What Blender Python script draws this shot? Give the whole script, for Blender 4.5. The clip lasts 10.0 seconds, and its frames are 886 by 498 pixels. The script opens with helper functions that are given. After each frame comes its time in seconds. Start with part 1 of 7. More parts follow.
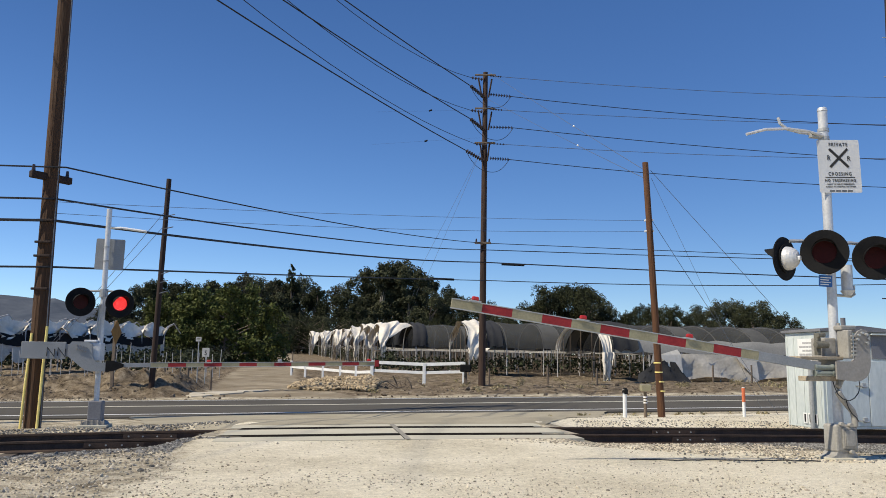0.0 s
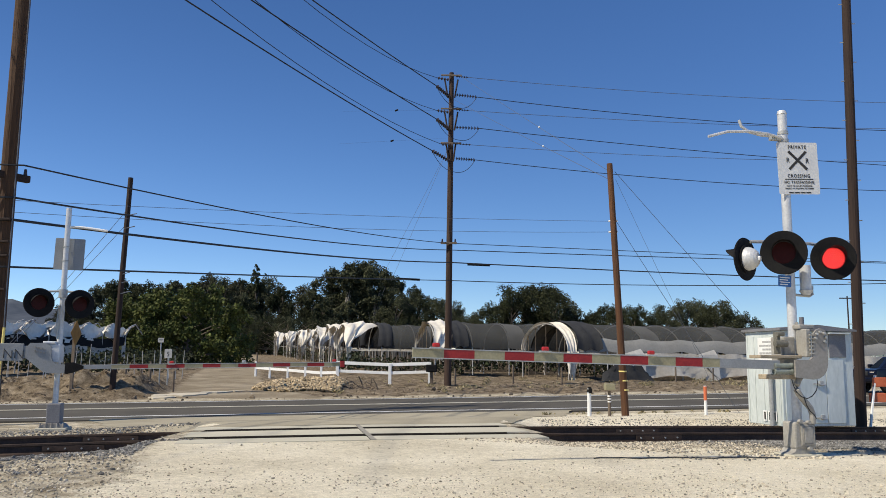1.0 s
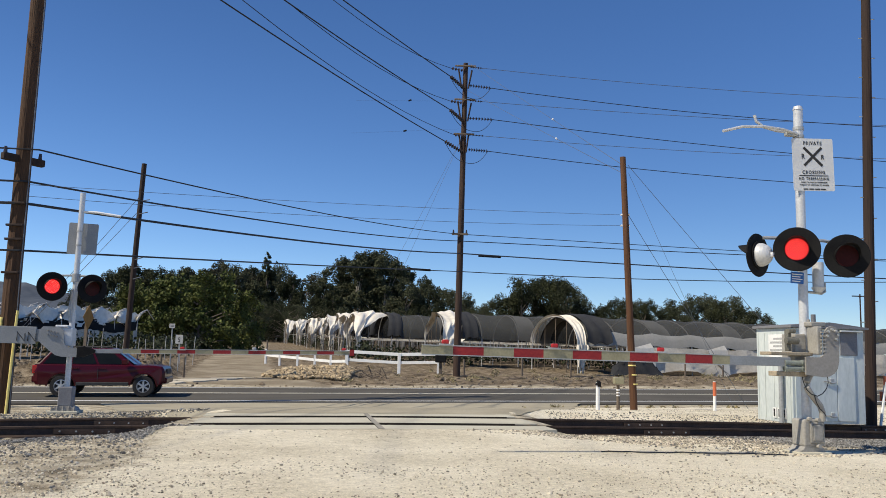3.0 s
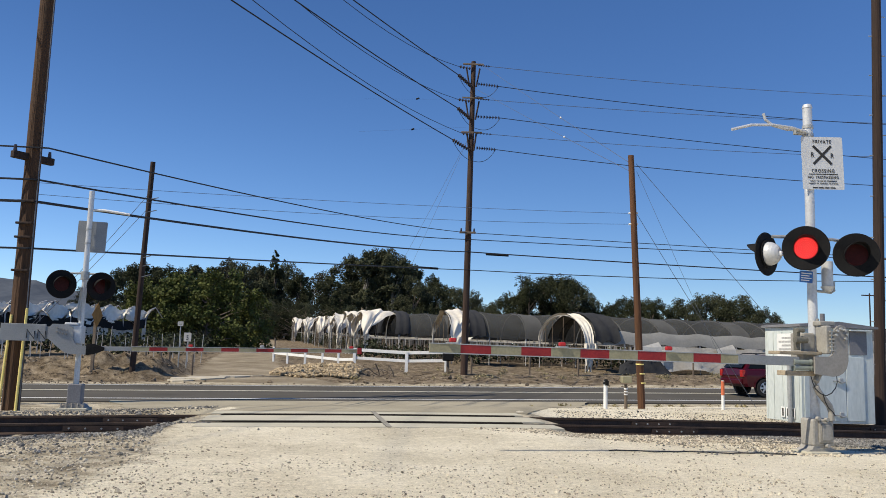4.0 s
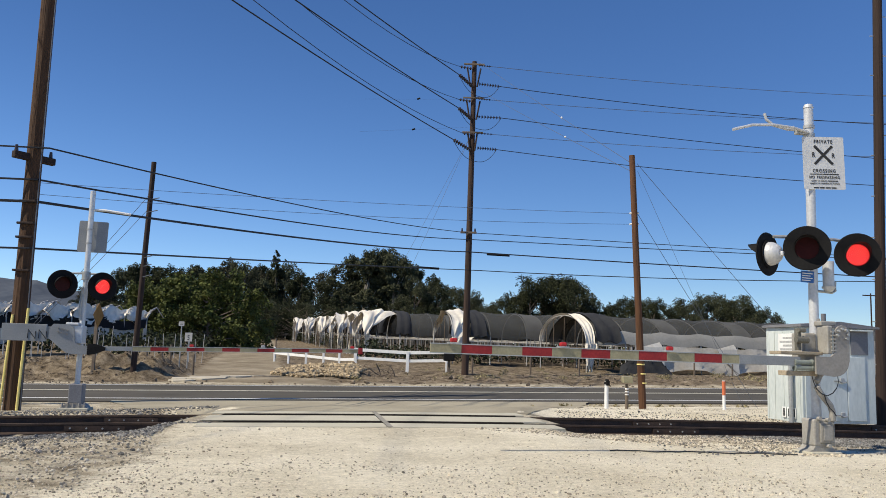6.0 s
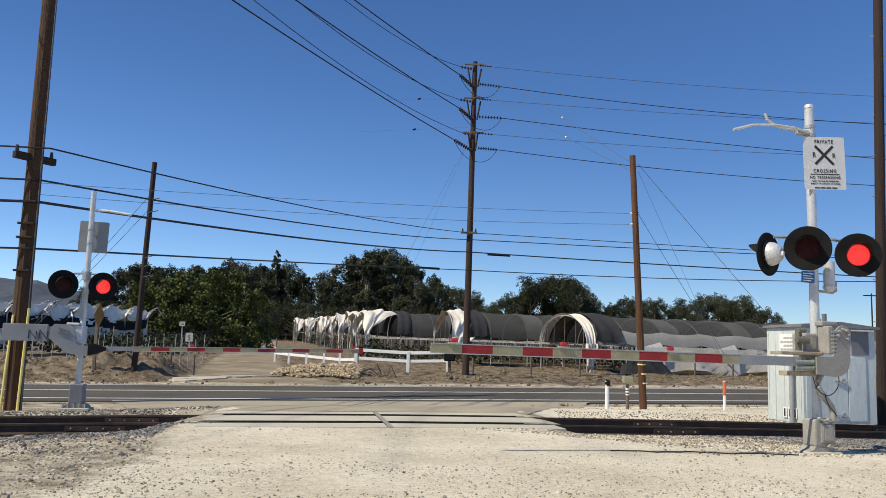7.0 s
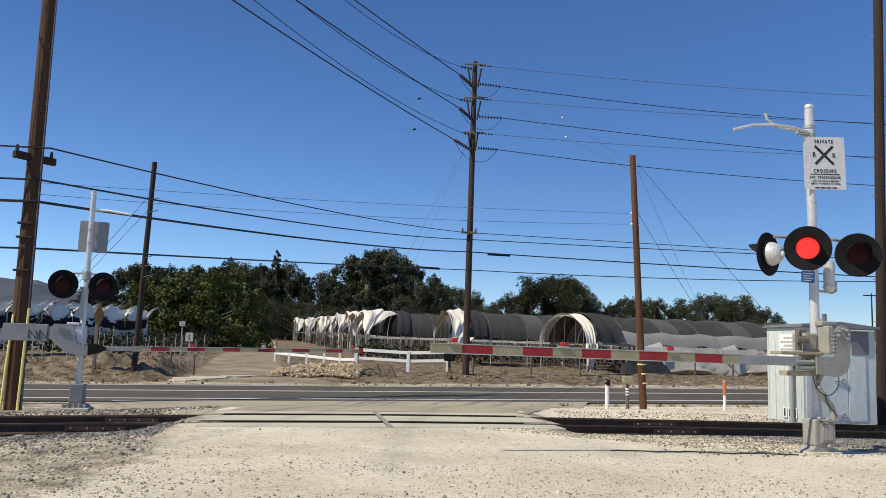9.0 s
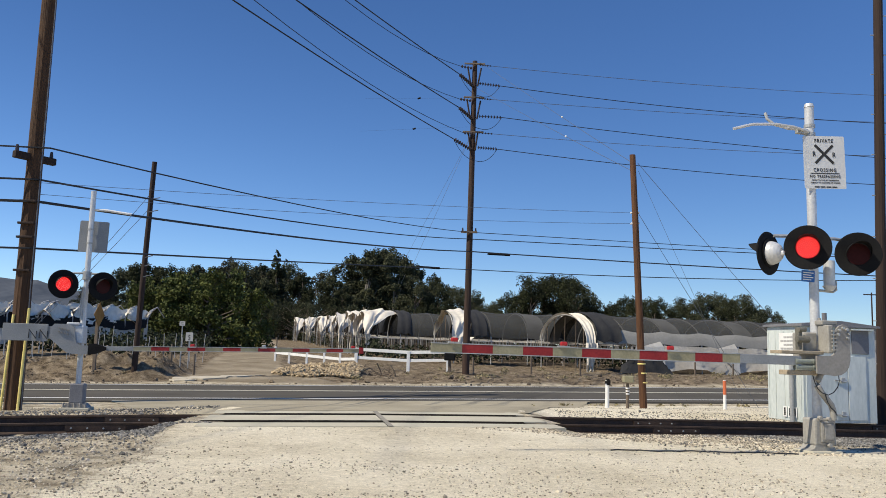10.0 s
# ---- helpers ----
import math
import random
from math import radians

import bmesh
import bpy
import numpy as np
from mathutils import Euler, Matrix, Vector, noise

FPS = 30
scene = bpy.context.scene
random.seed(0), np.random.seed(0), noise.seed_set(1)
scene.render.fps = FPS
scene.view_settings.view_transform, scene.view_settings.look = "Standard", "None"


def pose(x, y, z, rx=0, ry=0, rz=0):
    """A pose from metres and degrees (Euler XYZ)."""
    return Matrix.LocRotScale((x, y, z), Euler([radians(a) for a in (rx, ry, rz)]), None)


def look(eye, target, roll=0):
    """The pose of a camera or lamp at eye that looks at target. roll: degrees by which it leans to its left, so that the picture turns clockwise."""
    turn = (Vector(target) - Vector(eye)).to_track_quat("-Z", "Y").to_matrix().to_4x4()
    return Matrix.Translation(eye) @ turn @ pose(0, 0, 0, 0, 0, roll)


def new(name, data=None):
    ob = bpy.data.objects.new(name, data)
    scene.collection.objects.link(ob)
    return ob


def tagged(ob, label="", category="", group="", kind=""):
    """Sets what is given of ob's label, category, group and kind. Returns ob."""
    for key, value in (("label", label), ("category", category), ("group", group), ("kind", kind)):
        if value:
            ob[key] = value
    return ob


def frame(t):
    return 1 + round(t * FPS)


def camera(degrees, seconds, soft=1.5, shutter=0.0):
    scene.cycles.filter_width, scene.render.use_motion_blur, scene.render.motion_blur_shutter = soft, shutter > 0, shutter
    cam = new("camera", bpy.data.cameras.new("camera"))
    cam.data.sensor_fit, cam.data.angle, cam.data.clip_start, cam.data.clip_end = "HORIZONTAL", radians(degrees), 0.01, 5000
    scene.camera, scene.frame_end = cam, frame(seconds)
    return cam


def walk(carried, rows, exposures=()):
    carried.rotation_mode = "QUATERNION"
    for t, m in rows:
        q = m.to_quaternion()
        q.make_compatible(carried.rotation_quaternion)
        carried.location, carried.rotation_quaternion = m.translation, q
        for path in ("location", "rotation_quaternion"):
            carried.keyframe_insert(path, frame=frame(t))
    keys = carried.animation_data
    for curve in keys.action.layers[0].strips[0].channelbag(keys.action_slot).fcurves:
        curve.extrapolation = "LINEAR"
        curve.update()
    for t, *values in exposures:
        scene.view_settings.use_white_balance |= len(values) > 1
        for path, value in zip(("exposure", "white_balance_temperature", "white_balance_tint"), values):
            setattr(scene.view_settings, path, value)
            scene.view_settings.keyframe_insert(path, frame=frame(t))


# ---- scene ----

# ---------------------------------------------------------------- camera
EYE = (0.0, 0.0, 1.2)


def cam_pose(tilt, lean, turn):
    a, c = radians(tilt), radians(turn)
    way = Vector((-math.sin(c) * math.cos(a), math.cos(c) * math.cos(a), math.sin(a)))
    return look(EYE, Vector(EYE) + way, lean)


cam = camera(57.0, 10.0, soft=0.65)
walk(cam, [
    (0, cam_pose(7.876, 0.724, 1.051)),
    (0.5, cam_pose(7.946, 0.482, -0.461)),
    (1, cam_pose(7.909, 0.464, -1.361)),
    (1.5, cam_pose(7.784, 0.682, -1.692)),
    (2, cam_pose(7.597, 1.032, -1.545)),
    (2.5, cam_pose(7.403, 1.341, -1.052)),
    (4, cam_pose(7.125, 1.670, -0.054)),
    (4.5, cam_pose(7.125, 1.680, 0.0)),
    (5.5, cam_pose(7.125, 1.680, 0.0)),
    (7, cam_pose(7.134, 1.680, 0.053)),
    (7.5, cam_pose(7.184, 1.688, 0.057)),
    (8, cam_pose(7.125, 1.687, 0.054)),
    (9, cam_pose(7.125, 1.688, 0.054)),
    (9.5, cam_pose(7.078, 1.663, 0.053)),
    (10, cam_pose(7.094, 1.633, 0.055)),
])

# ---------------------------------------------------------------- light
SUN_TO = Vector((0.90, 0.43, -1.16)).normalized()
world = bpy.data.worlds.new("sky")
scene.world = world
world.use_nodes = True
wn = world.node_tree
sky = wn.nodes.new("ShaderNodeTexSky")
sky.sky_type = "NISHITA"
sky.sun_disc = False
sky.sun_elevation = math.asin(-SUN_TO.z)
sky.sun_rotation = math.atan2(SUN_TO.x, -SUN_TO.y)
sky.altitude = 100
sky.air_density = 0.78
sky.dust_density = 0.0
sky.ozone_density = 4.5
tone = wn.nodes.new("ShaderNodeHueSaturation")
tone.inputs["Hue"].default_value = 0.506
tone.inputs["Saturation"].default_value = 1.16
wn.links.new(sky.outputs[0], tone.inputs["Color"])
wn.links.new(tone.outputs[0], wn.nodes["Background"].inputs[0])
wn.nodes["Background"].inputs[1].default_value = 0.120
sun = new("sun", bpy.data.lights.new("sun", "SUN"))
sun.data.energy = 5.0
sun.data.angle = radians(0.53)
sun.data.color = (1.0, 0.91, 0.755)
sun.matrix_world = look((-40, -35, 60), Vector((-40, -35, 60)) + SUN_TO)
scene.view_settings.exposure = 0.115


# ---------------------------------------------------------------- materials
def surf(name, c1, c2, scale=3.0, rough=0.85, bump=0.2, metal=0.0, fine=40.0, contrast=0.5, stretch=(1, 1, 1), c3=None, dist=0.02, spec=0.4):
    """Two colours mixed by broad and fine noise, with a fine relief."""
    m = bpy.data.materials.new(name)
    m.use_nodes = True
    nt = m.node_tree
    N, L = nt.nodes, nt.links
    b = N["Principled BSDF"]
    co = N.new("ShaderNodeTexCoord")
    mp = N.new("ShaderNodeMapping")
    mp.inputs["Scale"].default_value = stretch
    L.new(co.outputs["Object"], mp.inputs[0])
    n1, n2 = N.new("ShaderNodeTexNoise"), N.new("ShaderNodeTexNoise")
    for n, s in ((n1, scale), (n2, fine)):
        n.inputs["Scale"].default_value = s
        n.inputs["Detail"].default_value = 4
        L.new(mp.outputs[0], n.inputs["Vector"])
    add = N.new("ShaderNodeMix")
    add.inputs[0].default_value = 0.45
    L.new(n1.outputs[0], add.inputs[2])
    L.new(n2.outputs[0], add.inputs[3])
    ramp = N.new("ShaderNodeValToRGB")
    e = ramp.color_ramp.elements
    e[0].position, e[1].position = 0.5 - contrast * 0.3, 0.5 + contrast * 0.3
    e[0].color, e[1].color = (*c1, 1), (*c2, 1)
    if c3:
        x = ramp.color_ramp.elements.new(0.5 + contrast * 0.42)
        x.color = (*c3, 1)
    L.new(add.outputs[0], ramp.inputs[0])
    L.new(ramp.outputs[0], b.inputs["Base Color"])
    b.inputs["Roughness"].default_value = rough
    b.inputs["Metallic"].default_value = metal
    b.inputs["Specular IOR Level"].default_value = spec
    if bump:
        bp = N.new("ShaderNodeBump")
        bp.inputs["Strength"].default_value = bump
        bp.inputs["Distance"].default_value = dist
        L.new(n2.outputs[0], bp.inputs["Height"])
        L.new(bp.outputs[0], b.inputs["Normal"])
    return m


def glow(name, colour, power):
    m = bpy.data.materials.new(name)
    m.use_nodes = True
    b = m.node_tree.nodes["Principled BSDF"]
    b.inputs["Base Color"].default_value = (*[c * 0.6 for c in colour], 1)
    b.inputs["Emission Color"].default_value = (*colour, 1)
    b.inputs["Emission Strength"].default_value = power
    return m


def vary(m, low=0.6, high=1.3):
    """Each loose piece of a joined mesh a little lighter or darker."""
    nt = m.node_tree
    b = nt.nodes["Principled BSDF"]
    src = b.inputs["Base Color"].links[0].from_socket
    geo = nt.nodes.new("ShaderNodeNewGeometry")
    mr = nt.nodes.new("ShaderNodeMapRange")
    mr.inputs["To Min"].default_value, mr.inputs["To Max"].default_value = low, high
    nt.links.new(geo.outputs["Random Per Island"], mr.inputs["Value"])
    hs = nt.nodes.new("ShaderNodeHueSaturation")
    nt.links.new(mr.outputs[0], hs.inputs["Value"])
    nt.links.new(src, hs.inputs["Color"])
    nt.links.new(hs.outputs[0], b.inputs["Base Color"])
    return m


M = {}


def ground_material():
    """Soil, field earth and pale dust, mixed where the mesh says how dusty or tilled the place is."""
    m = bpy.data.materials.new("dry_ground")
    m.use_nodes = True
    nt = m.node_tree
    N, L = nt.nodes, nt.links
    b = N["Principled BSDF"]
    b.inputs["Roughness"].default_value = 0.95
    b.inputs["Specular IOR Level"].default_value = 0.1
    co = N.new("ShaderNodeTexCoord")

    def tex(scale, detail=5, rough=0.6):
        n = N.new("ShaderNodeTexNoise")
        n.inputs["Scale"].default_value = scale
        n.inputs["Detail"].default_value = detail
        n.inputs["Roughness"].default_value = rough
        L.new(co.outputs["Object"], n.inputs["Vector"])
        return n.outputs[0]

    def ramp(src, stops):
        r = N.new("ShaderNodeValToRGB")
        e = r.color_ramp.elements
        e[0].position, e[0].color = stops[0][0], (*stops[0][1], 1)
        e[1].position, e[1].color = stops[-1][0], (*stops[-1][1], 1)
        for pos, c in stops[1:-1]:
            e.new(pos).color = (*c, 1)
        L.new(src, r.inputs[0])
        return r.outputs[0]

    def mix(f, a, c, kind="RGBA"):
        n = N.new("ShaderNodeMix")
        n.data_type = kind
        if isinstance(f, float):
            n.inputs[0].default_value = f
        else:
            L.new(f, n.inputs[0])
        k = 6 if kind == "RGBA" else 2
        L.new(a, n.inputs[k])
        L.new(c, n.inputs[k + 1])
        return n.outputs[2 if kind == "RGBA" else 0]

    broad, mid, grit, sand = tex(0.45), tex(2.2), tex(11, 6, 0.8), tex(95, 4, 0.9)
    fine = mix(0.6, grit, sand, "FLOAT")
    both = mix(0.55, mid, fine, "FLOAT")
    soil = ramp(both, [(0.38, (0.085, 0.068, 0.046)), (0.43, (0.27, 0.225, 0.155)), (0.49, (0.40, 0.345, 0.243)), (0.56, (0.60, 0.53, 0.395))])
    drive = ramp(mix(0.72, broad, fine, "FLOAT"), [(0.39, (0.34, 0.285, 0.195)), (0.45, (0.60, 0.53, 0.385)), (0.51, (0.735, 0.665, 0.505)), (0.57, (0.86, 0.79, 0.63))])
    earth = ramp(mix(0.6, mid, fine, "FLOAT"), [(0.40, (0.028, 0.020, 0.013)), (0.46, (0.115, 0.087, 0.056)), (0.52, (0.20, 0.158, 0.106)), (0.59, (0.34, 0.278, 0.195))])
    lane = ramp(mix(0.35, broad, fine, "FLOAT"), [(0.36, (0.165, 0.132, 0.087)), (0.46, (0.235, 0.193, 0.132)), (0.53, (0.28, 0.234, 0.165)), (0.62, (0.37, 0.318, 0.23))])

    def mask(name, blend):
        a = N.new("ShaderNodeAttribute")
        a.attribute_name = name
        s1 = N.new("ShaderNodeMath")
        s1.operation = "SUBTRACT"
        L.new(mix(0.5, mid, grit, "FLOAT"), s1.inputs[0])
        s1.inputs[1].default_value = 0.5
        s2 = N.new("ShaderNodeMath")
        s2.operation = "MULTIPLY_ADD"
        L.new(s1.outputs[0], s2.inputs[0])
        s2.inputs[1].default_value = blend
        L.new(a.outputs["Fac"], s2.inputs[2])
        r = N.new("ShaderNodeMapRange")
        r.inputs["From Min"].default_value, r.inputs["From Max"].default_value = 0.25, 0.75
        L.new(s2.outputs[0], r.inputs["Value"])
        return r.outputs[0]

    def cells(scale, low, high):
        """Small stones: each cell a little lighter or darker."""
        v = N.new("ShaderNodeTexVoronoi")
        v.inputs["Scale"].default_value = scale
        L.new(co.outputs["Object"], v.inputs["Vector"])
        sep = N.new("ShaderNodeSeparateColor")
        L.new(v.outputs["Color"], sep.inputs[0])
        r = N.new("ShaderNodeMapRange")
        r.inputs["To Min"].default_value, r.inputs["To Max"].default_value = low, high
        L.new(sep.outputs[0], r.inputs["Value"])
        return r.outputs[0], v.outputs["Distance"]

    small, dist_s = cells(70, 0.84, 1.12)
    large, dist_l = cells(24, 0.93, 1.05)
    col = mix(mask("dust", 2.2), soil, drive)
    for grain in (small, large):
        hs = N.new("ShaderNodeHueSaturation")
        L.new(grain, hs.inputs["Value"])
        L.new(col, hs.inputs["Color"])
        col = hs.outputs[0]
    col = mix(mask("field", 1.0), col, earth)
    col = mix(mask("lane", 1.6), col, lane)
    L.new(col, b.inputs["Base Color"])
    bp = N.new("ShaderNodeBump")
    bp.inputs["Strength"].default_value = 0.8
    bp.inputs["Distance"].default_value = 0.04
    L.new(mix(0.45, fine, dist_s, "FLOAT"), bp.inputs["Height"])
    L.new(bp.outputs[0], b.inputs["Normal"])
    return m


M["ground"] = ground_material()
M["asphalt"] = surf("worn_asphalt", (0.062, 0.058, 0.05), (0.115, 0.107, 0.092), 0.5, 0.9, 0.3, fine=60, contrast=0.8, spec=0.05)
M["apron"] = surf("dusty_apron", (0.22, 0.195, 0.14), (0.41, 0.37, 0.275), 0.8, 0.95, 0.5, fine=26, contrast=0.9, spec=0.1)
M["line"] = surf("road_paint_white", (0.6, 0.6, 0.57), (0.8, 0.8, 0.78), 2, 0.8, 0.1, contrast=0.8)
M["yellow_line"] = surf("road_paint_yellow", (0.5, 0.46, 0.35), (0.68, 0.64, 0.52), 2, 0.8, 0.1)
M["concrete"] = surf("crossing_concrete", (0.37, 0.345, 0.27), (0.53, 0.50, 0.40), 1.2, 0.92, 0.2, fine=30, contrast=0.9, spec=0.05)
M["spill"] = surf("pale_old_concrete", (0.33, 0.29, 0.22), (0.58, 0.53, 0.43), 2.5, 0.95, 0.3, fine=18, contrast=0.9, spec=0.05)
M["rubber"] = surf("dark_rubber_seam", (0.012, 0.011, 0.010), (0.035, 0.031, 0.027), 4, 0.95, 0.2, spec=0.0)
M["seam"] = surf("grey_seam_filler", (0.21, 0.197, 0.165), (0.31, 0.292, 0.25), 4, 0.95, 0.3, spec=0.1)
M["rail"] = surf("rusty_rail_steel", (0.035, 0.025, 0.02), (0.085, 0.055, 0.04), 5, 0.7, 0.2, metal=0.3)
M["railhead"] = surf("polished_rail_head", (0.010, 0.009, 0.008), (0.022, 0.019, 0.017), 8, 0.8, 0.05, metal=0.0, spec=0.0)
M["tie"] = surf("creosote_tie", (0.05, 0.04, 0.032), (0.13, 0.105, 0.085), 3, 0.95, 0.5)
M["stone"] = vary(surf("ballast_stone", (0.085, 0.081, 0.072), (0.30, 0.287, 0.258), 6, 0.9, 0.3, fine=50), 0.3, 1.45)
M["pebble"] = vary(surf("tan_gravel", (0.40, 0.345, 0.255), (0.66, 0.59, 0.46), 6, 0.95, 0.3, fine=50), 0.25, 1.3)
M["clod"] = vary(surf("earth_clods", (0.07, 0.052, 0.036), (0.21, 0.165, 0.115), 6, 0.95, 0.3, fine=30), 0.6, 1.3)
M["crumb"] = vary(surf("brown_earth_crumbs", (0.17, 0.135, 0.095), (0.33, 0.275, 0.20), 6, 0.95, 0.3, fine=40), 0.5, 1.2)
M["riprap"] = vary(surf("riprap_stone", (0.25, 0.185, 0.105), (0.50, 0.40, 0.26), 3, 0.95, 0.4, fine=20), 0.5, 1.35)
M["pole"] = surf("weathered_pole_wood", (0.030, 0.014, 0.007), (0.15, 0.068, 0.031), 2.5, 0.9, 0.6, fine=22, stretch=(1, 1, 0.08), contrast=0.8, dist=0.03)
M["pole_old"] = surf("rough_old_pole_wood", (0.022, 0.012, 0.007), (0.115, 0.062, 0.033), 2.2, 0.95, 0.9, fine=26, stretch=(1, 1, 0.05), contrast=1.0, dist=0.05)
M["pole_dark"] = surf("creosoted_pole_wood", (0.013, 0.008, 0.006), (0.045, 0.025, 0.018), 2.5, 0.85, 0.6, fine=22, stretch=(1, 1, 0.08), contrast=0.8, dist=0.03)
M["pole_grey"] = surf("grey_brown_pole_wood", (0.020, 0.012, 0.009), (0.075, 0.045, 0.032), 2.5, 0.9, 0.6, fine=22, stretch=(1, 1, 0.08), contrast=0.8, dist=0.03)
M["timber"] = surf("grey_timber", (0.10, 0.075, 0.055), (0.2, 0.16, 0.12), 3, 0.9, 0.4)
M["silver"] = surf("aluminium_paint", (0.46, 0.47, 0.475), (0.64, 0.645, 0.65), 3, 0.45, 0.06, metal=0.25, fine=30)
M["galv"] = surf("galvanised_steel", (0.30, 0.31, 0.30), (0.47, 0.47, 0.46), 5, 0.5, 0.08, metal=0.4, fine=25)
M["grey_paint"] = surf("grey_gate_paint", (0.245, 0.232, 0.205), (0.36, 0.345, 0.31), 4, 0.6, 0.08, fine=30)
M["oily"] = surf("oily_olive_metal", (0.10, 0.095, 0.075), (0.19, 0.18, 0.145), 5, 0.6, 0.1, metal=0.2)
M["tan_plate"] = surf("dusty_tan_plate", (0.24, 0.195, 0.135), (0.40, 0.335, 0.24), 5, 0.8, 0.15)
M["buffer"] = surf("grey_green_paint", (0.17, 0.19, 0.165), (0.25, 0.275, 0.24), 5, 0.5, 0.05)
M["lever"] = surf("darker_grey_lever_paint", (0.20, 0.188, 0.17), (0.285, 0.272, 0.25), 4, 0.6, 0.08, fine=30)
M["cabinet"] = surf("pale_cabinet_paint", (0.45, 0.50, 0.485), (0.64, 0.68, 0.655), 1.5, 0.5, 0.05, metal=0.1, stretch=(1, 1, 0.3), fine=20)
M["cabinet_dark"] = surf("cabinet_roof_metal", (0.14, 0.14, 0.15), (0.22, 0.22, 0.23), 2, 0.6, 0.1)
M["white"] = surf("white_paint", (0.70, 0.70, 0.67), (0.82, 0.82, 0.80), 3, 0.6, 0.1)
M["sign"] = surf("sign_sheeting", (0.50, 0.51, 0.515), (0.59, 0.60, 0.605), 3, 0.5, 0.03)
M["plate_grey"] = surf("weathered_white_plate", (0.34, 0.34, 0.33), (0.46, 0.46, 0.45), 4, 0.6, 0.02)
M["sign_back"] = surf("bare_aluminium_sheet", (0.22, 0.23, 0.235), (0.30, 0.31, 0.315), 3, 0.55, 0.03, metal=0.3)
M["black"] = surf("black_enamel", (0.005, 0.005, 0.006), (0.012, 0.012, 0.012), 4, 0.75, 0.05, spec=0.15)
M["ink"] = surf("black_ink", (0.015, 0.015, 0.015), (0.03, 0.03, 0.03), 4, 0.7, 0)
M["blue"] = surf("blue_sheeting", (0.02, 0.10, 0.32), (0.03, 0.14, 0.40), 4, 0.5, 0.02)
M["yellow"] = surf("yellow_guy_guard", (0.72, 0.58, 0.16), (0.85, 0.72, 0.28), 3, 0.6, 0.05)
M["red"] = surf("red_reflective_stripe", (0.205, 0.008, 0.010), (0.30, 0.018, 0.018), 5, 0.5, 0.04)
M["cream"] = surf("cream_reflective_stripe", (0.235, 0.212, 0.125), (0.33, 0.302, 0.19), 5, 0.5, 0.04)
M["orange"] = surf("orange_marker_paint", (0.50, 0.11, 0.045), (0.62, 0.17, 0.07), 4, 0.6, 0.05)
M["amber"] = surf("orange_wood_marker", (0.21, 0.105, 0.022), (0.32, 0.17, 0.04), 4, 0.8, 0.1)
M["wire"] = surf("black_wire", (0.010, 0.011, 0.014), (0.02, 0.021, 0.025), 2, 0.6, 0)
M["alu_wire"] = surf("aluminium_wire", (0.10, 0.11, 0.13), (0.15, 0.16, 0.18), 2, 0.5, 0, metal=0.3)
M["porcelain"] = surf("brown_porcelain", (0.03, 0.022, 0.02), (0.06, 0.045, 0.04), 4, 0.25, 0)
M["lens_dark"] = surf("unlit_red_lens", (0.024, 0.003, 0.003), (0.042, 0.006, 0.006), 30, 0.45, 0.1, fine=120, spec=0.12)
M["lens_lit"] = glow("lit_red_lens", (0.85, 0.006, 0.008), 0.62)
M["led"] = glow("lit_led", (1.0, 0.16, 0.14), 1.7)
M["lamp_red"] = glow("gate_arm_lamp_lit", (0.55, 0.02, 0.02), 0.10)
M["mesh_cloth"] = surf("grey_shade_net", (0.030, 0.031, 0.028), (0.072, 0.072, 0.066), 0.8, 0.95, 0.1, fine=14, contrast=0.8)
M["mesh_cloth"].node_tree.nodes["Principled BSDF"].inputs["Alpha"].default_value = 0.72
M["net_dark"] = surf("bunched_black_net", (0.012, 0.013, 0.016), (0.035, 0.036, 0.038), 1.5, 0.95, 0.1, fine=10, contrast=0.8)
M["net_pale"] = surf("pale_lower_net", (0.19, 0.185, 0.168), (0.32, 0.312, 0.285), 0.6, 0.95, 0.15, fine=8, contrast=0.9)
M["net_light"] = surf("double_layer_net", (0.062, 0.061, 0.056), (0.125, 0.123, 0.113), 0.8, 0.95, 0.1, fine=14, contrast=0.8)
M["net_light"].node_tree.nodes["Principled BSDF"].inputs["Alpha"].default_value = 0.82
M["plastic"] = surf("dusty_white_plastic", (0.50, 0.455, 0.37), (0.80, 0.75, 0.65), 0.5, 0.6, 0.15, fine=4, contrast=0.9, dist=0.05)
M["side_plastic"] = surf("grey_side_plastic", (0.30, 0.272, 0.225), (0.62, 0.57, 0.48), 0.6, 0.7, 0.3, fine=5, contrast=0.9, dist=0.1)
M["hoop"] = surf("galvanised_hoop", (0.35, 0.34, 0.33), (0.5, 0.49, 0.47), 2, 0.6, 0, metal=0.3)
M["bark"] = surf("bark", (0.10, 0.075, 0.055), (0.22, 0.18, 0.14), 3, 0.95, 0.5, stretch=(1, 1, 0.3))
M["pale_bark"] = surf("pale_gum_bark", (0.22, 0.19, 0.155), (0.42, 0.38, 0.32), 3, 0.9, 0.4, stretch=(1, 1, 0.3))
# the haze of distance is mixed into the hill colour as blue-grey
M["mountain"] = surf("haze_blue_hillside", (0.030, 0.042, 0.062), (0.072, 0.084, 0.104), 0.006, 0.95, 0, fine=0.03, contrast=0.6)


def leafy(name, c1, c2):
    m = vary(surf(name, c1, c2, 1.2, 0.75, 0, fine=4, spec=0.25), 0.5, 1.5)
    return m


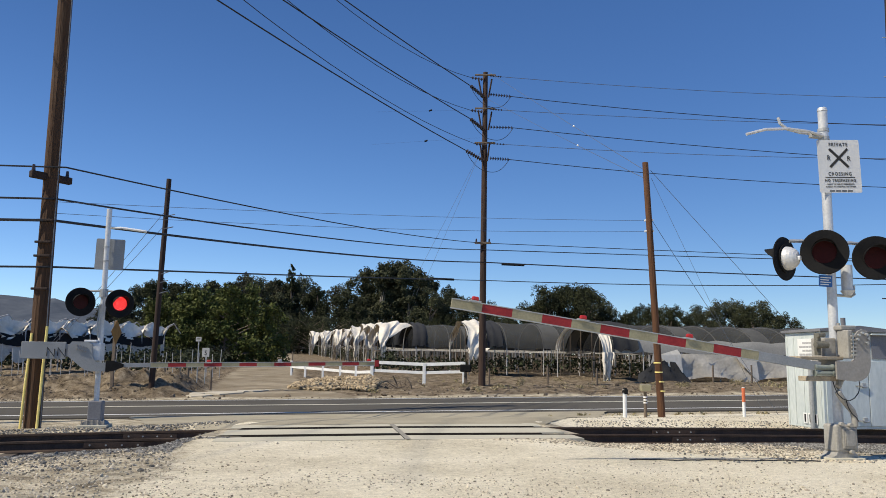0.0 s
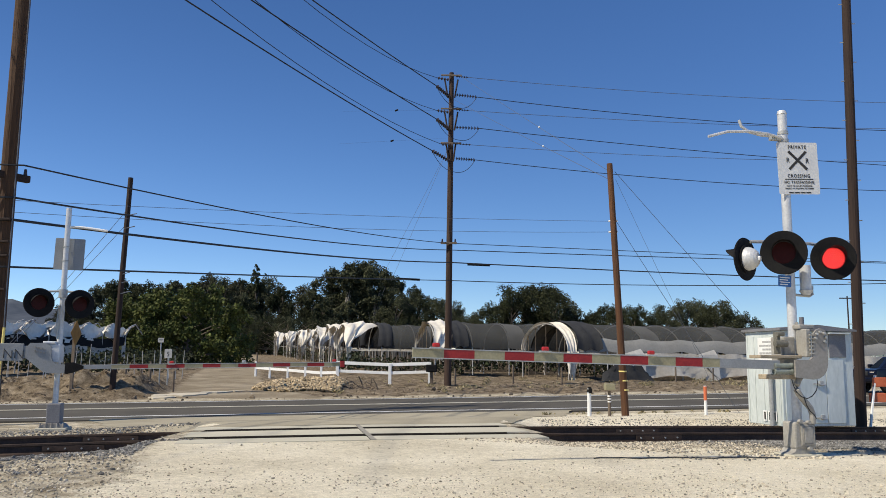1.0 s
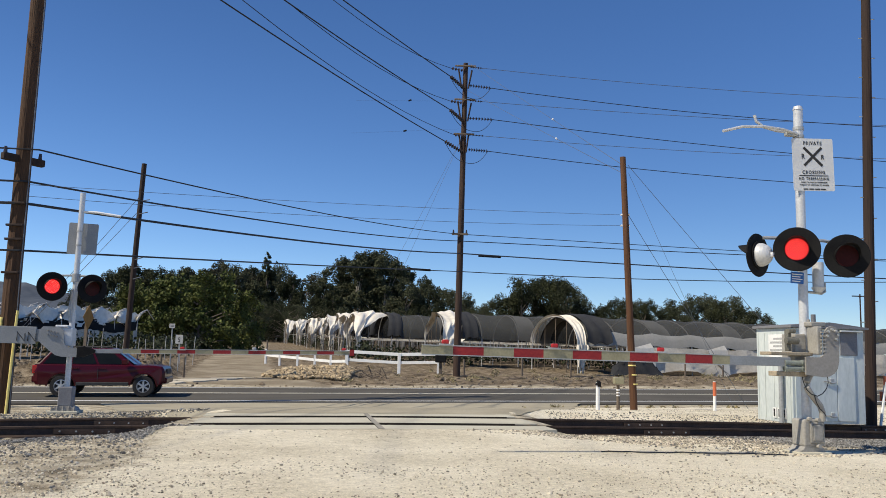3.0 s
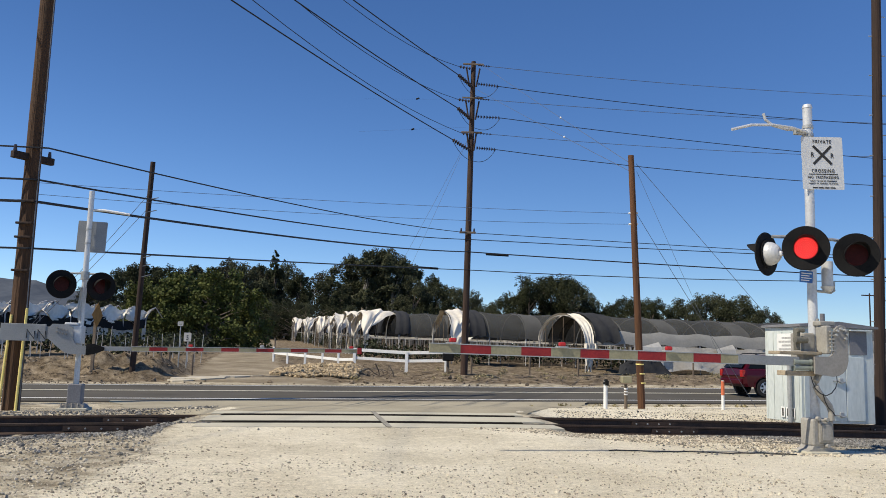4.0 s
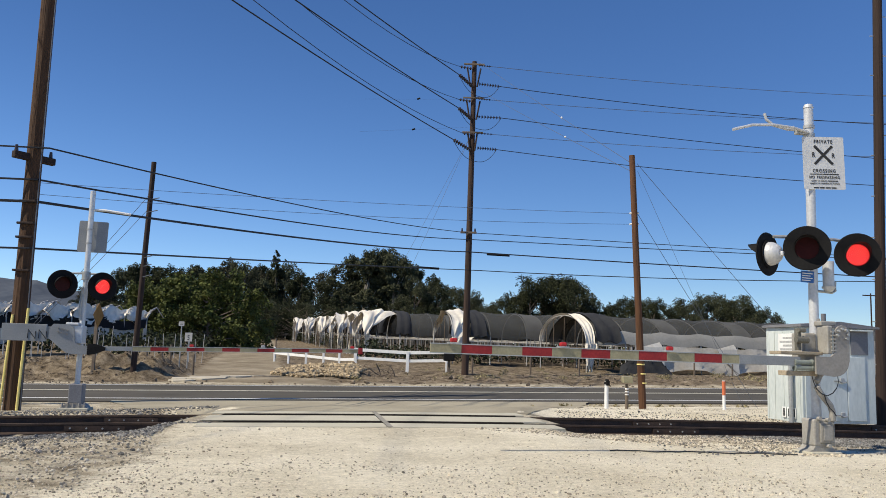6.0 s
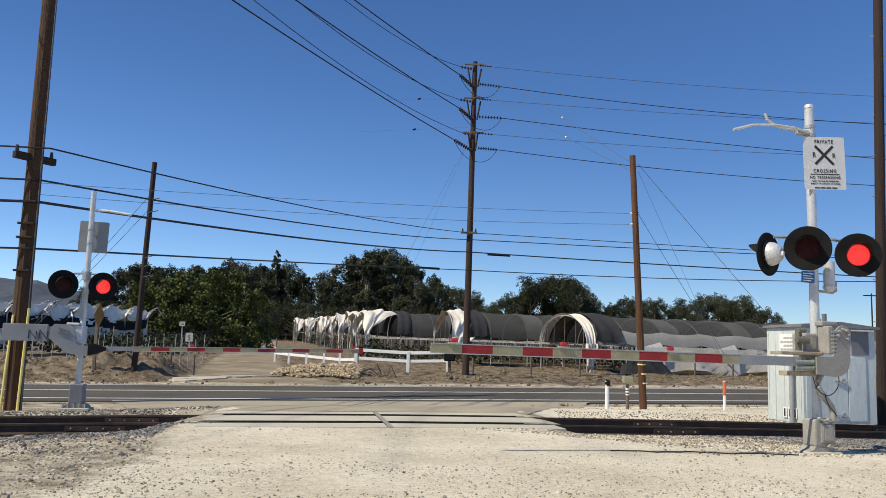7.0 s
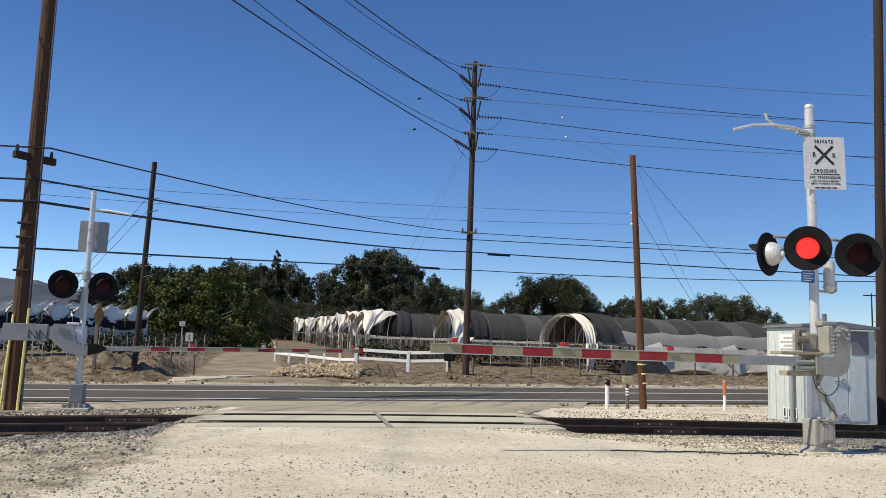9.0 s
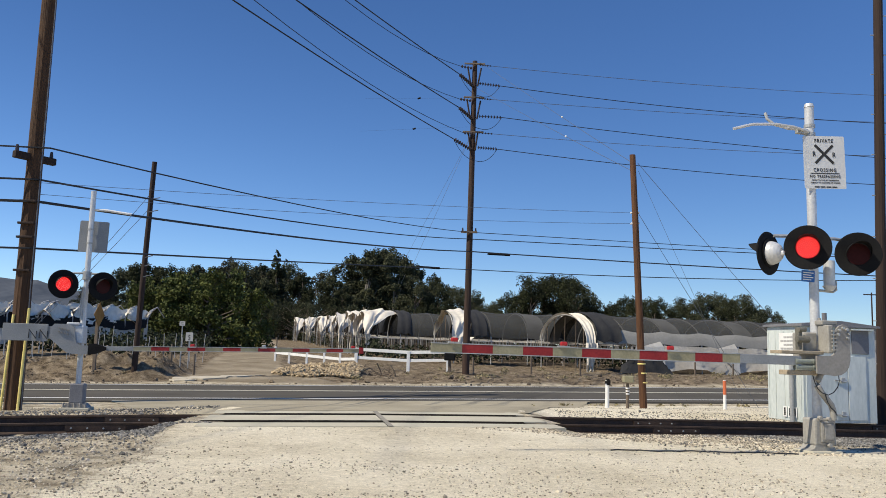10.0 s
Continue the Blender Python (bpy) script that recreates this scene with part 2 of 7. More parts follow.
M["leaf_a"] = leafy("eucalyptus_leaves", (0.030, 0.035, 0.016), (0.082, 0.086, 0.042))
M["leaf_b"] = leafy("dark_oak_leaves", (0.013, 0.0175, 0.006), (0.042, 0.047, 0.017))
M["leaf_c"] = leafy("citrus_leaves", (0.033, 0.047, 0.009), (0.108, 0.120, 0.028))
M["leaf_d"] = leafy("olive_brown_leaves", (0.0279, 0.0267, 0.0124), (0.0589, 0.0527, 0.0248))
M["crop"] = leafy("cane_crop_leaves", (0.0105, 0.0154, 0.0063), (0.035, 0.0434, 0.0175))
M["weed"] = leafy("dry_weeds", (0.16, 0.14, 0.07), (0.32, 0.27, 0.15))


# ---------------------------------------------------------------- mesh helpers
def part(name, bm, material, parent=None, label="", smooth=False):
    me = bpy.data.meshes.new(name)
    bm.normal_update()
    bm.to_mesh(me)
    bm.free()
    for mm in (material if isinstance(material, (list, tuple)) else [material]):
        me.materials.append(mm)
    if smooth:
        me.polygons.foreach_set("use_smooth", [True] * len(me.polygons))
    ob = new(name, me)
    if parent:
        ob.parent = parent
    return tagged(ob, label)


def raw(name, verts, faces, material, parent=None, label="", smooth=False, idx=None):
    if len(verts) < 4000:
        used = sorted({k for f in faces for k in f})
        at = {k: i for i, k in enumerate(used)}
        verts, faces = [verts[k] for k in used], [[at[k] for k in f] for f in faces]
    me = bpy.data.meshes.new(name)
    me.from_pydata(verts, [], faces)
    for mm in (material if isinstance(material, (list, tuple)) else [material]):
        me.materials.append(mm)
    if idx is not None:
        me.polygons.foreach_set("material_index", idx)
    if smooth:
        me.polygons.foreach_set("use_smooth", [True] * len(me.polygons))
    ob = new(name, me)
    if parent:
        ob.parent = parent
    return tagged(ob, label)


def thing(name, m, label, category, group=""):
    e = new(name)
    e.matrix_basis = m
    return tagged(e, label, category, group)


def box(bm, x0, x1, y0, y1, z0, z1, bevel=0.0, m=None, mi=0):
    c = Matrix.Translation(((x0 + x1) / 2, (y0 + y1) / 2, (z0 + z1) / 2)) @ Matrix.Diagonal((x1 - x0, y1 - y0, z1 - z0, 1))
    r = bmesh.ops.create_cube(bm, size=1.0, matrix=(m @ c) if m else c)
    fs = {f for v in r["verts"] for f in v.link_faces}
    for f in fs:
        f.material_index = mi
    if bevel:
        es = list({e for v in r["verts"] for e in v.link_edges})
        bmesh.ops.bevel(bm, geom=es, offset=bevel, segments=2, affect="EDGES", profile=0.5)
    return bm


def tube(bm, a, b, r0, r1=None, n=12, caps=True):
    a, b = Vector(a), Vector(b)
    d = b - a
    mt = Matrix.Translation((a + b) / 2) @ d.to_track_quat("Z", "Y").to_matrix().to_4x4()
    bmesh.ops.create_cone(bm, cap_ends=caps, segments=n, radius1=r0, radius2=r0 if r1 is None else r1, depth=d.length, matrix=mt)
    return bm


def pipe(bm, pts, r, n=6):
    """A bent pipe along points."""
    pts = [Vector(p) for p in pts]
    rings = []
    for i, p in enumerate(pts):
        d = (pts[min(i + 1, len(pts) - 1)] - pts[max(i - 1, 0)]).normalized()
        q = d.to_track_quat("Z", "Y")
        rings.append([bm.verts.new(p + q @ Vector((r * math.cos(k * math.tau / n), r * math.sin(k * math.tau / n), 0))) for k in range(n)])
    for a, b in zip(rings, rings[1:]):
        for k in range(n):
            bm.faces.new((a[k], a[(k + 1) % n], b[(k + 1) % n], b[k]))
    bm.faces.new(rings[0][::-1])
    bm.faces.new(rings[-1])
    return bm


def extrude(bm, outline, depth, m=None):
    """A plate: an outline in x, z with thickness in y from 0 to depth."""
    a = [bm.verts.new((x, 0, z)) for x, z in outline]
    b = [bm.verts.new((x, depth, z)) for x, z in outline]
    bm.faces.new(a)
    bm.faces.new(b[::-1])
    n = len(a)
    for i in range(n):
        bm.faces.new((a[(i + 1) % n], a[i], b[i], b[(i + 1) % n]))
    if m:
        bmesh.ops.transform(bm, matrix=m, verts=a + b)
    return bm


def B():
    return bmesh.new()


# ---------------------------------------------------------------- ground
TRACK, ROAD = 0.20, 0.165   # how far track and road run away for each metre to the right
RZ_T, RZ_R = math.degrees(math.atan(TRACK)), math.degrees(math.atan(ROAD))


def smooth01(v):
    v = min(max(v, 0.0), 1.0)
    return v * v * (3 - 2 * v)


def road_z(x, y):
    s = y - ROAD * x
    return -0.475 + 0.015 * min(max(x, -45), 45) + 0.02 * (min(max(s, 27), 37) - 29.5)


def rail_z(x):
    return -0.02 - 0.0016 * (x - 0.5) ** 2 if x < 0.5 else -0.02 - 0.0009 * (x - 0.5) ** 2


def ground_z(x, y):
    t = y - TRACK * x
    s = y - ROAD * x
    near = 0.004 * math.sin(x * 1.3 + y) + rail_z(max(min(x, 9), -9)) * smooth01((t - 8) / 4.5)
    if -3.5 < x < 1.75 and 13.5 < t < 16.4:
        near -= 0.10
    if s < 27.2:
        down = smooth01((t - 17.2) / 9.5)
        z = near * (1 - down) + (road_z(x, 27.2 + ROAD * x) - 0.02) * down
        side = max(smooth01((-4.2 - x) / 0.7), smooth01((x - 1.7) / 1.1))
        bed = smooth01((t - 12.4) / 0.9) * (1 - smooth01((t - 17.2) / 1.2))
        z -= side * bed * (0.24 if x < 0 else 0.19)
        z -= 0.10 * smooth01((-4.5 - x) / 2.5) * (1 - bed) * (1 - down) * smooth01((t - 7) / 4)
    elif s < 36.5:
        z = road_z(x, y) - 0.05
    else:
        base = road_z(x, 36.5 + ROAD * x)
        up = smooth01((s - 42) / 22)
        z = (base - 0.03) * (1 - up) + 0.1 * up
        z += 0.16 * smooth01((s - 37.5) / 3) * (1 - smooth01((s - 42) / 6))
        z += 0.02 * min(max(s - 60, 0), 190)
        bank = smooth01((s - 38.5) / 3) * (1 - smooth01((s - 50) / 8)) * smooth01((-12.3 - 0.205 * (y - 40) - x) / 1.6) * smooth01((x + 40) / 10)
        mound = bank * smooth01((x + 18.5) / 2.0) * smooth01((s - 40) / 2) * (1 - smooth01((s - 45) / 3))
        z += 0.40 * bank + 0.40 * mound
        z += 0.40 * smooth01((x + 9.0) / 0.8) * smooth01((-3.4 - x) / 1.5) * smooth01((s - 41) / 5) * (1 - smooth01((s - 47.5) / 3.5))
        z += (0.22 * bank + 0.16 * mound) * noise.noise((x * 2.1, y * 1.5, 11)) + 0.10 * bank * noise.noise((x * 4.3, y * 3.1, 3))
        z += (0.14 * noise.noise((x * 0.35, y * 0.35, 0)) + (0.10 + 0.45 * bank) * noise.noise((x * 1.3, y * 1.3, 5))) * (1 - 0.85 * lane_mask(x, y)) * smooth01((s - 37) / 3) * (1 - smooth01((s - 75) / 20))
    return z


def axis(lo, hi, step, far, grow):
    vals = list(np.arange(lo, hi + 1e-6, step))
    d, v = step, hi
    while v < far[1]:
        d *= grow
        v += d
        vals.append(v)
    d, v = step, lo
    while v > far[0]:
        d *= grow
        v -= d
        vals.insert(0, v)
    return vals


def drive_mask(x, y):
    """How dusty the drive is here, 0 to 1, with a wide soft edge."""
    t = y - TRACK * x
    if t > 26.0:
        return 0.0
    if t < 13:
        left, right = min(-3.0, -3.95 + 0.24 * (13 - t)), 2.0 + 1.6 * (12.9 - t)
    elif t < 17:
        left, right = -4.0, 1.6
    else:
        left, right = -5.0 - 0.4 * (t - 17), 40.0
    soft = 0.9 if t < 12.5 else 0.5
    return smooth01((x - left) / soft + 0.5) * smooth01((right - x) / soft + 0.5)


def lane_mask(x, y):
    if y < 37 or y > 230:
        return 0.0
    cx = -10.3 - 0.205 * (y - 40)
    half = 2.7 + 2.6 * smooth01((44 - y) / 7)
    if x < cx:
        half = 2.2
    return smooth01((half + 0.5 - abs(x - cx)) / 1.0)


def build_ground():
    xs = sorted(set(axis(-24, 16, 0.25, (-25, 17), 1.2) + axis(-60, 60, 1.0, (-4500, 4500), 1.22)))
    ys = sorted(set(axis(1.0, 56, 0.25, (0, 57), 1.2) + axis(1.0, 120, 1.0, (-400, 4800), 1.18)))
    verts = [(x, y, ground_z(x, y)) for y in ys for x in xs]
    n = len(xs)
    faces = [(j * n + i, j * n + i + 1, (j + 1) * n + i + 1, (j + 1) * n + i) for j in range(len(ys) - 1) for i in range(n - 1)]
    g = raw("ground", verts, faces, M["ground"], smooth=True)
    for name, fn in (("dust", drive_mask), ("field", lambda x, y: smooth01((y - ROAD * x - 37.4) / 2.2)), ("lane", lane_mask)):
        at = g.data.attributes.new(name, "FLOAT", "POINT")
        at.data.foreach_set("value", [fn(v[0], v[1]) for v in verts])
    tagged(g, "dry tan soil and pale gravel drive beside the railway", "ground", kind="structure")


build_ground()


def strip(name, s0, s1, x0, x1, lift, material, label, category, step=2.0, parent=None):
    xs = list(np.arange(x0, x1 + 1e-6, step))
    vs, fs = [], []
    for i, x in enumerate(xs):
        for s in (s0, s1):
            y = s + ROAD * x
            vs.append((x, y, road_z(x, y) + lift))
        for s in (s1, s0):
            y = s + ROAD * x
            vs.append((x, y, road_z(x, y) + lift - 0.06))
    for i in range(len(xs) - 1):
        a, b = i * 4, i * 4 + 4
        for k in range(4):
            fs.append((a + k, b + k, b + (k + 1) % 4, a + (k + 1) % 4))
    ob = raw(name, vs, fs, material, parent)
    if not parent:
        tagged(ob, label, category, kind="structure")
    return ob


road = strip("road", 27.9, 36.3, -420, 420, 0.0, M["asphalt"], "two-lane worn grey asphalt country road", "road")
for s0, s1, mt, nm in ((28.93, 29.07, "line", "edge_line"), (32.62, 32.71, "yellow_line", "centre_line"), (32.81, 32.9, "yellow_line", "centre_line"), (35.85, 35.95, "line", "edge_line")):
    ln = strip(nm, s0, s1, -420, 420, 0.006, M[mt], "", "", parent=road)


# ---------------------------------------------------------------- railway
def rail_line(name, t0):
    prof = [(-0.07, -0.165), (0.07, -0.165), (0.065, -0.15), (0.012, -0.135), (0.01, -0.045), (0.036, -0.035), (0.036, -0.006), (0.028, 0.0), (-0.028, 0.0), (-0.036, -0.006), (-0.036, -0.035), (-0.01, -0.045), (-0.012, -0.135), (-0.065, -0.15)]
    xs = list(np.arange(-60, 60.1, 1.0))
    vs, fs, idx = [], [], []
    for x in xs:
        for a, z in prof:
            vs.append((x - a * 0.196, t0 + TRACK * x + a * 0.98, rail_z(max(min(x, 10), -10)) + z))
    n = len(prof)
    for i in range(len(xs) - 1):
        for k in range(n):
            fs.append((i * n + k, (i + 1) * n + k, (i + 1) * n + (k + 1) % n, i * n + (k + 1) % n))
            idx.append(1 if k == 7 else 0)
    r = raw(name, vs, fs, [M["rail"], M["railhead"]], idx=idx)
    for xj in (-5.4, 4.3, 9.6):
        y0 = t0 + TRACK * xj
        z0 = rail_z(max(min(xj, 10), -10))
        m = Matrix.Translation((xj, y0, z0)) @ pose(0, 0, 0, 0, 0, RZ_T)
        bm = B()
        box(bm, -0.45, 0.45, -0.034, -0.014, -0.135, -0.045, 0.004)
        jb = part("joint_bar", bm, M["rail"], r, "rusty bolted joint bar")
        jb.matrix_basis = m
        for k in range(4):
            bm = B()
            tube(bm, (-0.36 + k * 0.24, -0.050, -0.09), (-0.36 + k * 0.24, -0.03, -0.09), 0.015, n=6)
            part("bolt", bm, M["galv"], jb, "bright bolt end" if k == 0 else "")
    return tagged(r, "rusty steel rail with a worn head on the ballast", "rail", "rails of the track")


NEAR_RAIL, FAR_RAIL = 14.2, 15.735
rail_line("rail", NEAR_RAIL)
rail_line("rail", FAR_RAIL)


def ties():
    bm = B()
    box(bm, -0.115, 0.115, -1.3, 1.3, -0.18, 0, 0.008)
    me = None
    for i in range(-62, 63):
        x = i * 0.56 - 0.3
        if -4.1 < x < 1.7:
            continue
        y = 14.97 + TRACK * x
        m = Matrix.Translation((x, y, rail_z(max(min(x, 10), -10)) - 0.172)) @ pose(0, 0, 0, 0, 0, RZ_T + random.uniform(-0.6, 0.6))
        if me is None:
            ob = part("railway_tie", bm, M["tie"])
            me = ob.data
        else:
            ob = new("railway_tie", me)
        ob.matrix_basis = m
        tagged(ob, "dark creosoted wooden railway tie in the ballast", "railway tie", "ties of the track")


ties()


def crossing():
    """Concrete panels between and beside the rails, and the seam between two panels."""
    th = thing("crossing_panel_deck", Matrix.Translation((0, 0, 0)), "pale concrete crossing panels set between the rails", "crossing")
    L0, L1 = -3.95, 1.85
    bands = [(13.30, 13.98), (14.44, 15.51), (15.96, 16.60)]
    for a, b in bands:
        for x0, x1 in ((L0, -1.06), (-0.98, L1)):
            bm = B()
            vs = []
            for x, t in ((x0, a), (x1, a), (x1, b), (x0, b)):
                sk = -0.2 * (t - 14.9)
                xx = x + sk * 0.8
                vs.append((xx, t + TRACK * xx, rail_z(xx) + 0.010))
            top = [bm.verts.new(v) for v in vs]
            bot = [bm.verts.new((v[0], v[1], v[2] - 0.2)) for v in vs]
            bm.faces.new(top)
            for i in range(4):
                bm.faces.new((top[i], bot[i], bot[(i + 1) % 4], top[(i + 1) % 4]))
            part("panel", bm, M["concrete"], th)
    # rubber seam across, dark flangeways under the rails
    bm = B()
    for x0, x1, z in ((-1.05, -0.99, 0.012),):
        vs = [bm.verts.new((x + -0.16 * (t - 14.9), t + TRACK * (x - 0.16 * (t - 14.9)), rail_z(x) + z)) for x, t in ((x0, 13.30), (x1 + 0.03, 13.30), (x1 + 0.03, 16.60), (x0, 16.60))]
        bm.faces.new(vs)
    part("seam", bm, M["seam"], th, "grey filled seam")
    bm = B()
    for t0, t1 in ((13.98, 14.162), (14.238, 14.44), (15.51, 15.697), (15.773, 15.96)):
        xs = list(np.arange(L0 + 0.05, L1, 0.45))
        up_, dn = [], []
        for x in xs:
            up_.append([bm.verts.new((x, t + TRACK * x, rail_z(x) + 0.006)) for t in (t0, t1)])
            dn.append([bm.verts.new((x, t + TRACK * x, rail_z(x) - 0.12)) for t in (t0, t1)])
        for k in range(len(xs) - 1):
            bm.faces.new((up_[k][0], up_[k + 1][0], up_[k + 1][1], up_[k][1]))
            bm.faces.new((dn[k][0], dn[k + 1][0], up_[k + 1][0], up_[k][0]))
            bm.faces.new((up_[k][1], up_[k + 1][1], dn[k + 1][1], dn[k][1]))
    part("flangeway_filler", bm, M["rubber"], th, "black rubber flangeway filler")


crossing()


# ---------------------------------------------------------------- poles and wires
def wood_pole(x, y, top, r0, r1, mat, label, lean=(0, 0), name="utility_pole", base=None):
    z0 = ground_z(x, y) - 0.15 if base is None else base
    th = thing(name, Matrix.Translation((x, y, z0)), label, "utility pole")
    bm = B()
    h = top - z0
    n, rings = 14, []
    for k in range(9):
        f = k / 8
        c = Vector((lean[0] * f, lean[1] * f, h * f))
        r = r0 + (r1 - r0) * f
        rings.append([bm.verts.new(c + Vector((r * math.cos(j * math.tau / n), r * math.sin(j * math.tau / n), 0)) * (1 + random.uniform(-0.02, 0.02))) for j in range(n)])
    for a, b in zip(rings, rings[1:]):
        for j in range(n):
            bm.faces.new((a[j], a[(j + 1) % n], b[(j + 1) % n], b[j]))
    bm.faces.new(rings[-1])
    part("shaft", bm, mat, th, smooth=False)
    return th


def wire(a, b, sag, r=0.012, mat="wire", n=18, label="", name="overhead_wire"):
    a, b = Vector(a), Vector(b)
    pts = []
    for k in range(n + 1):
        f = k / n
        p = a.lerp(b, f)
        p.z -= sag * 4 * f * (1 - f)
        pts.append(p)
    bm = B()
    pipe(bm, pts, r, 5)
    ob = part(name, bm, M[mat])
    tagged(ob, label or "thin dark overhead wire strung between the poles", "wire", "overhead wires")
    return ob


def insulator(parent, a, b, n=6, r=0.09, name="insulator"):
    """A string of porcelain discs from a to b."""
    a, b = Vector(a), Vector(b)
    bm = B()
    tube(bm, a, b, 0.02, n=6)
    for k in range(n):
        f = (k + 0.5) / n
        p, d = a.lerp(b, f), (b - a).normalized() * 0.035
        tube(bm, p - d, p + d, r, r * 0.45, n=10)
    part(name, bm, M["porcelain"], parent, "dark porcelain insulator string")


# nearest pole, bare wood with yellow guards
LP = (-9.19, 17.9)
p1 = wood_pole(*LP, 12.5, 0.18, 0.15, M["pole_old"], "weathered brown wooden utility pole with yellow guy guards", lean=(-0.02, 0))
bm = B()
box(bm, -0.50, 0.46, -0.07, 0.07, 5.62, 5.78, 0.02)
bmesh.ops.rotate(bm, cent=(0, 0, 5.7), matrix=Matrix.Rotation(radians(57), 3, "Z"), verts=bm.verts)
part("crossarm", bm, M["pole_dark"], p1)
for sx, sy, sz in ((-0.24, -0.36, 5.78), (0.20, 0.30, 5.78)):
    bm = B()
    tube(bm, (sx, sy, sz), (sx, sy, sz + 0.14), 0.045, 0.03, n=8)
    part("pin_insulator", bm, M["porcelain"], p1, "dark pin insulator")
for sz in (4.70, 4.21, 3.17, 3.9):
    bm = B()
    box(bm, -0.17, 0.2, -0.22, -0.15, sz - 0.025, sz + 0.025, 0.01)
    part("cable_clamp", bm, M["pole_dark"], p1, "dark cable clamp")
bm = B()
pipe(bm, [(0.25, -0.14, 0.1), (0.22, -0.15, 3.0), (0.21, -0.14, 6), (0.2, -0.12, 12.4)], 0.012, 6)
part("ground_wire", bm, M["alu_wire"], p1, "pale wire running down the pole")
for x0, x1, z1 in ((-0.165, -0.08, 2.2), (0.20, 0.245, 2.35)):
    bm = B()
    pipe(bm, [(x0, -0.2, 0.05), ((x0 + x1) / 2, -0.19, 1.2), (x1, -0.17, z1)], 0.028, 8)
    part("guy_guard", bm, M["yellow"], p1, "yellow plastic guard")

# dark pole across the road
P2 = (-14.1, 38.0)
p2 = wood_pole(*P2, 9.7, 0.135, 0.115, M["pole_dark"], "dark creosoted wooden utility pole beside the road", lean=(0.25, 0))
# tall pole with three pairs of insulators
MP = (1.53, 50.0)
p3 = wood_pole(*MP, 19.5, 0.22, 0.15, M["pole_grey"], "tall wooden transmission pole carrying stacked insulators", lean=(0.12, 0))
# guyed stub pole by the road
SP = (6.16, 25.0)
p4 = wood_pole(*SP, 7.45, 0.115, 0.092, M["pole"], "short brown wooden stub pole held by guy wires", lean=(-0.33, 0))
# dark pole beside the cabinet
RP = (10.26, 19.2)
p5 = wood_pole(*RP, 13.0, 0.125, 0.10, M["pole_dark"], "dark wooden utility pole with climbing steps", lean=(0.35, 0))
for k in range(22):
    z = 1.6 + k * 0.5
    side_ = 1 if k % 2 else -1
    bm = B()
    tube(bm, (0.35 * z / 13 + side_ * 0.1, 0, z), (0.35 * z / 13 + side_ * 0.2, 0, z), 0.012, n=5)
    part("climbing_step", bm, M["galv"], p5, "steel step bolt")

LEFT_DIR, RIGHT_DIR = Vector((-0.4067, -0.9135, 0)), Vector((0.993, 0.11, 0))
base3 = p3.matrix_basis.translation


def run(start, way, length, slope, bow, r, mat="wire", label=""):
    """A span that leaves start with a slope and bows upward along its length."""
    end = Vector(start) + way * length + Vector((0, 0, slope * length + bow * length ** 2))
    return wire(start, end, bow * length ** 2 / 4, r, mat, 24, label)


# each level: heavy and thin wire towards the drive, heavy and thin wire along the road
LEVELS = [
    ((0.66, 48.9, 18.25), -0.058, 0.0010, (0.71, 49.0, 18.80), -0.220, 0.0080, (3.27, 50.0, 17.93), -0.0760, 0.0016, (2.70, 50.0, 19.22), -0.0407, 0.0012),
    ((0.68, 48.9, 16.12), -0.046, 0.0011, (0.70, 49.0, 16.69), -0.176, 0.0067, (3.42, 50.0, 15.88), -0.0700, 0.0009, (2.75, 50.0, 17.03), -0.0199, 0.0009),
    ((0.42, 48.9, 14.11), -0.023, 0.0011, (1.00, 49.0, 14.55), -0.110, 0.0047, (3.17, 50.0, 13.83), -0.0763, 0.0015, (2.90, 50.0, 14.80), -0.0304, 0.0012),
]
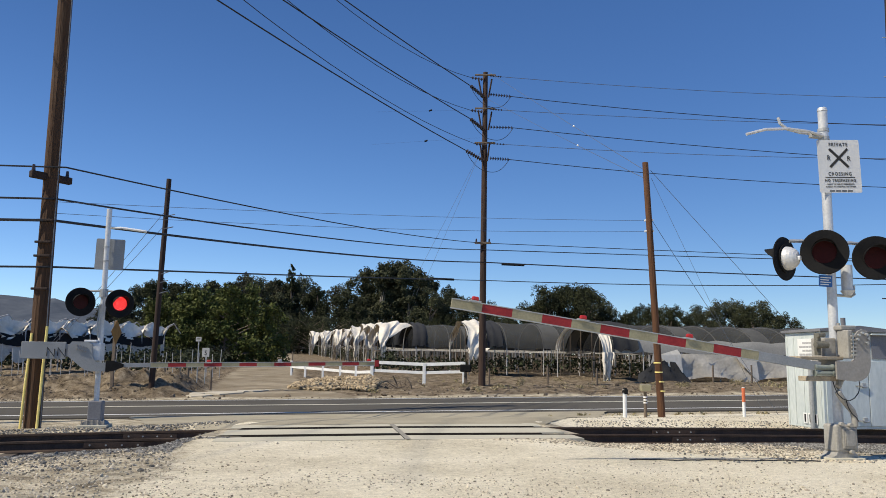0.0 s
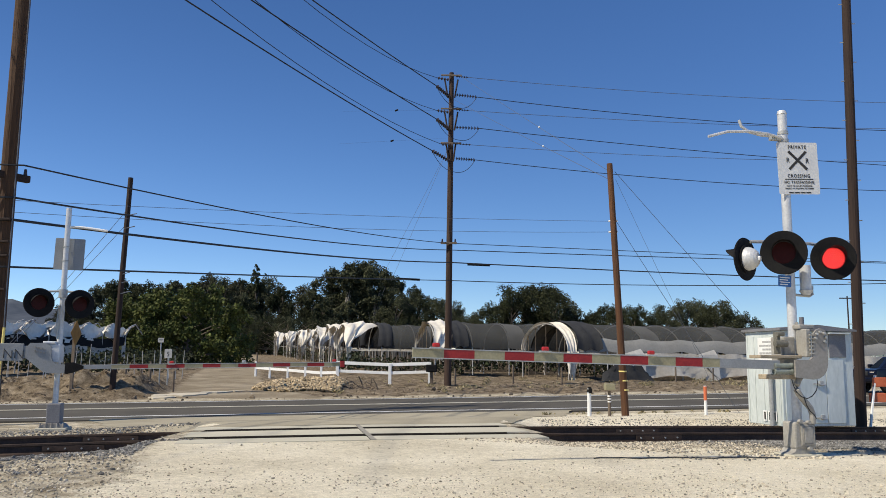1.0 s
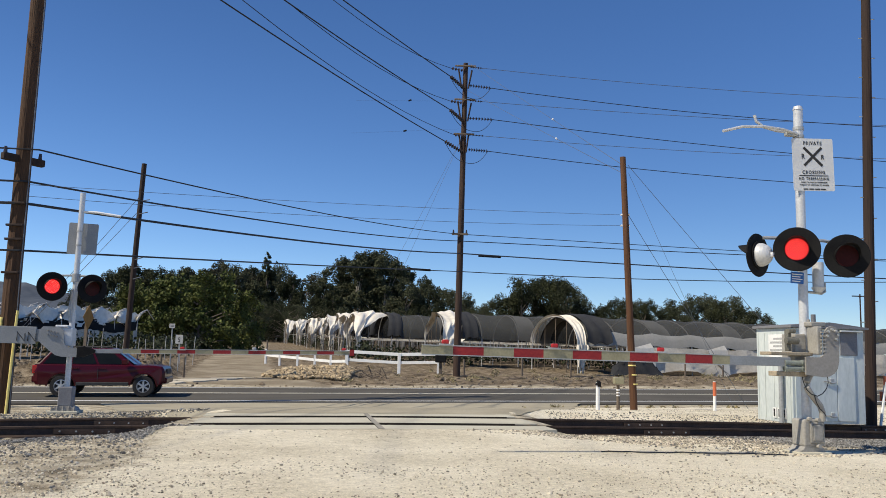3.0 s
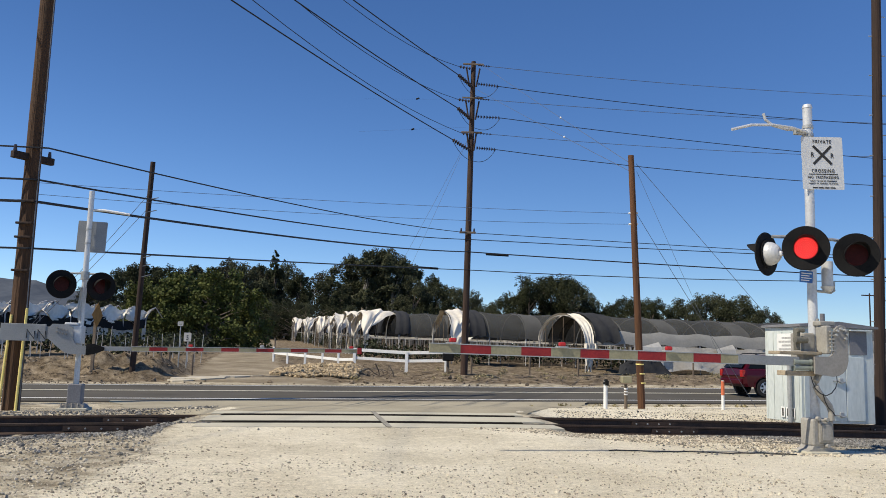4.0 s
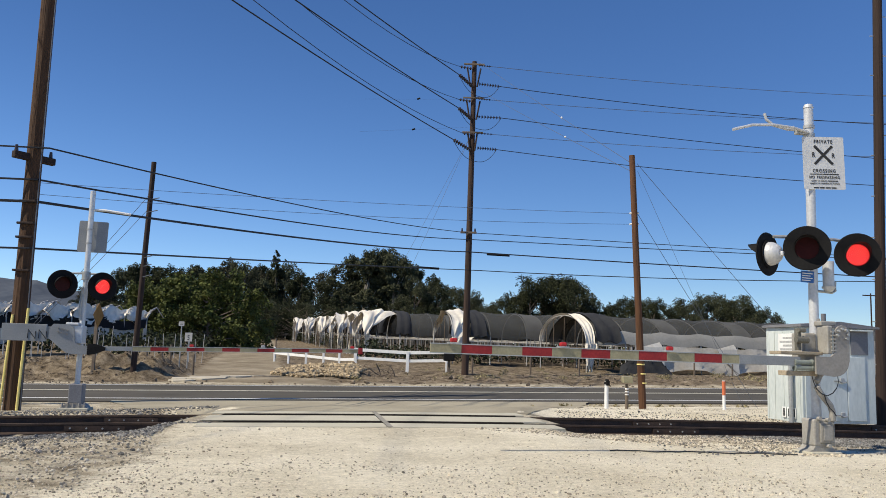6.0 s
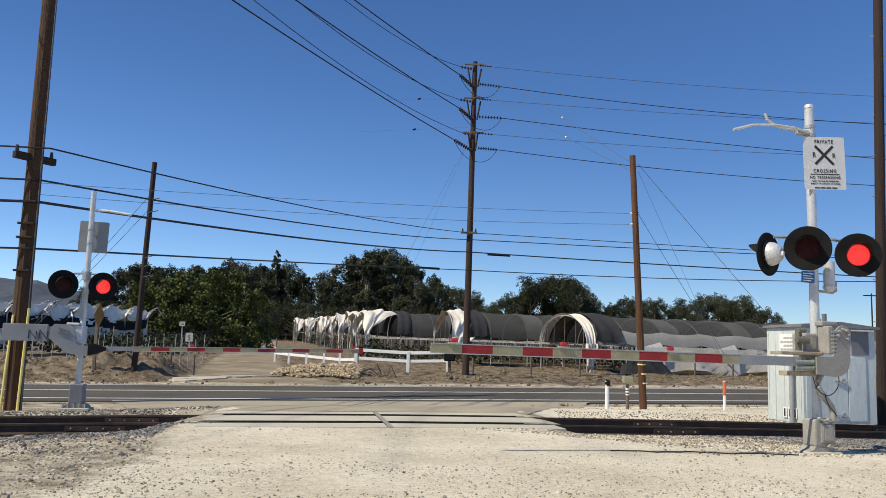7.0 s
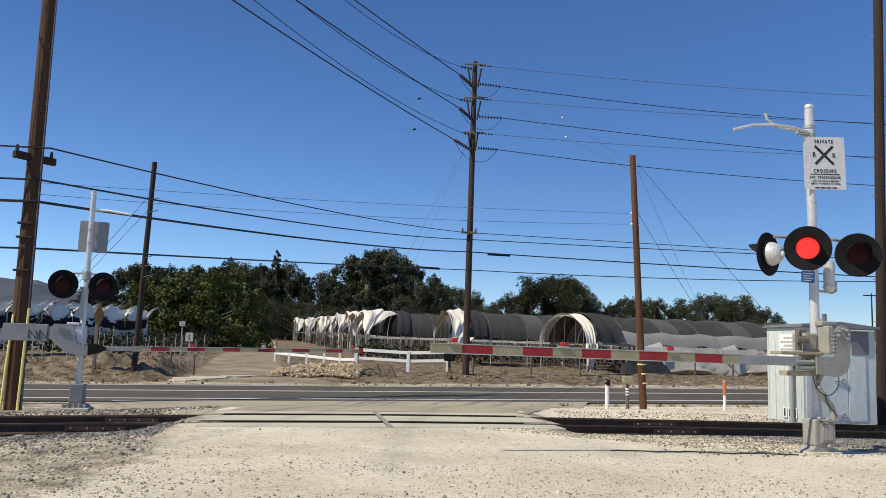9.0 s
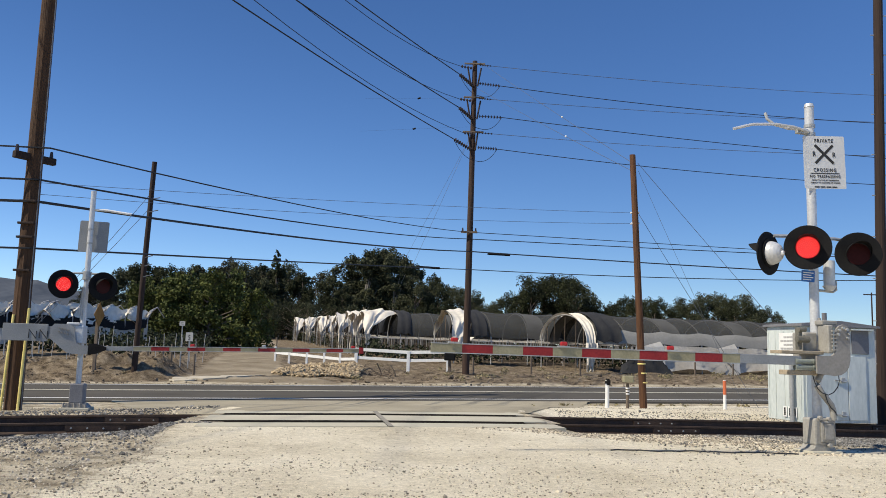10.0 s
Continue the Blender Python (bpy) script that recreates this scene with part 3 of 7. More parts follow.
for k, (hl, hls, hlb, tl, tls, tlb, hr, hrs, hrb, tr, trs, trb) in enumerate(LEVELS):
    hl, tl, hr, tr = Vector(hl), Vector(tl), Vector(hr), Vector(tr)
    zl = hl.z - base3.z
    # braces on the shaft
    for s in (-1, 1):
        bm = B()
        tilt = s * (0.42 if k < 2 else -0.3)
        pipe(bm, [(tilt + 0.1, -0.16, zl + 0.75), (0.1 + tilt * 0.5, -0.2, zl - 0.45)], 0.055, 6)
        part("brace", bm, M["pole_dark"], p3, "dark bolted steel brace")
    o = Vector((0.1, -0.2, zl - 0.42))
    b = hl - base3
    insulator(p3, o + Vector((-0.1, 0, 0)), b, 8, 0.13)
    d = hr - base3
    insulator(p3, o + Vector((0.3, 0, 0.16)), d, 8, 0.12)
    e = tl - base3
    insulator(p3, e + Vector((0.75, 0.5, 0.06)), e, 4, 0.10)
    f = tr - base3
    insulator(p3, Vector((0.4, 0, f.z + 0.05)), f, 5, 0.075)
    bm = B()
    pts = []
    for q in range(17):
        u = q / 16
        pp = b.lerp(d, u)
        pp.z -= 1.12 * (1 - abs(2 * u - 1) ** 2.4)
        pp.y -= 0.25 * math.sin(math.pi * u)
        pts.append(pp)
    pipe(bm, pts, 0.017, 5)
    part("jumper", bm, M["wire"], p3, "slack jumper wire loop")
    bm = B()
    box(bm, -0.55, 0.75, -0.3, -0.2, f.z - 0.02, f.z + 0.07, 0.01)
    part("spreader", bm, M["timber"], p3, "short wooden spreader")
    run(hl, LEFT_DIR, 62, hls, hlb, 0.030, label="heavy dark transmission wire running over the drive")
    run(tl, LEFT_DIR, 56, tls, tlb, 0.017)
    run(hr, RIGHT_DIR, 62, hrs, hrb, 0.024)
    run(tr, RIGHT_DIR, 62, trs, trb, 0.016, "alu_wire")

# flags hung on the fine guard line beside the transmission wires
for p in ((-1.68, 46.0, 15.71), (-1.91, 46.0, 13.88)):
    bm = B()
    pipe(bm, [(p[0] - 0.09, p[1], p[2] - 0.03), p, (p[0] + 0.09, p[1], p[2] + 0.04)], 0.05, 8)
    tagged(part("line_marker", bm, M["black"]), "small dark marker clipped on a fine overhead line", "marker", "line markers")
run((1.3, 49.6, 16.9), Vector((-0.64, -0.77, 0)), 9, -0.26, 0.0, 0.003, "alu_wire")
run((1.3, 49.6, 15.1), Vector((-0.665, -0.747, 0)), 9, -0.255, 0.0, 0.003, "alu_wire")

# telephone and power wires from the near pole past the tall pole
for ax, az, mx, mz, sag, r, slope, bow in ((-8.81, 5.42, 1.52, 8.48, 0.26, 0.020, -0.0155, 0.0), (-9.0, 4.70, 1.53, 8.06, 0.27, 0.024, -0.0095, 0.0002), (-9.01, 4.21, 1.55, 7.29, 0.22, 0.033, -0.0264, 0.0003), (-9.05, 3.17, 1.58, 6.17, 0.03, 0.024, -0.0145, 0.0010)):
    a, m = (ax, LP[1] - 0.15, az), (mx, MP[1] - 0.25, mz)
    wire(a, m, sag, r)
    wire((LP[0] - 26, LP[1] - 6, az + 0.4), a, 0.3, r)
    run(m, RIGHT_DIR, 48, slope, bow, r * 1.1)
# fine wires from the near pole to the stub pole
for az, bz, sag in ((4.64, 5.61, 0.08), (4.38, 5.27, 0.14)):
    wire((-8.98, LP[1] - 0.1, az), (SP[0] - 0.40, SP[1], bz), sag, 0.0055, "alu_wire")
    bm = B()
    tube(bm, (-0.40, 0, bz - p4.matrix_basis.translation.z), (-0.12, 0, bz - p4.matrix_basis.translation.z + 0.02), 0.03, n=8)
    part("pin_insulator", bm, M["white"], p4, "white pin insulator")
# splice sleeves on the cables
for c, w in (((3.4, 49.9, 7.17), 1.0), ((-0.75, 43.0, 5.55), 0.8)):
    bm = B()
    tube(bm, (c[0] - w * 0.7, c[1] - 0.1, c[2]), (c[0] + w * 0.7, c[1] + 0.1, c[2] - 0.02), 0.06, n=8)
    tagged(part("splice_case", bm, M["black"]), "black splice sleeve on the overhead cable", "cable splice", "cable splices")
bm = B()
box(bm, -0.5, 0.5, -0.35, -0.23, 8.42 - base3.z, 8.54 - base3.z, 0.01)
part("crossarm", bm, M["timber"], p3)
for sx in (-0.4, 0.4):
    bm = B()
    tube(bm, (sx, -0.29, 8.54 - base3.z), (sx, -0.29, 8.74 - base3.z), 0.06, 0.04, n=8)
    part("pin_insulator", bm, M["porcelain"], p3, "dark pin insulator")

# span guys and down guys of the stub pole
for ztop, zlow, share in ((19.5, 7.236, 0.715), (17.67, 6.965, 0.735)):
    a, b = Vector((MP[0] + 0.28, MP[1] - 0.2, ztop)), Vector((SP[0] - 0.40, SP[1], zlow))
    mid4 = a.lerp(b, share)
    wire(a, b, 0.05, 0.009, "alu_wire", label="thin steel span guy wire")
    bm = B()
    bmesh.ops.create_uvsphere(bm, u_segments=10, v_segments=6, radius=0.042, matrix=Matrix.Translation(mid4 + Vector((0, 0, -0.03))))
    tagged(part("guy_insulator", bm, M["white"]), "white spool insulator on the span guy wire", "insulator", "guy insulators")
wire((SP[0] - 0.17, SP[1], 7.2), (13.4, 27.0, ground_z(13.4, 27.0)), 0.03, 0.008, "alu_wire", label="thin steel guy wire anchored in the ground")
wire((SP[0] - 0.15, SP[1], 5.6), (10.4, 27.0, ground_z(10.4, 27.0)), 0.03, 0.008, "alu_wire", label="thin steel guy wire anchored in the ground")
wire((SP[0] - 0.15, SP[1], 6.95), (9.6, 26.0, ground_z(9.6, 26.0)), 0.03, 0.005, "alu_wire", label="thin steel guy wire anchored in the ground")
for dz in (6.6, 5.9):
    wire((P2[0] + 0.2, P2[1], dz + 1.6), (P2[0] - 7.5, P2[1] + 2, ground_z(-21.5, 40)), 0.1, 0.012, "alu_wire", label="thin steel guy wire anchored in the ground")
for x1, y1, z1 in ((-2.3, 47.6, 6.4), (-2.0, 50.6, 6.2)):
    wire((MP[0] - 0.05, MP[1], 14.6), (x1, y1, z1), 0.05, 0.008, "alu_wire", label="thin steel guy wire of the tall pole")
# stubs of hardware on the dark pole
for z, w in ((8.05, 0.55), (7.45, 0.5), (5.3, 0.4), (4.9, 0.4), (4.4, 0.4)):
    bm = B()
    tube(bm, (0.12, -0.1, z), (0.12 + w, -0.1, z + 0.12), 0.022, n=6)
    part("bracket_pin", bm, M["alu_wire"], p2, "thin steel pin")

# unseen tall pole by the road beyond the left edge, added for its shadow
p6 = wood_pole(-15.2, 23.4, 22.0, 0.25, 0.19, M["pole_grey"], "unseen tall wooden pole with crossarms, added for its shadow on the road")
for z in (18.6, 20.0, 21.2):
    bm = B()
    box(bm, -1.3, 1.3, -0.08, 0.08, z, z + 0.16, 0.012)
    part("crossarm", bm, M["timber"], p6)


# ---------------------------------------------------------------- crossing signals
def disc(bm, m, r, d=0.012, n=40):
    bmesh.ops.create_cone(bm, cap_ends=True, segments=n, radius1=r, radius2=r, depth=d, matrix=m)


SPINNERS = {}


def lamp_head(parent, at, rz, tag=None):
    """Round black background, hood and a lens that turns its lit or its dark face forward. Faces -y before rz."""
    head = new("light_unit")
    head.parent = parent
    head.matrix_basis = Matrix.Translation(at) @ pose(0, 0, 0, 0, 0, rz)
    tagged(head, "black round flashing light unit with hood")
    turn = pose(0, 0, 0, 90, 0, 0)
    bm = B()
    n = 40
    rings = []
    for r, y in ((0.152, 0.012), (0.295, 0.0), (0.305, 0.012), (0.30, 0.022), (0.152, 0.03)):
        rings.append([bm.verts.new((r * math.cos(k * math.tau / n), y, r * math.sin(k * math.tau / n))) for k in range(n)])
    for a, b in zip(rings, rings[1:] + rings[:1]):
        for k in range(n):
            bm.faces.new((a[k], a[(k + 1) % n], b[(k + 1) % n], b[k]))
    part("background", bm, M["black"], head, "matte black round background")
    bm = B()
    for (y0, r0), (y1, r1) in zip(((0.03, 0.165), (0.07, 0.165), (0.11, 0.155), (0.15, 0.135), (0.185, 0.105), (0.21, 0.065)), ((0.07, 0.165), (0.11, 0.155), (0.15, 0.135), (0.185, 0.105), (0.21, 0.065), (0.222, 0.01))):
        tube(bm, (0, y0, 0), (0, y1, 0), r0, r1, 28, caps=False)
    box(bm, -0.03, 0.03, 0.17, 0.25, -0.04, 0.02, 0.008)
    part("housing", bm, M["silver"], head, "silver-painted lamp housing", smooth=True)
    bm = B()
    tube(bm, (0, 0.048, 0), (0, 0.028, 0), 0.20, 0.20, 28)
    part("baffle", bm, M["black"], head, "black baffle behind the lens")
    bm = B()
    inner, outer = [], []
    seg = 24
    for k in range(seg + 1):
        a = radians(-25 + 230 * k / seg)
        cut = 0.26 * (0.12 + 0.88 * max(0.0, math.sin(radians(-25 + 230 * k / seg))) ** 0.8)
        for r, store in ((0.158, inner), (0.164, outer)):
            store.append((bm.verts.new((r * math.cos(a), 0.0, r * math.sin(a))), bm.verts.new((r * math.cos(a), -cut, r * math.sin(a) - 0.006))))
    for k in range(seg):
        for st, fl in ((inner, 1), (outer, 0)):
            q = (st[k][0], st[k + 1][0], st[k + 1][1], st[k][1])
            bm.faces.new(q if fl else q[::-1])
        bm.faces.new((inner[k][1], inner[k + 1][1], outer[k + 1][1], outer[k][1]))
    part("hood", bm, M["black"], head, "black sun hood")
    # lens: lit face to -y, dark face to +y
    bm = B()
    disc(bm, turn, 0.150, 0.014, 36)
    for f in bm.faces:
        f.material_index = 1 if f.normal.y < -0.5 or f.calc_center_median().y < -0.006 else 0
    for ring, cnt in ((0.0, 1), (0.03, 8), (0.055, 14), (0.08, 20), (0.105, 27), (0.13, 33)):
        for k in range(cnt):
            a = k * math.tau / cnt
            bmesh.ops.create_cone(bm, cap_ends=True, segments=6, radius1=0.0062, radius2=0.004, depth=0.006, matrix=Matrix.Translation((ring * math.cos(a), -0.009, ring * math.sin(a))) @ turn)
    for f in bm.faces:
        if f.calc_center_median().y < -0.0072:
            f.material_index = 2
    lens = part("lens", bm, [M["lens_dark"], M["lens_lit"], M["led"]], head, "red lens that flashes on and off")
    lens.matrix_basis = Matrix.Translation((0, 0.012, 0))
    if tag:
        SPINNERS[tag] = lens
    else:
        lens.matrix_basis = Matrix.Translation((0, 0.012, 0)) @ pose(0, 0, 0, 0, 0, 180)
    return head


def words(text, size, at, parent, mat="ink"):
    cu = bpy.data.curves.new("lettering", "FONT")
    cu.body = text
    cu.size = size
    cu.align_x = "CENTER"
    cu.space_character = 1.32
    cu.extrude = 0.0015
    cu.offset = size * 0.012
    cu.materials.append(M[mat])
    ob = new("lettering", cu)
    ob.parent = parent
    ob.matrix_basis = Matrix.Translation(at) @ pose(0, 0, 0, 90, 0, 0) @ Matrix.Diagonal((0.80, 1, 1, 1))
    tagged(ob, "black lettering")
    return ob


def plate_round(w, h, d=0.006, r=0.03):
    pts = []
    for cx, cz, a0 in ((w / 2 - r, h / 2 - r, 0), (-w / 2 + r, h / 2 - r, 90), (-w / 2 + r, -h / 2 + r, 180), (w / 2 - r, -h / 2 + r, 270)):
        for k in range(5):
            a = radians(a0 + k * 22.5)
            pts.append((cx + r * math.cos(a), cz + r * math.sin(a)))
    bm = B()
    extrude(bm, pts, d)
    return bm


def gate_arm(parent, name, length, side, first_red, band, half, tail):
    """A striped arm from the pivot outwards; side -1 runs to -x, 1 to +x."""
    arm = new(name)
    arm.parent = parent
    tagged(arm, "striped red and cream gate arm")
    x, k = 0.0, 0
    bm = B()
    box(bm, side * 0.0 if side > 0 else -tail, tail if side > 0 else 0.0, -0.02, 0.02, -half * 0.95, half * 0.95, 0.004)
    part("arm_root", bm, M["sign_back"], arm, "bare aluminium arm root")
    cuts = [tail]
    while cuts[-1] < length - 0.02:
        first = (length - tail) % band
        cuts.append(min(length, cuts[-1] + (first if len(cuts) == 1 and first > 0.03 else band)))
    red = first_red
    for x, x2 in zip(cuts, cuts[1:]):
        hh = half * (1.0 - 0.12 * x / length)
        bm = B()
        a, b = (x, x2) if side > 0 else (-x2, -x)
        box(bm, a, b, -0.017, 0.017, -hh, hh, 0.003)
        part("stripe", bm, M["red"] if red else M["cream"], arm, "red stripe" if red else "cream stripe")
        bm = B()
        box(bm, a, b, -0.021, 0.021, -hh - 0.006, -hh + 0.006)
        box(bm, a, b, -0.021, 0.021, hh - 0.006, hh + 0.006)
        part("arm_edge", bm, M["galv"], arm, "aluminium edge strip")
        red = not red
    return arm


def arm_lamp(arm, x, z, lit=True):
    bm = B()
    box(bm, x - 0.045, x + 0.045, -0.03, 0.03, z, z + 0.055, 0.018)
    part("arm_lamp", bm, M["lamp_red"] if lit else M["galv"], arm, "small red gate lamp" if lit else "small unlit gate lamp")
    bm = B()
    box(bm, x - 0.075, x + 0.075, -0.04, 0.04, z - 0.02, z + 0.004, 0.004)
    part("lamp_foot", bm, M["galv"], arm)


def near_signal():
    th = thing("crossing_signal", Matrix.Translation((5.155, 11.3, -0.01)) @ pose(0, 0, 0, 0, 0, RZ_T), "silver railway crossing mast with flashing lights, gate arm and white sign", "crossing signal", "crossing signals")
    bm = B()
    box(bm, -0.24, 0.22, -0.22, 0.22, -0.05, 0.02, 0.012)
    part("foundation", bm, M["concrete"], th, "small concrete footing")
    bm = B()
    extrude(bm, [(-0.23, 0.02), (0.18, 0.02), (0.16, 0.05), (0.10, 0.10), (-0.13, 0.10), (-0.16, 0.05)], 0.28, Matrix.Translation((0, -0.14, 0)))
    part("base_casting", bm, M["grey_paint"], th, "flared grey base casting")
    bm = B()
    box(bm, -0.15, 0.17, -0.15, 0.13, 0.09, 0.45, 0.025)
    box(bm, -0.07, 0.15, -0.172, -0.14, 0.13, 0.42, 0.02)
    box(bm, -0.04, 0.12, -0.186, -0.165, 0.16, 0.39, 0.02)
    for bx, bz in ((0.04, 0.10), (0.04, 0.445), (-0.09, 0.46)):
        tube(bm, (bx, -0.21, bz), (bx, -0.15, bz), 0.026, n=10)
    part("junction_box", bm, M["grey_paint"], th, "grey cast junction box")
    bm = B()
    tube(bm, (0, 0, 0.12), (0, 0, 4.80), 0.064, n=28)
    part("mast", bm, M["silver"], th, "silver tubular mast", smooth=False)
    bm = B()
    tube(bm, (0, 0, 4.80), (0, 0, 4.85), 0.071, 0.058, n=28)
    part("mast_cap", bm, M["silver"], th)
    bm = B()
    for z in (4.38, 4.5):
        tube(bm, (0, 0, z), (0, 0, z + 0.045), 0.076, n=20)
    box(bm, -0.22, -0.05, -0.05, 0.03, 4.40, 4.47, 0.01)
    part("bracket", bm, M["galv"], th)
    bm = B()
    pipe(bm, [(-0.05, -0.05, 4.43), (-0.3, -0.08, 4.47), (-0.6, -0.1, 4.48), (-0.95, -0.1, 4.45), (-1.25, -0.1, 4.36)], 0.02, 8)
    part("curved_tube", bm, M["silver"], th)
    bm = B()
    pipe(bm, [(-0.05, -0.02, 4.46), (-0.32, 0.04, 4.48), (-0.50, 0.08, 4.53), (-0.60, 0.1, 4.61), (-0.63, 0.1, 4.70)], 0.022, 8)
    part("curved_tube", bm, M["silver"], th)
    # sign
    sg = part("sign_panel", plate_round(0.60, 0.755, 0.004, 0.02), M["sign"], th, "white private crossing sign")
    sg.matrix_basis = Matrix.Translation((0.150, -0.10, 3.99)) @ pose(0, 0, 0, 0, -1.2, -8)
    words("PRIVATE", 0.072, (0, -0.003, 0.285), sg)
    for s in (-1, 1):
        bm = B()
        box(bm, -0.185, 0.185, -0.004, 0.001, -0.018, 0.018, 0, pose(0, -0.001 * s, 0, 0, 45 * s, 0))
        ob = part("cross_bar", bm, M["ink"], sg, "black crossbuck stroke")
        ob.matrix_basis = Matrix.Translation((0, 0, 0.115))
    words("R", 0.10, (-0.145, -0.003, 0.085), sg)
    words("R", 0.10, (0.14, -0.003, 0.075), sg)
    words("CROSSING", 0.07, (0, -0.003, -0.135), sg)
    bm = B()
    box(bm, -0.21, 0.21, -0.003, 0.001, -0.166, -0.154)
    part("rule", bm, M["ink"], sg, "black rule")
    words("NO TRESPASSING", 0.055, (0, -0.003, -0.222), sg)
    words("RIGHT TO PASS BY PERMISSION", 0.026, (0, -0.003, -0.265), sg)
    words("SUBJECT TO CONTROL OF OWNER", 0.026, (0, -0.003, -0.302), sg)
    bm = B()
    for k in range(4):
        box(bm, -0.16 + k * 0.085, -0.09 + k * 0.085, -0.003, 0.001, -0.362, -0.345)
    part("small_print", bm, M["ink"], sg, "unreadable small print")
    # light units
    bm = B()
    pipe(bm, [(-0.55, 0.08, 2.93), (-0.3, 0.02, 2.93), (0, 0.0, 2.90), (0.35, 0.02, 2.93), (0.62, 0.0, 2.90)], 0.024, 8)
    tube(bm, (0, 0, 2.84), (0, 0, 2.96), 0.095, n=16)
    part("crossarm", bm, M["galv"], th, "pipe crossarm")
    lamp_head(th, (-0.28, -0.28, 2.74), -35, "near_c")
    lamp_head(th, (0.565, -0.20, 2.70), -27, "near_r")
    lamp_head(th, (-0.64, 0.10, 2.68), -152, None)
    # bell
    bm = B()
    tube(bm, (0.20, -0.06, 2.25), (0.20, -0.06, 2.6), 0.075, n=20)
    tube(bm, (0.20, -0.06, 2.18), (0.20, -0.06, 2.25), 0.05, 0.095, n=20)
    part("bell", bm, M["silver"], th, "silver electronic bell")
    bm = B()
    pipe(bm, [(0.0, -0.02, 2.19), (0.25, -0.06, 2.17), (0.3, -0.06, 2.2), (0.3, -0.06, 2.32)], 0.02, 6)
    part("bell_bracket", bm, M["galv"], th)
    sg2 = part("blue_plate", plate_round(0.19, 0.16, 0.003, 0.01), M["blue"], th, "small blue emergency notice")
    sg2.matrix_basis = Matrix.Translation((-0.15, -0.09, 2.37)) @ pose(0, 0, 0, 0, 3, -6)
    bm = B()
    for k in range(4):
        box(bm, -0.075, 0.075 - (k % 2) * 0.03, -0.003, 0.001, 0.04 - k * 0.032, 0.052 - k * 0.032)
    part("small_print", bm, M["white"], sg2, "white unreadable print")
    # gate mechanism
    mech = new("gate_mechanism")
    mech.parent = th
    tagged(mech, "grey painted gate drive box")
    mech.matrix_basis = Matrix.Translation((-0.16, 0, 0))
    bm = B()
    box(bm, -0.05, 0.13, -0.08, 0.22, 1.14, 1.60, 0.02)
    part("drive_case", bm, M["grey_paint"], mech)
    bm = B()
    box(bm, -0.50, 0.14, -0.20, 0.06, 1.30, 1.345, 0.008)
    part("mount_plate", bm, M["tan_plate"], mech, "dusty mounting plate")
    for z in (1.20, 1.125):
        bm = B()
        tube(bm, (-0.33, -0.24, z), (-0.06, -0.24, z), 0.034, n=14)
        for q in (-0.33, -0.08):
            tube(bm, (q, -0.24, z), (q + 0.03, -0.24, z), 0.042, n=14)
        part("buffer", bm, M["buffer"], mech, "grey-green buffer cylinder")
    bm = B()
    box(bm, -0.40, 0.02, -0.22, 0.02, 1.02, 1.085, 0.008)
    part("lower_bracket", bm, M["tan_plate"], mech, "dusty tan lower bracket")
    bm = B()
    tube(bm, (-0.24, -0.16, 1.50), (-0.06, -0.16, 1.50), 0.045, n=14)
    tube(bm, (-0.2, -0.16, 1.63), (-0.1, -0.16, 1.63), 0.03, n=10)
    box(bm, -0.19, -0.13, -0.13, -0.05, 1.36, 1.66, 0.01)
    part("hub_gear", bm, M["oily"], mech, "dark hub linkage")
    # counterweight lever: a swept plate
    bm = B()
    out = [(-0.07, 1.28), (-0.07, 1.05), (0.20, 1.02), (0.29, 1.035), (0.36, 1.075), (0.41, 1.14), (0.435, 1.23), (0.445, 1.58), (0.435, 1.64), (0.40, 1.69), (0.34, 1.71), (0.28, 1.69), (0.235, 1.64), (0.22, 1.57), (0.22, 1.38), (0.205, 1.32), (0.16, 1.285)]
    extrude(bm, out, 0.03, Matrix.Translation((0, -0.34, 0)))
    lever = part("counterweight_lever", bm, M["lever"], mech, "swept grey counterweight lever")
    bm = B()
    for q in range(6):
        a = radians(-40 + q * 45)
        tube(bm, (0.33 + 0.08 * math.cos(a), -0.375, 1.58 + 0.08 * math.sin(a)), (0.33 + 0.08 * math.cos(a), -0.335, 1.58 + 0.08 * math.sin(a)), 0.017, n=8)
    tagged(part("bolt_ring", bm, M["galv"], lever, "ring of bolts"), kind="stuff")
    bm = B()
    box(bm, 0.14, 0.22, -0.30, -0.08, 1.32, 1.70, 0.015)
    for q in range(6):
        box(bm, 0.17, 0.24, -0.345, -0.32, 1.36 + q * 0.05, 1.38 + q * 0.05)
    part("counterweight", bm, M["grey_paint"], mech, "ribbed counterweight block")
    bm = B()
    box(bm, 0.12, 0.36, -0.2, 0.02, 1.70, 1.765, 0.015)
    tube(bm, (0.16, -0.1, 1.76), (0.16, -0.1, 1.80), 0.02, n=8)
    part("top_cover", bm, M["grey_paint"], mech, "rounded grey top cover")
    # conduit and cables
    bm = B()
    pipe(bm, [(0.02, -0.15, 1.10), (-0.07, -0.18, 1.03), (-0.125, -0.20, 0.95), (-0.13, -0.20, 0.88), (-0.08, -0.20, 0.80), (0.02, -0.17, 0.71), (0.09, -0.17, 0.63), (0.125, -0.16, 0.55), (0.13, -0.15, 0.43)], 0.042, 12)
    part("conduit", bm, M["grey_paint"], th, "fat flexible conduit")
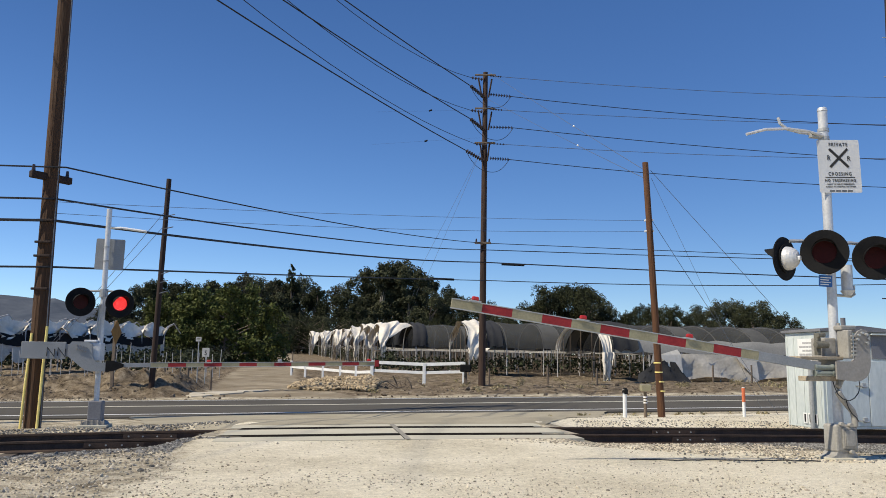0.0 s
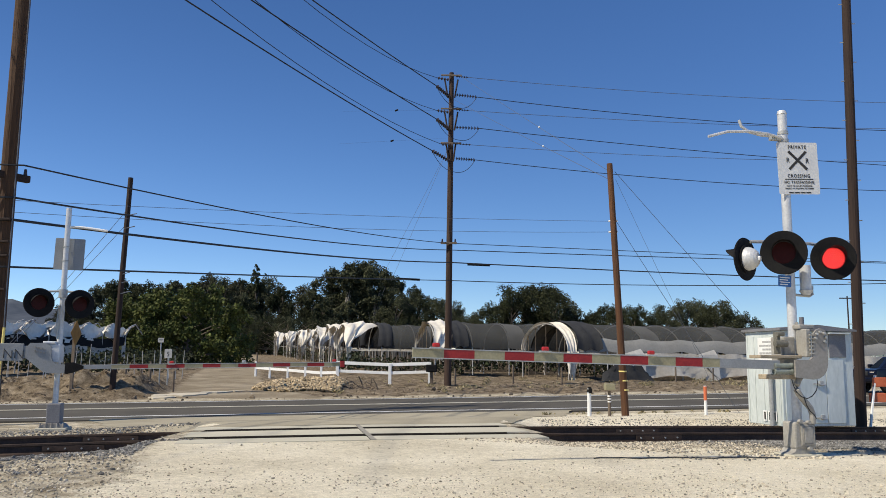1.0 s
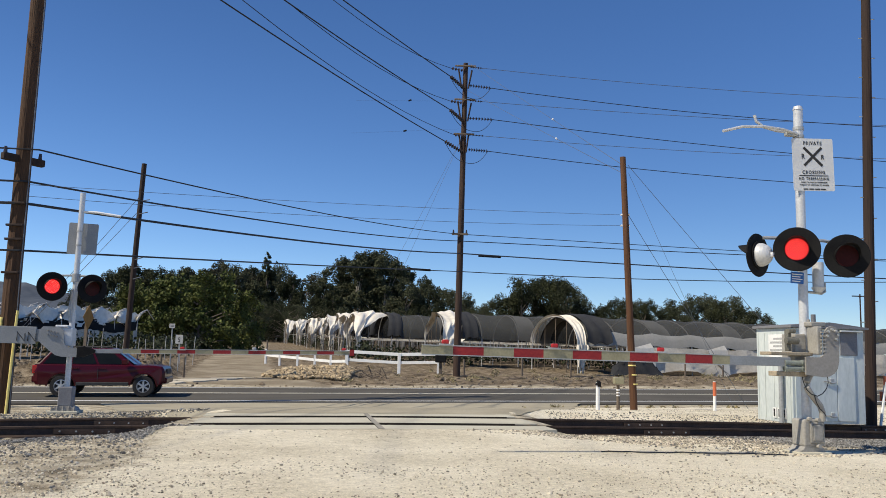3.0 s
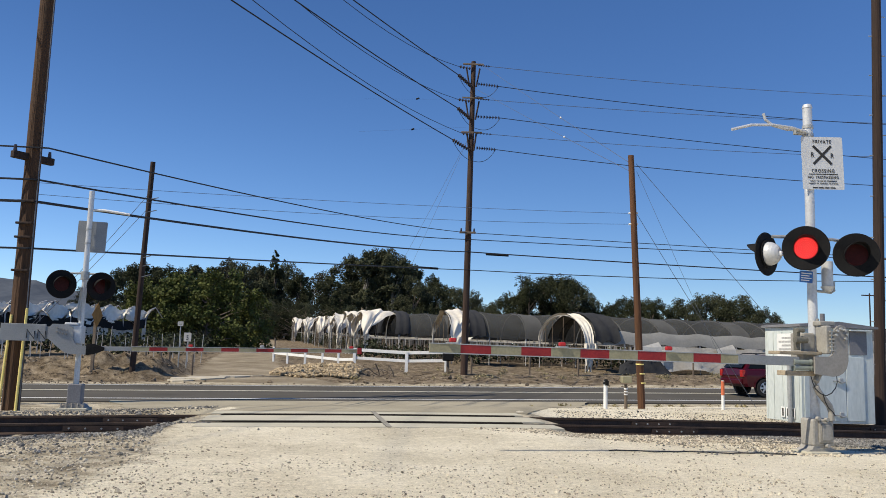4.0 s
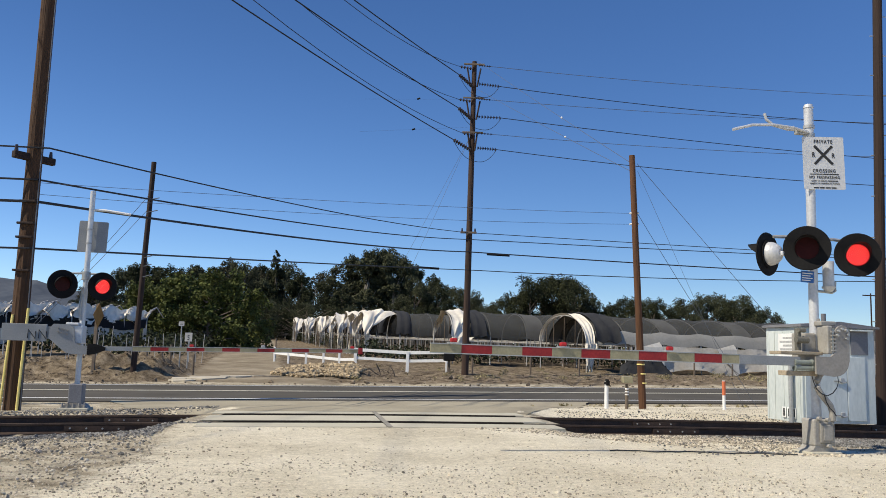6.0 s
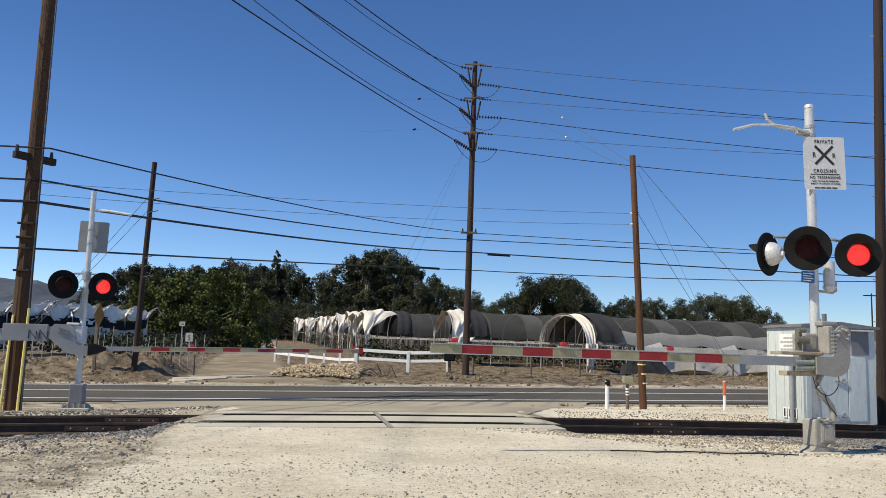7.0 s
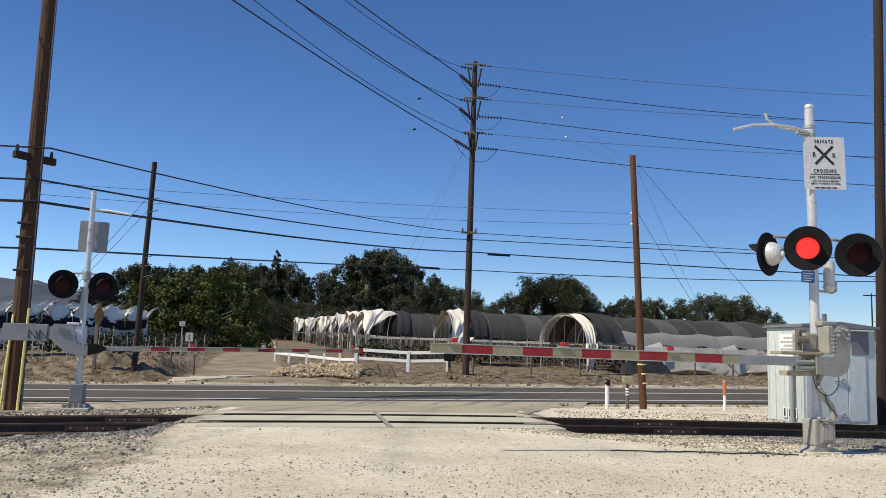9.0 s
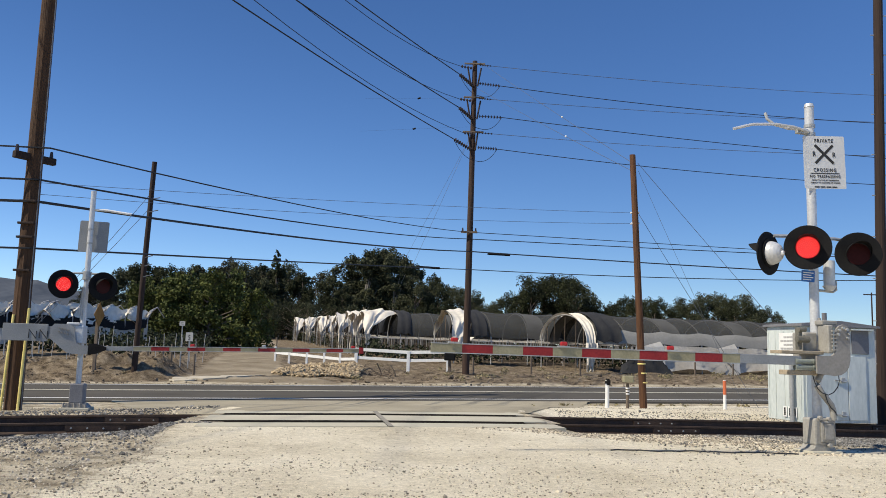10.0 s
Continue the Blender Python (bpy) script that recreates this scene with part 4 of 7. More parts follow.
    for q in range(2):
        bm = B()
        pts = ([(0.16, -0.2, 1.10), (0.185, -0.21, 1.03), (0.185, -0.22, 0.95), (0.15, -0.23, 0.87), (0.08, -0.24, 0.80), (0.0, -0.24, 0.765), (-0.09, -0.24, 0.79), (-0.155, -0.23, 0.85), (-0.19, -0.22, 0.94), (-0.2, -0.2, 1.03)],
               [(-0.04, -0.23, 0.78), (-0.02, -0.24, 0.68), (0.03, -0.24, 0.60), (0.09, -0.24, 0.55), (0.13, -0.23, 0.50)])[q]
        pipe(bm, pts, 0.0065, 6)
        part("cable", bm, M["wire"], th, "drooping black cable")
    arm = gate_arm(th, "gate_arm", 5.03, -1, False, 0.388, 0.064, 0.90)
    for x, lit in ((-4.74, True), (-3.33, True), (-1.88, True)):
        arm_lamp(arm, x, 0.075, lit)
    return th, arm


near, near_arm = near_signal()
near_pivot = (-0.40, -0.235, 1.21)


def far_signal():
    th = thing("crossing_signal", Matrix.Translation((-7.65, 17.5, -0.23)) @ pose(0, 0, 0, 0, 0, RZ_T), "silver crossing mast seen from behind with lowered gate arm", "crossing signal", "crossing signals")
    bm = B()
    box(bm, -0.30, 0.30, -0.28, 0.28, -0.12, 0.03, 0.012)
    part("foundation", bm, M["concrete"], th, "small concrete footing")
    bm = B()
    extrude(bm, [(-0.26, 0.03), (0.26, 0.03), (0.22, 0.08), (0.14, 0.12), (-0.14, 0.12), (-0.2, 0.08)], 0.4, Matrix.Translation((0, -0.2, 0)))
    for q in range(5):
        tube(bm, (-0.22 + q * 0.11, -0.2, 0.03), (-0.22 + q * 0.11, -0.2, 0.13), 0.018, n=6)
    part("base_casting", bm, M["lever"], th, "flared base casting with bolts")
    bm = B()
    box(bm, -0.13, 0.15, -0.16, 0.14, 0.12, 0.52, 0.02)
    part("junction_box", bm, M["cabinet_dark"], th, "grey cast junction box")
    bm = B()
    tube(bm, (0, 0, 0.1), (0, 0, 4.66), 0.056, n=24)
    part("mast", bm, M["silver"], th, "silver tubular mast")
    bm = B()
    pipe(bm, [(0.0, 0, 4.25), (0.3, 0, 4.25), (0.80, 0.05, 4.20)], 0.026, 8)
    part("curved_tube", bm, M["white"], th, "white horizontal tube")
    sg = part("sign_panel", plate_round(0.60, 0.68, 0.005, 0.03), M["sign_back"], th, "bare aluminium sign back")
    sg.matrix_basis = Matrix.Translation((0.05, 0.09, 3.67)) @ pose(0, 0, 0, 0, 1, 0)
    for z in (3.5, 3.8):
        bm = B()
        tube(bm, (0, 0, z), (0, 0, z + 0.03), 0.068, n=16)
        part("clamp", bm, M["galv"], th)
    bm = B()
    pipe(bm, [(-0.45, -0.05, 2.84), (0, -0.03, 2.86), (0.42, -0.05, 2.84)], 0.022, 8)
    tube(bm, (0, 0, 2.72), (0, 0, 2.9), 0.09, n=16)
    part("crossarm", bm, M["galv"], th, "pipe crossarm")
    lamp_head(th, (-0.41, -0.20, 2.60), 26, "far_l")
    lamp_head(th, (0.39, -0.22, 2.58), 30, "far_r")
    bm = B()
    pipe(bm, [(-0.05, -0.08, 2.55), (-0.06, -0.09, 2.2), (-0.03, -0.09, 1.85)], 0.025, 6)
    part("conduit", bm, M["galv"], th)
    mech = new("gate_mechanism")
    mech.parent = th
    tagged(mech, "silver painted gate drive box")
    bm = B()
    box(bm, -0.30, 0.06, -0.20, 0.2, 1.36, 1.74, 0.02)
    box(bm, -0.28, -0.02, -0.22, 0.15, 1.74, 1.80, 0.02)
    part("drive_case", bm, M["silver"], mech)
    bm = B()
    extrude(bm, [(-0.58, 1.66), (-0.58, 1.46), (-0.32, 1.24), (-0.22, 1.17), (-0.1, 1.14), (0.22, 1.14), (0.22, 1.32), (0.04, 1.33), (-0.04, 1.37), (-0.08, 1.46), (-0.10, 1.70), (-0.2, 1.76), (-0.5, 1.76)], 0.04, Matrix.Translation((0, -0.27, 0)))
    cw = part("counterweight_lever", bm, M["sign_back"], mech, "swept grey counterweight lever")
    bm = B()
    for q in range(4):
        for w in range(2):
            tube(bm, (-0.40 + q * 0.06, -0.30, 1.60 + w * 0.08 - q * 0.015), (-0.40 + q * 0.06, -0.26, 1.60 + w * 0.08 - q * 0.015), 0.016, n=8)
    tagged(part("bolt_ring", bm, M["lever"], cw, "rows of bolts"), kind="stuff")
    bm = B()
    box(bm, -1.50, -0.63, -0.25, -0.19, 1.39, 1.745, 0.008)
    box(bm, -0.66, -0.50, -0.23, -0.20, 1.44, 1.70, 0.006)
    plate = part("counterweight", bm, M["sign_back"], mech, "long grey counterweight plate")
    bm = B()
    for q in range(2):
        pipe(bm, [(-0.99 + q * 0.21, -0.256, 1.45), (-0.99 + q * 0.21, -0.256, 1.63), (-0.84 + q * 0.21, -0.256, 1.44), (-0.84 + q * 0.21, -0.256, 1.60)], 0.010, 5)
    tagged(part("paint_mark", bm, M["ink"], plate, "scrawled black mark"), kind="stuff")
    bm = B()
    extrude(bm, [(0.2, 1.13), (0.2, 1.36), (0.34, 1.37), (0.56, 1.30), (0.56, 1.24), (0.34, 1.15)], 0.09, Matrix.Translation((0, -0.31, 0)))
    part("arm_clamp", bm, M["black"], mech, "black arm clamp")
    arm = gate_arm(th, "gate_arm", 5.60, 1, False, 0.37, 0.048, 0.80)
    arm_lamp(arm, 2.0, 0.05, True)
    arm_lamp(arm, 3.5, 0.05, False)
    arm_lamp(arm, 5.45, 0.05, True)
    bm = B()
    box(bm, 5.58, 5.68, -0.03, 0.03, -0.07, 0.07, 0.01)
    part("arm_tip", bm, M["red"], arm, "red arm tip")
    return th, arm


far, far_arm = far_signal()
far_pivot = (0.30, -0.27, 1.27)


# ---------------------------------------------------------------- signal cabinet
def cabinet():
    zc = -0.06
    th = thing("signal_cabinet", Matrix.Translation((7.48, 17.0, zc)) @ pose(0, 0, 0, 0, 0, RZ_T), "pale grey-green metal railway signal cabinet with latched door", "cabinet")
    W, D, H = 1.72, 1.25, 1.98
    bm = B()
    box(bm, 0, W, 0, D, 0.0, H, 0.012)
    part("body", bm, M["cabinet"], th)
    bm = B()
    for y in (0.06, 0.31, 0.62, 0.93, 1.17):
        box(bm, -0.014, 0.0, y, y + 0.03, 0.05, H - 0.1, 0.004)
    part("side_ribs", bm, M["cabinet"], th, "pressed vertical ribs")
    bm = B()
    extrude(bm, [(-0.06, H), (W + 0.08, H), (W + 0.08, H + 0.04), (W * 0.5, H + 0.13), (-0.06, H + 0.05)], D + 0.14, Matrix.Translation((0, -0.08, 0)))
    part("roof", bm, M["cabinet_dark"], th, "dark low-pitched metal roof")
    bm = B()
    box(bm, 0.06, 1.03, -0.022, -0.002, 0.06, H - 0.08, 0.006)
    box(bm, 1.045, 1.47, -0.022, -0.002, 0.06, H - 0.60, 0.006)
    d = part("door", bm, M["cabinet"], th)
    for z in (0.16, 0.86):
        bm = B()
        pipe(bm, [(0.72, -0.035, z + 0.02), (0.82, -0.05, z + 0.02), (0.90, -0.05, z - 0.01), (1.0, -0.04, z)], 0.013, 6)
        box(bm, 0.86, 0.95, -0.05, -0.02, z - 0.02, z + 0.08, 0.008)
        part("latch", bm, M["galv"], d, "steel door latch")
    bm = B()
    box(bm, 1.15, 1.56, -0.02, 0.0, H - 0.55, H - 0.02, 0.006)
    part("vent_plate", bm, M["cabinet_dark"], th, "dark vent cover")
    bm = B()
    box(bm, 1.1, 1.62, -0.12, 0.0, H - 0.06, H - 0.03, 0.006)
    part("awning", bm, M["cabinet"], th)
    bm = B()
    tube(bm, (0.9, 0.5, H + 0.1), (0.9, 0.5, H + 0.32), 0.05, n=14)
    part("vent_pipe", bm, M["cabinet_dark"], th)
    bm = B()
    box(bm, -0.03, -0.018, 0.20, 0.76, 1.36, 1.84, 0.003)
    nt = part("notice", bm, M["white"], th, "white notice with unreadable lines")
    bm = B()
    for k in range(5):
        for j in range(3 + k % 2):
            box(bm, -0.034, -0.029, 0.27 + j * 0.11, 0.368 + j * 0.11, 1.73 - k * 0.08, 1.77 - k * 0.08)
    tagged(part("notice_lines", bm, M["plate_grey"], nt, "faded print"), kind="stuff")
    bm = B()
    for k in range(3):
        box(bm, -0.026, -0.019, 0.20 + k * 0.17, 0.33 + k * 0.17, 0.08, 0.30)
    part("stencil", bm, M["white"], th, "white stencil patch")
    bm = B()
    for k in range(3):
        box(bm, -0.031, -0.027, 0.24 + k * 0.17, 0.29 + k * 0.17, 0.11, 0.27, 0, pose(0, 0, 0, 0, 0, 0))
    tagged(part("stencil_bars", bm, M["ink"], th, "black stencil bars"), kind="stuff")
    bm = B()
    tube(bm, (-0.1, 0.25, 0.0), (-0.1, 0.25, 1.35), 0.045, n=12)
    part("riser_pipe", bm, M["galv"], th, "steel cable riser")


cabinet()


# ---------------------------------------------------------------- stones
def rock_templates(n, seed):
    out = []
    rng = np.random.RandomState(seed)
    for k in range(n):
        bm = B()
        bmesh.ops.create_icosphere(bm, subdivisions=1, radius=1.0)
        bm.verts.ensure_lookup_table()
        co = np.array([v.co[:] for v in bm.verts])
        fc = np.array([[v.index for v in f.verts] for f in bm.faces])
        bm.free()
        co = co * (1 + rng.uniform(-0.28, 0.28, (len(co), 1))) * np.array([1, rng.uniform(0.6, 0.95), rng.uniform(0.45, 0.8)])
        out.append((co, fc))
    return out


ROCKS = rock_templates(10, 5)


def scatter(name, spots, sizes, material, label, category, seed=1, sink=0.25, parent=None):
    """Many loose stones as one object of kind stuff."""
    rng = np.random.RandomState(seed)
    vs, fs, off = [], [], 0
    for (x, y, z), r in zip(spots, sizes):
        co, fc = ROCKS[rng.randint(len(ROCKS))]
        a, b = rng.uniform(0, math.tau), rng.uniform(-0.5, 0.5)
        ca, sa, cb, sb = math.cos(a), math.sin(a), math.cos(b), math.sin(b)
        R1 = np.array([[ca, -sa, 0], [sa, ca, 0], [0, 0, 1]]) @ np.array([[1, 0, 0], [0, cb, -sb], [0, sb, cb]])
        vs.append(co @ R1.T * r + np.array([x, y, z + r * (0.5 - sink)]))
        fs.append(fc + off)
        off += len(co)
    ob = raw(name, np.concatenate(vs).tolist(), np.concatenate(fs).tolist(), material, parent)
    return tagged(ob, label, category, kind="stuff")


def ballast():
    rng = np.random.RandomState(3)
    spots, sizes = [], []
    for t0, t1, x0, x1, n in ((11.9, 14.05, -13.0, -3.6, 20000), (9.6, 13.6, -8.4, -2.6, 22000), (14.3, 15.6, -13, -4.1, 300), (16.6, 18.9, -13, -4.6, 11000), (12.4, 14.05, 2.9, 13.5, 11000), (14.3, 15.6, 2.2, 15, 300), (16.2, 18.2, 2.6, 15, 6000), (9.7, 13.4, 3.0, 9.8, 20000), (10.8, 13.6, 5.3, 10.5, 18000)):
        for _ in range(n):
            x, t = rng.uniform(x0, x1), rng.uniform(t0, t1)
            thin = smooth01((t - (10.9 if x < 0 else 12.9 - 0.62 * (x - 2.2))) / (2.3 if x < 0 else 1.2)) if t < 13 else 1.0 - smooth01((t - 17.9) / 1.0)
            if rng.uniform() > 0.04 + 0.96 * thin ** 1.6 * (0.75 + 0.5 * noise.noise((x * 1.4, t * 1.8, 4.0))):
                continue
            y = t + TRACK * x
            if x < 0 and t < 13.9 and drive_mask(x, y) > 0.3:
                continue
            spots.append((x, y, ground_z(x, y)))
            sizes.append(rng.uniform(0.011, 0.027) * (1.0 if rng.uniform() < 0.92 else 1.5) * (0.85 if x > 0 else 1.0))
    scatter("ballast", spots, sizes, M["stone"], "loose grey crushed stone ballast beside the rails", "ballast", 2)
    spots, sizes = [], []
    for _ in range(62000):
        x, y = rng.uniform(-7, 9), rng.uniform(4.6, 13.2)
        c = noise.noise((x * 0.6, y * 0.8, 7.0))
        out = drive_mask(x, y) < 0.5
        if x > 5.0 and y > 10.3:
            continue
        if rng.uniform() > (0.5 if out else (0.40 + 0.7 * c) * smooth01((11.0 - y) / 4.0) + 0.05):
            continue
        if y - TRACK * x > 13.3:
            continue
        spots.append((x, y, ground_z(x, y)))
        sizes.append(rng.uniform(0.005, 0.013) * (1 if rng.uniform() < 0.95 else 1.9) * (1.25 if out else 1))
    for _ in range(12000):
        x, t = rng.uniform(0.6, 5.4), rng.uniform(9.8, 13.3)
        if t < 13.3 - 0.75 * (x - 0.3) or rng.uniform() > 0.55 + 0.8 * noise.noise((x * 1.1, t * 1.5, 1.0)):
            continue
        y = t + TRACK * x
        spots.append((x, y, ground_z(x, y)))
        sizes.append(rng.uniform(0.008, 0.024))
    scatter("gravel", spots, sizes, M["pebble"], "loose tan pebbles strewn over the dusty drive", "gravel", 4)
    spots, sizes = [], []
    for _ in range(3000):
        x, t = rng.uniform(-12, 14), rng.uniform(17.2, 25)
        y = t + TRACK * x
        if -5 < x < 3 and rng.uniform() < 0.85:
            continue
        spots.append((x, y, ground_z(x, y)))
        sizes.append(rng.uniform(0.006, 0.018))
    scatter("gravel", spots, sizes, M["pebble"], "scattered gravel on the verge between track and road", "gravel", 6)
    spots, sizes = [], []
    for _ in range(2600):
        x, y = rng.uniform(-6.5, 6.5), rng.uniform(4.6, 10.0)
        c = noise.noise((x * 0.9, y * 1.3, 21.0))
        if rng.uniform() > 0.35 + 1.2 * c or (y > 7.5 and x > -2.0):
            continue
        spots.append((x, y, ground_z(x, y)))
        sizes.append(rng.uniform(0.006, 0.017) * (1 if rng.uniform() < 0.9 else 1.8))
    scatter("clods", spots, sizes, M["crumb"], "dry brown crumbs of earth lying on the drive", "clods", 12)
    spots, sizes = [], []
    for _ in range(3200):
        u, w = rng.uniform(0, 1), rng.uniform(0, 1)
        x = -8.5 + 4.4 * u
        y = 40.4 + 5.6 * w * (0.35 + 0.65 * min(1, 2.5 * u)) + 1.6 * (1 - min(1, 2.5 * u)) + ROAD * (x + 6)
        spots.append((x, y, ground_z(x, y) + rng.uniform(0.0, 0.10) + 0.20 * w * min(1, 3 * u)))
        sizes.append(rng.uniform(0.06, 0.125))
    scatter("riprap", spots, sizes, M["riprap"], "bank of pale rounded stones below the white fence", "stones", 8)
    spots, sizes = [], []
    for k in range(5200):
        x = rng.uniform(-34, 20) if k < 1500 else rng.uniform(-26, -13)
        y = rng.uniform(37.2, 50) + ROAD * x
        if lane_mask(x, y) > 0.1:
            continue
        spots.append((x, y, ground_z(x, y)))
        sizes.append(rng.uniform(0.02, 0.08) * (1 if rng.uniform() < 0.93 else 2.2) * (0.6 if x < -13 else 1.0))
    scatter("rubble", spots, sizes, M["clod"], "clods and stones on the dirt bank across the road", "stones", 9)


ballast()


# apron of dust between crossing and road
def apron():
    vs, fs = [], []
    ts = list(np.arange(16.5, 28.3, 0.5))
    for t in ts:
        l, r = -4.6 - 0.5 * (t - 16.5), 1.8 + 0.3 * (t - 16.5)
        for k in range(15):
            x = l + (r - l) * k / 14 + 0.3 * noise.noise((t, k, 2.0))
            y = t + (TRACK + (ROAD - TRACK) * min(1, (t - 16.5) / 10)) * x
            s = y - ROAD * x
            z = max(ground_z(x, y), road_z(x, y) if s > 27.4 else -9) + 0.012
            vs.append((x, y, z))
    for j in range(len(ts) - 1):
        for k in range(14):
            fs.append((j * 15 + k, j * 15 + k + 1, (j + 1) * 15 + k + 1, (j + 1) * 15 + k))
    tagged(raw("driveway_apron", vs, fs, M["apron"], smooth=True), "dusty grey asphalt apron between crossing and road", "pavement", kind="structure")


apron()


# ---------------------------------------------------------------- fields and tunnels
AX = 0.25     # the tunnels run away by this much for each metre to the right
TURN_T = math.degrees(math.atan(AX))


def arch(w, leg, rise, a):
    """A point of the hoop: across, up; a from 0 (near foot) to 180."""
    c, s_ = math.cos(radians(a)), math.sin(radians(a))
    return -w / 2 * c, leg + rise * max(0.0, s_) ** 0.85


def tunnel(x, y, length, closed, seed, band=1.0, wide=6.3, drape=True, skew=0.0):
    rng = random.Random(seed)
    z = ground_z(x, y)
    th = thing("hoop_tunnel", Matrix.Translation((x, y, z)) @ pose(0, 0, 0, 0, 0, TURN_T), "grey netted hoop tunnel with white plastic gathered at its end" if drape else "grey netted crop tunnel with white plastic side wall", "greenhouse tunnel", "hoop tunnels")
    leg, rise, w = 1.75, 2.35, wide
    n = int(length / 3.0)
    for k in range(min(n + 1, 14)):
        u = k * 3.0
        bm = B()
        pts = [(u, -w / 2, 0)] + [(u, *arch(w, leg, rise, a)) for a in range(0, 181, 12)] + [(u, w / 2, 0)]
        pipe(bm, pts, 0.045, 5)
        part("hoop", bm, M["hoop"], th)
    # net cover, sagging a little between the hoops
    vs, fs, idx = [], [], []
    steps = int(length / 0.75)
    low = 4
    na = 16
    for i in range(steps + 1):
        u = band * 0.8 + i * 0.75 if drape else i * 0.75
        if u > length:
            break
        sag = 0.14 * math.sin(math.pi * (u % 3.0) / 3.0)
        for j in range(na + 1):
            a = low + (176 - low) * j / na
            p, q = arch(w, leg, rise, a)
            vs.append((u, p * (1.01 - sag * 0.05), q + 0.11 - sag + 0.03 * rng.uniform(-1, 1)))
    cols = na + 1
    rows_ = len(vs) // cols
    for i in range(rows_ - 1):
        for j in range(na):
            fs.append((i * cols + j, i * cols + j + 1, (i + 1) * cols + j + 1, (i + 1) * cols + j))
    raw("net_cover", vs, fs, [M["mesh_cloth"], M["net_light"], M["net_pale"]], th, "grey shade net stretched over the hoops", smooth=True, idx=[2 if closed and k % na < 2 else 1 if ((k // na) + seed) % 8 in (0, 1) else 0 for k in range(len(fs))])
    if drape:
        # white plastic gathered at the open end, in folds that run over the hoop
        vs, fs = [], []
        na2, nu = 30, 13
        torn = rng.randint(14, 26) if seed >= 11 else 30
        slack = rng.uniform(1.5, 2.15) if seed >= 10 else 0.45 if seed == 1 else 1.1
        ruffle = rng.uniform(1.4, 2.6) if seed >= 10 else 1.0
        for i in range(nu):
            f = i / (nu - 1)
            for j in range(na2 + 1):
                g = j / na2
                a = 2 + 172 * g
                pinch = max(0.07, 1.0 - slack * abs(g - 0.46))
                p, q = arch(w * 1.02, leg, rise, a)
                peak = 0.32 * max(0.0, 1 - abs(g - 0.45) / 0.12) * (0.5 + 0.5 * math.sin(seed * 2.3)) * (1 - f) if seed >= 10 else 0.0
                fold = peak + (0.30 if seed > 1 else 0.06) * noise.noise((g * 5.5, f * 2.6 + seed * 7.1, seed)) + 0.042 * ruffle * math.sin(i * 1.55 + 0.07 * j + seed) + 0.035 * math.sin(j * 0.45 + i * 0.5 + seed) + 0.010 * rng.uniform(-1, 1)
                vs.append((-0.12 + band * f * pinch + (0.55 if seed > 1 else 0.1) * noise.noise((g * 4.0 + seed * 3.3, f * 2.0, 9)) + 0.015 * rng.uniform(-1, 1), p * (1 + 0.25 * fold), q + 0.10 + fold))
        for i in range(nu - 1):
            for j in range(na2):
                if (i > 5 and j > 17 + (seed * 7 + i) % 5) or j > torn + (i * 5 + seed) % 4:
                    continue
                fs.append((i * (na2 + 1) + j, i * (na2 + 1) + j + 1, (i + 1) * (na2 + 1) + j + 1, (i + 1) * (na2 + 1) + j))
        raw("end_plastic", vs, fs, M["plastic"], th, "wrinkled white plastic gathered at the open end", smooth=True)
        vs, fs = [], []
        drop = rng.uniform(0.9, 2.0) if seed >= 10 else 1.95 if seed == 1 else 0.8
        wide_ = rng.uniform(0.45, 0.9) if seed >= 10 else band * 0.9
        for i in range(11):
            for j in range(9):
                v = j / 8
                vs.append((-0.1 + wide_ * (i / 10) * (1 - 0.5 * v) + 0.04 * rng.uniform(-1, 1), -w / 2 - 0.08 + 0.13 * math.sin(i * 2.2 + j * 0.25 + seed) - 0.15 * v, leg + 0.3 - drop * v * (1 - 0.25 * math.sin(i * 1.3 + seed))))
        for i in range(10):
            for j in range(8):
                fs.append((i * 9 + j, i * 9 + j + 1, (i + 1) * 9 + j + 1, (i + 1) * 9 + j))
        raw("hanging_plastic", vs, fs, M["plastic"], th, "white plastic hanging at the leg", smooth=True)
        vs, fs = [], []
        for i in range(7):
            for j in range(21):
                a = 4 + 168 * j / 20
                p, q = arch(w * 1.03, leg, rise, a)
                fold = (0.13 if seed == 1 else 0.07) * math.sin(i * 2.1 + 0.2 * j + seed)
                vs.append((band * (0.85 - 0.3 * abs(j / 20 - 0.42)) + i * (0.24 if seed == 1 else 0.13) + 0.5 * (1 - j / 20) * i / 6, p * (1 + 0.2 * fold), q + 0.17 + fold))
        for i in range(6):
            for j in range(20):
                fs.append((i * 21 + j, i * 21 + j + 1, (i + 1) * 21 + j + 1, (i + 1) * 21 + j))
        raw("gathered_net", vs, fs, M["net_dark"], th, "dark net gathered in folds beside the plastic", smooth=True)
        # bracing inside the open end
        bars = []
        for a in (38, 62, 90, 118, 142):
            p, q = arch(w, leg, rise, a)
            bars.append([(0.1, p * 1.02, 0), (0.12, p, q)])
        p0, q0 = arch(w, leg, rise, 25)
        p1_, q1 = arch(w, leg, rise, 72)
        bars.append([(0.1, p0, q0), (2.8, p1_ * 0.6, q1)])
        bars.append([(0.1, -w / 2, leg), (0.1, w / 2, leg)])
        for bar in bars:
            bm = B()
            pipe(bm, bar, 0.023, 4)
            part("end_brace", bm, M["timber"], th, "thin post bracing the open end")
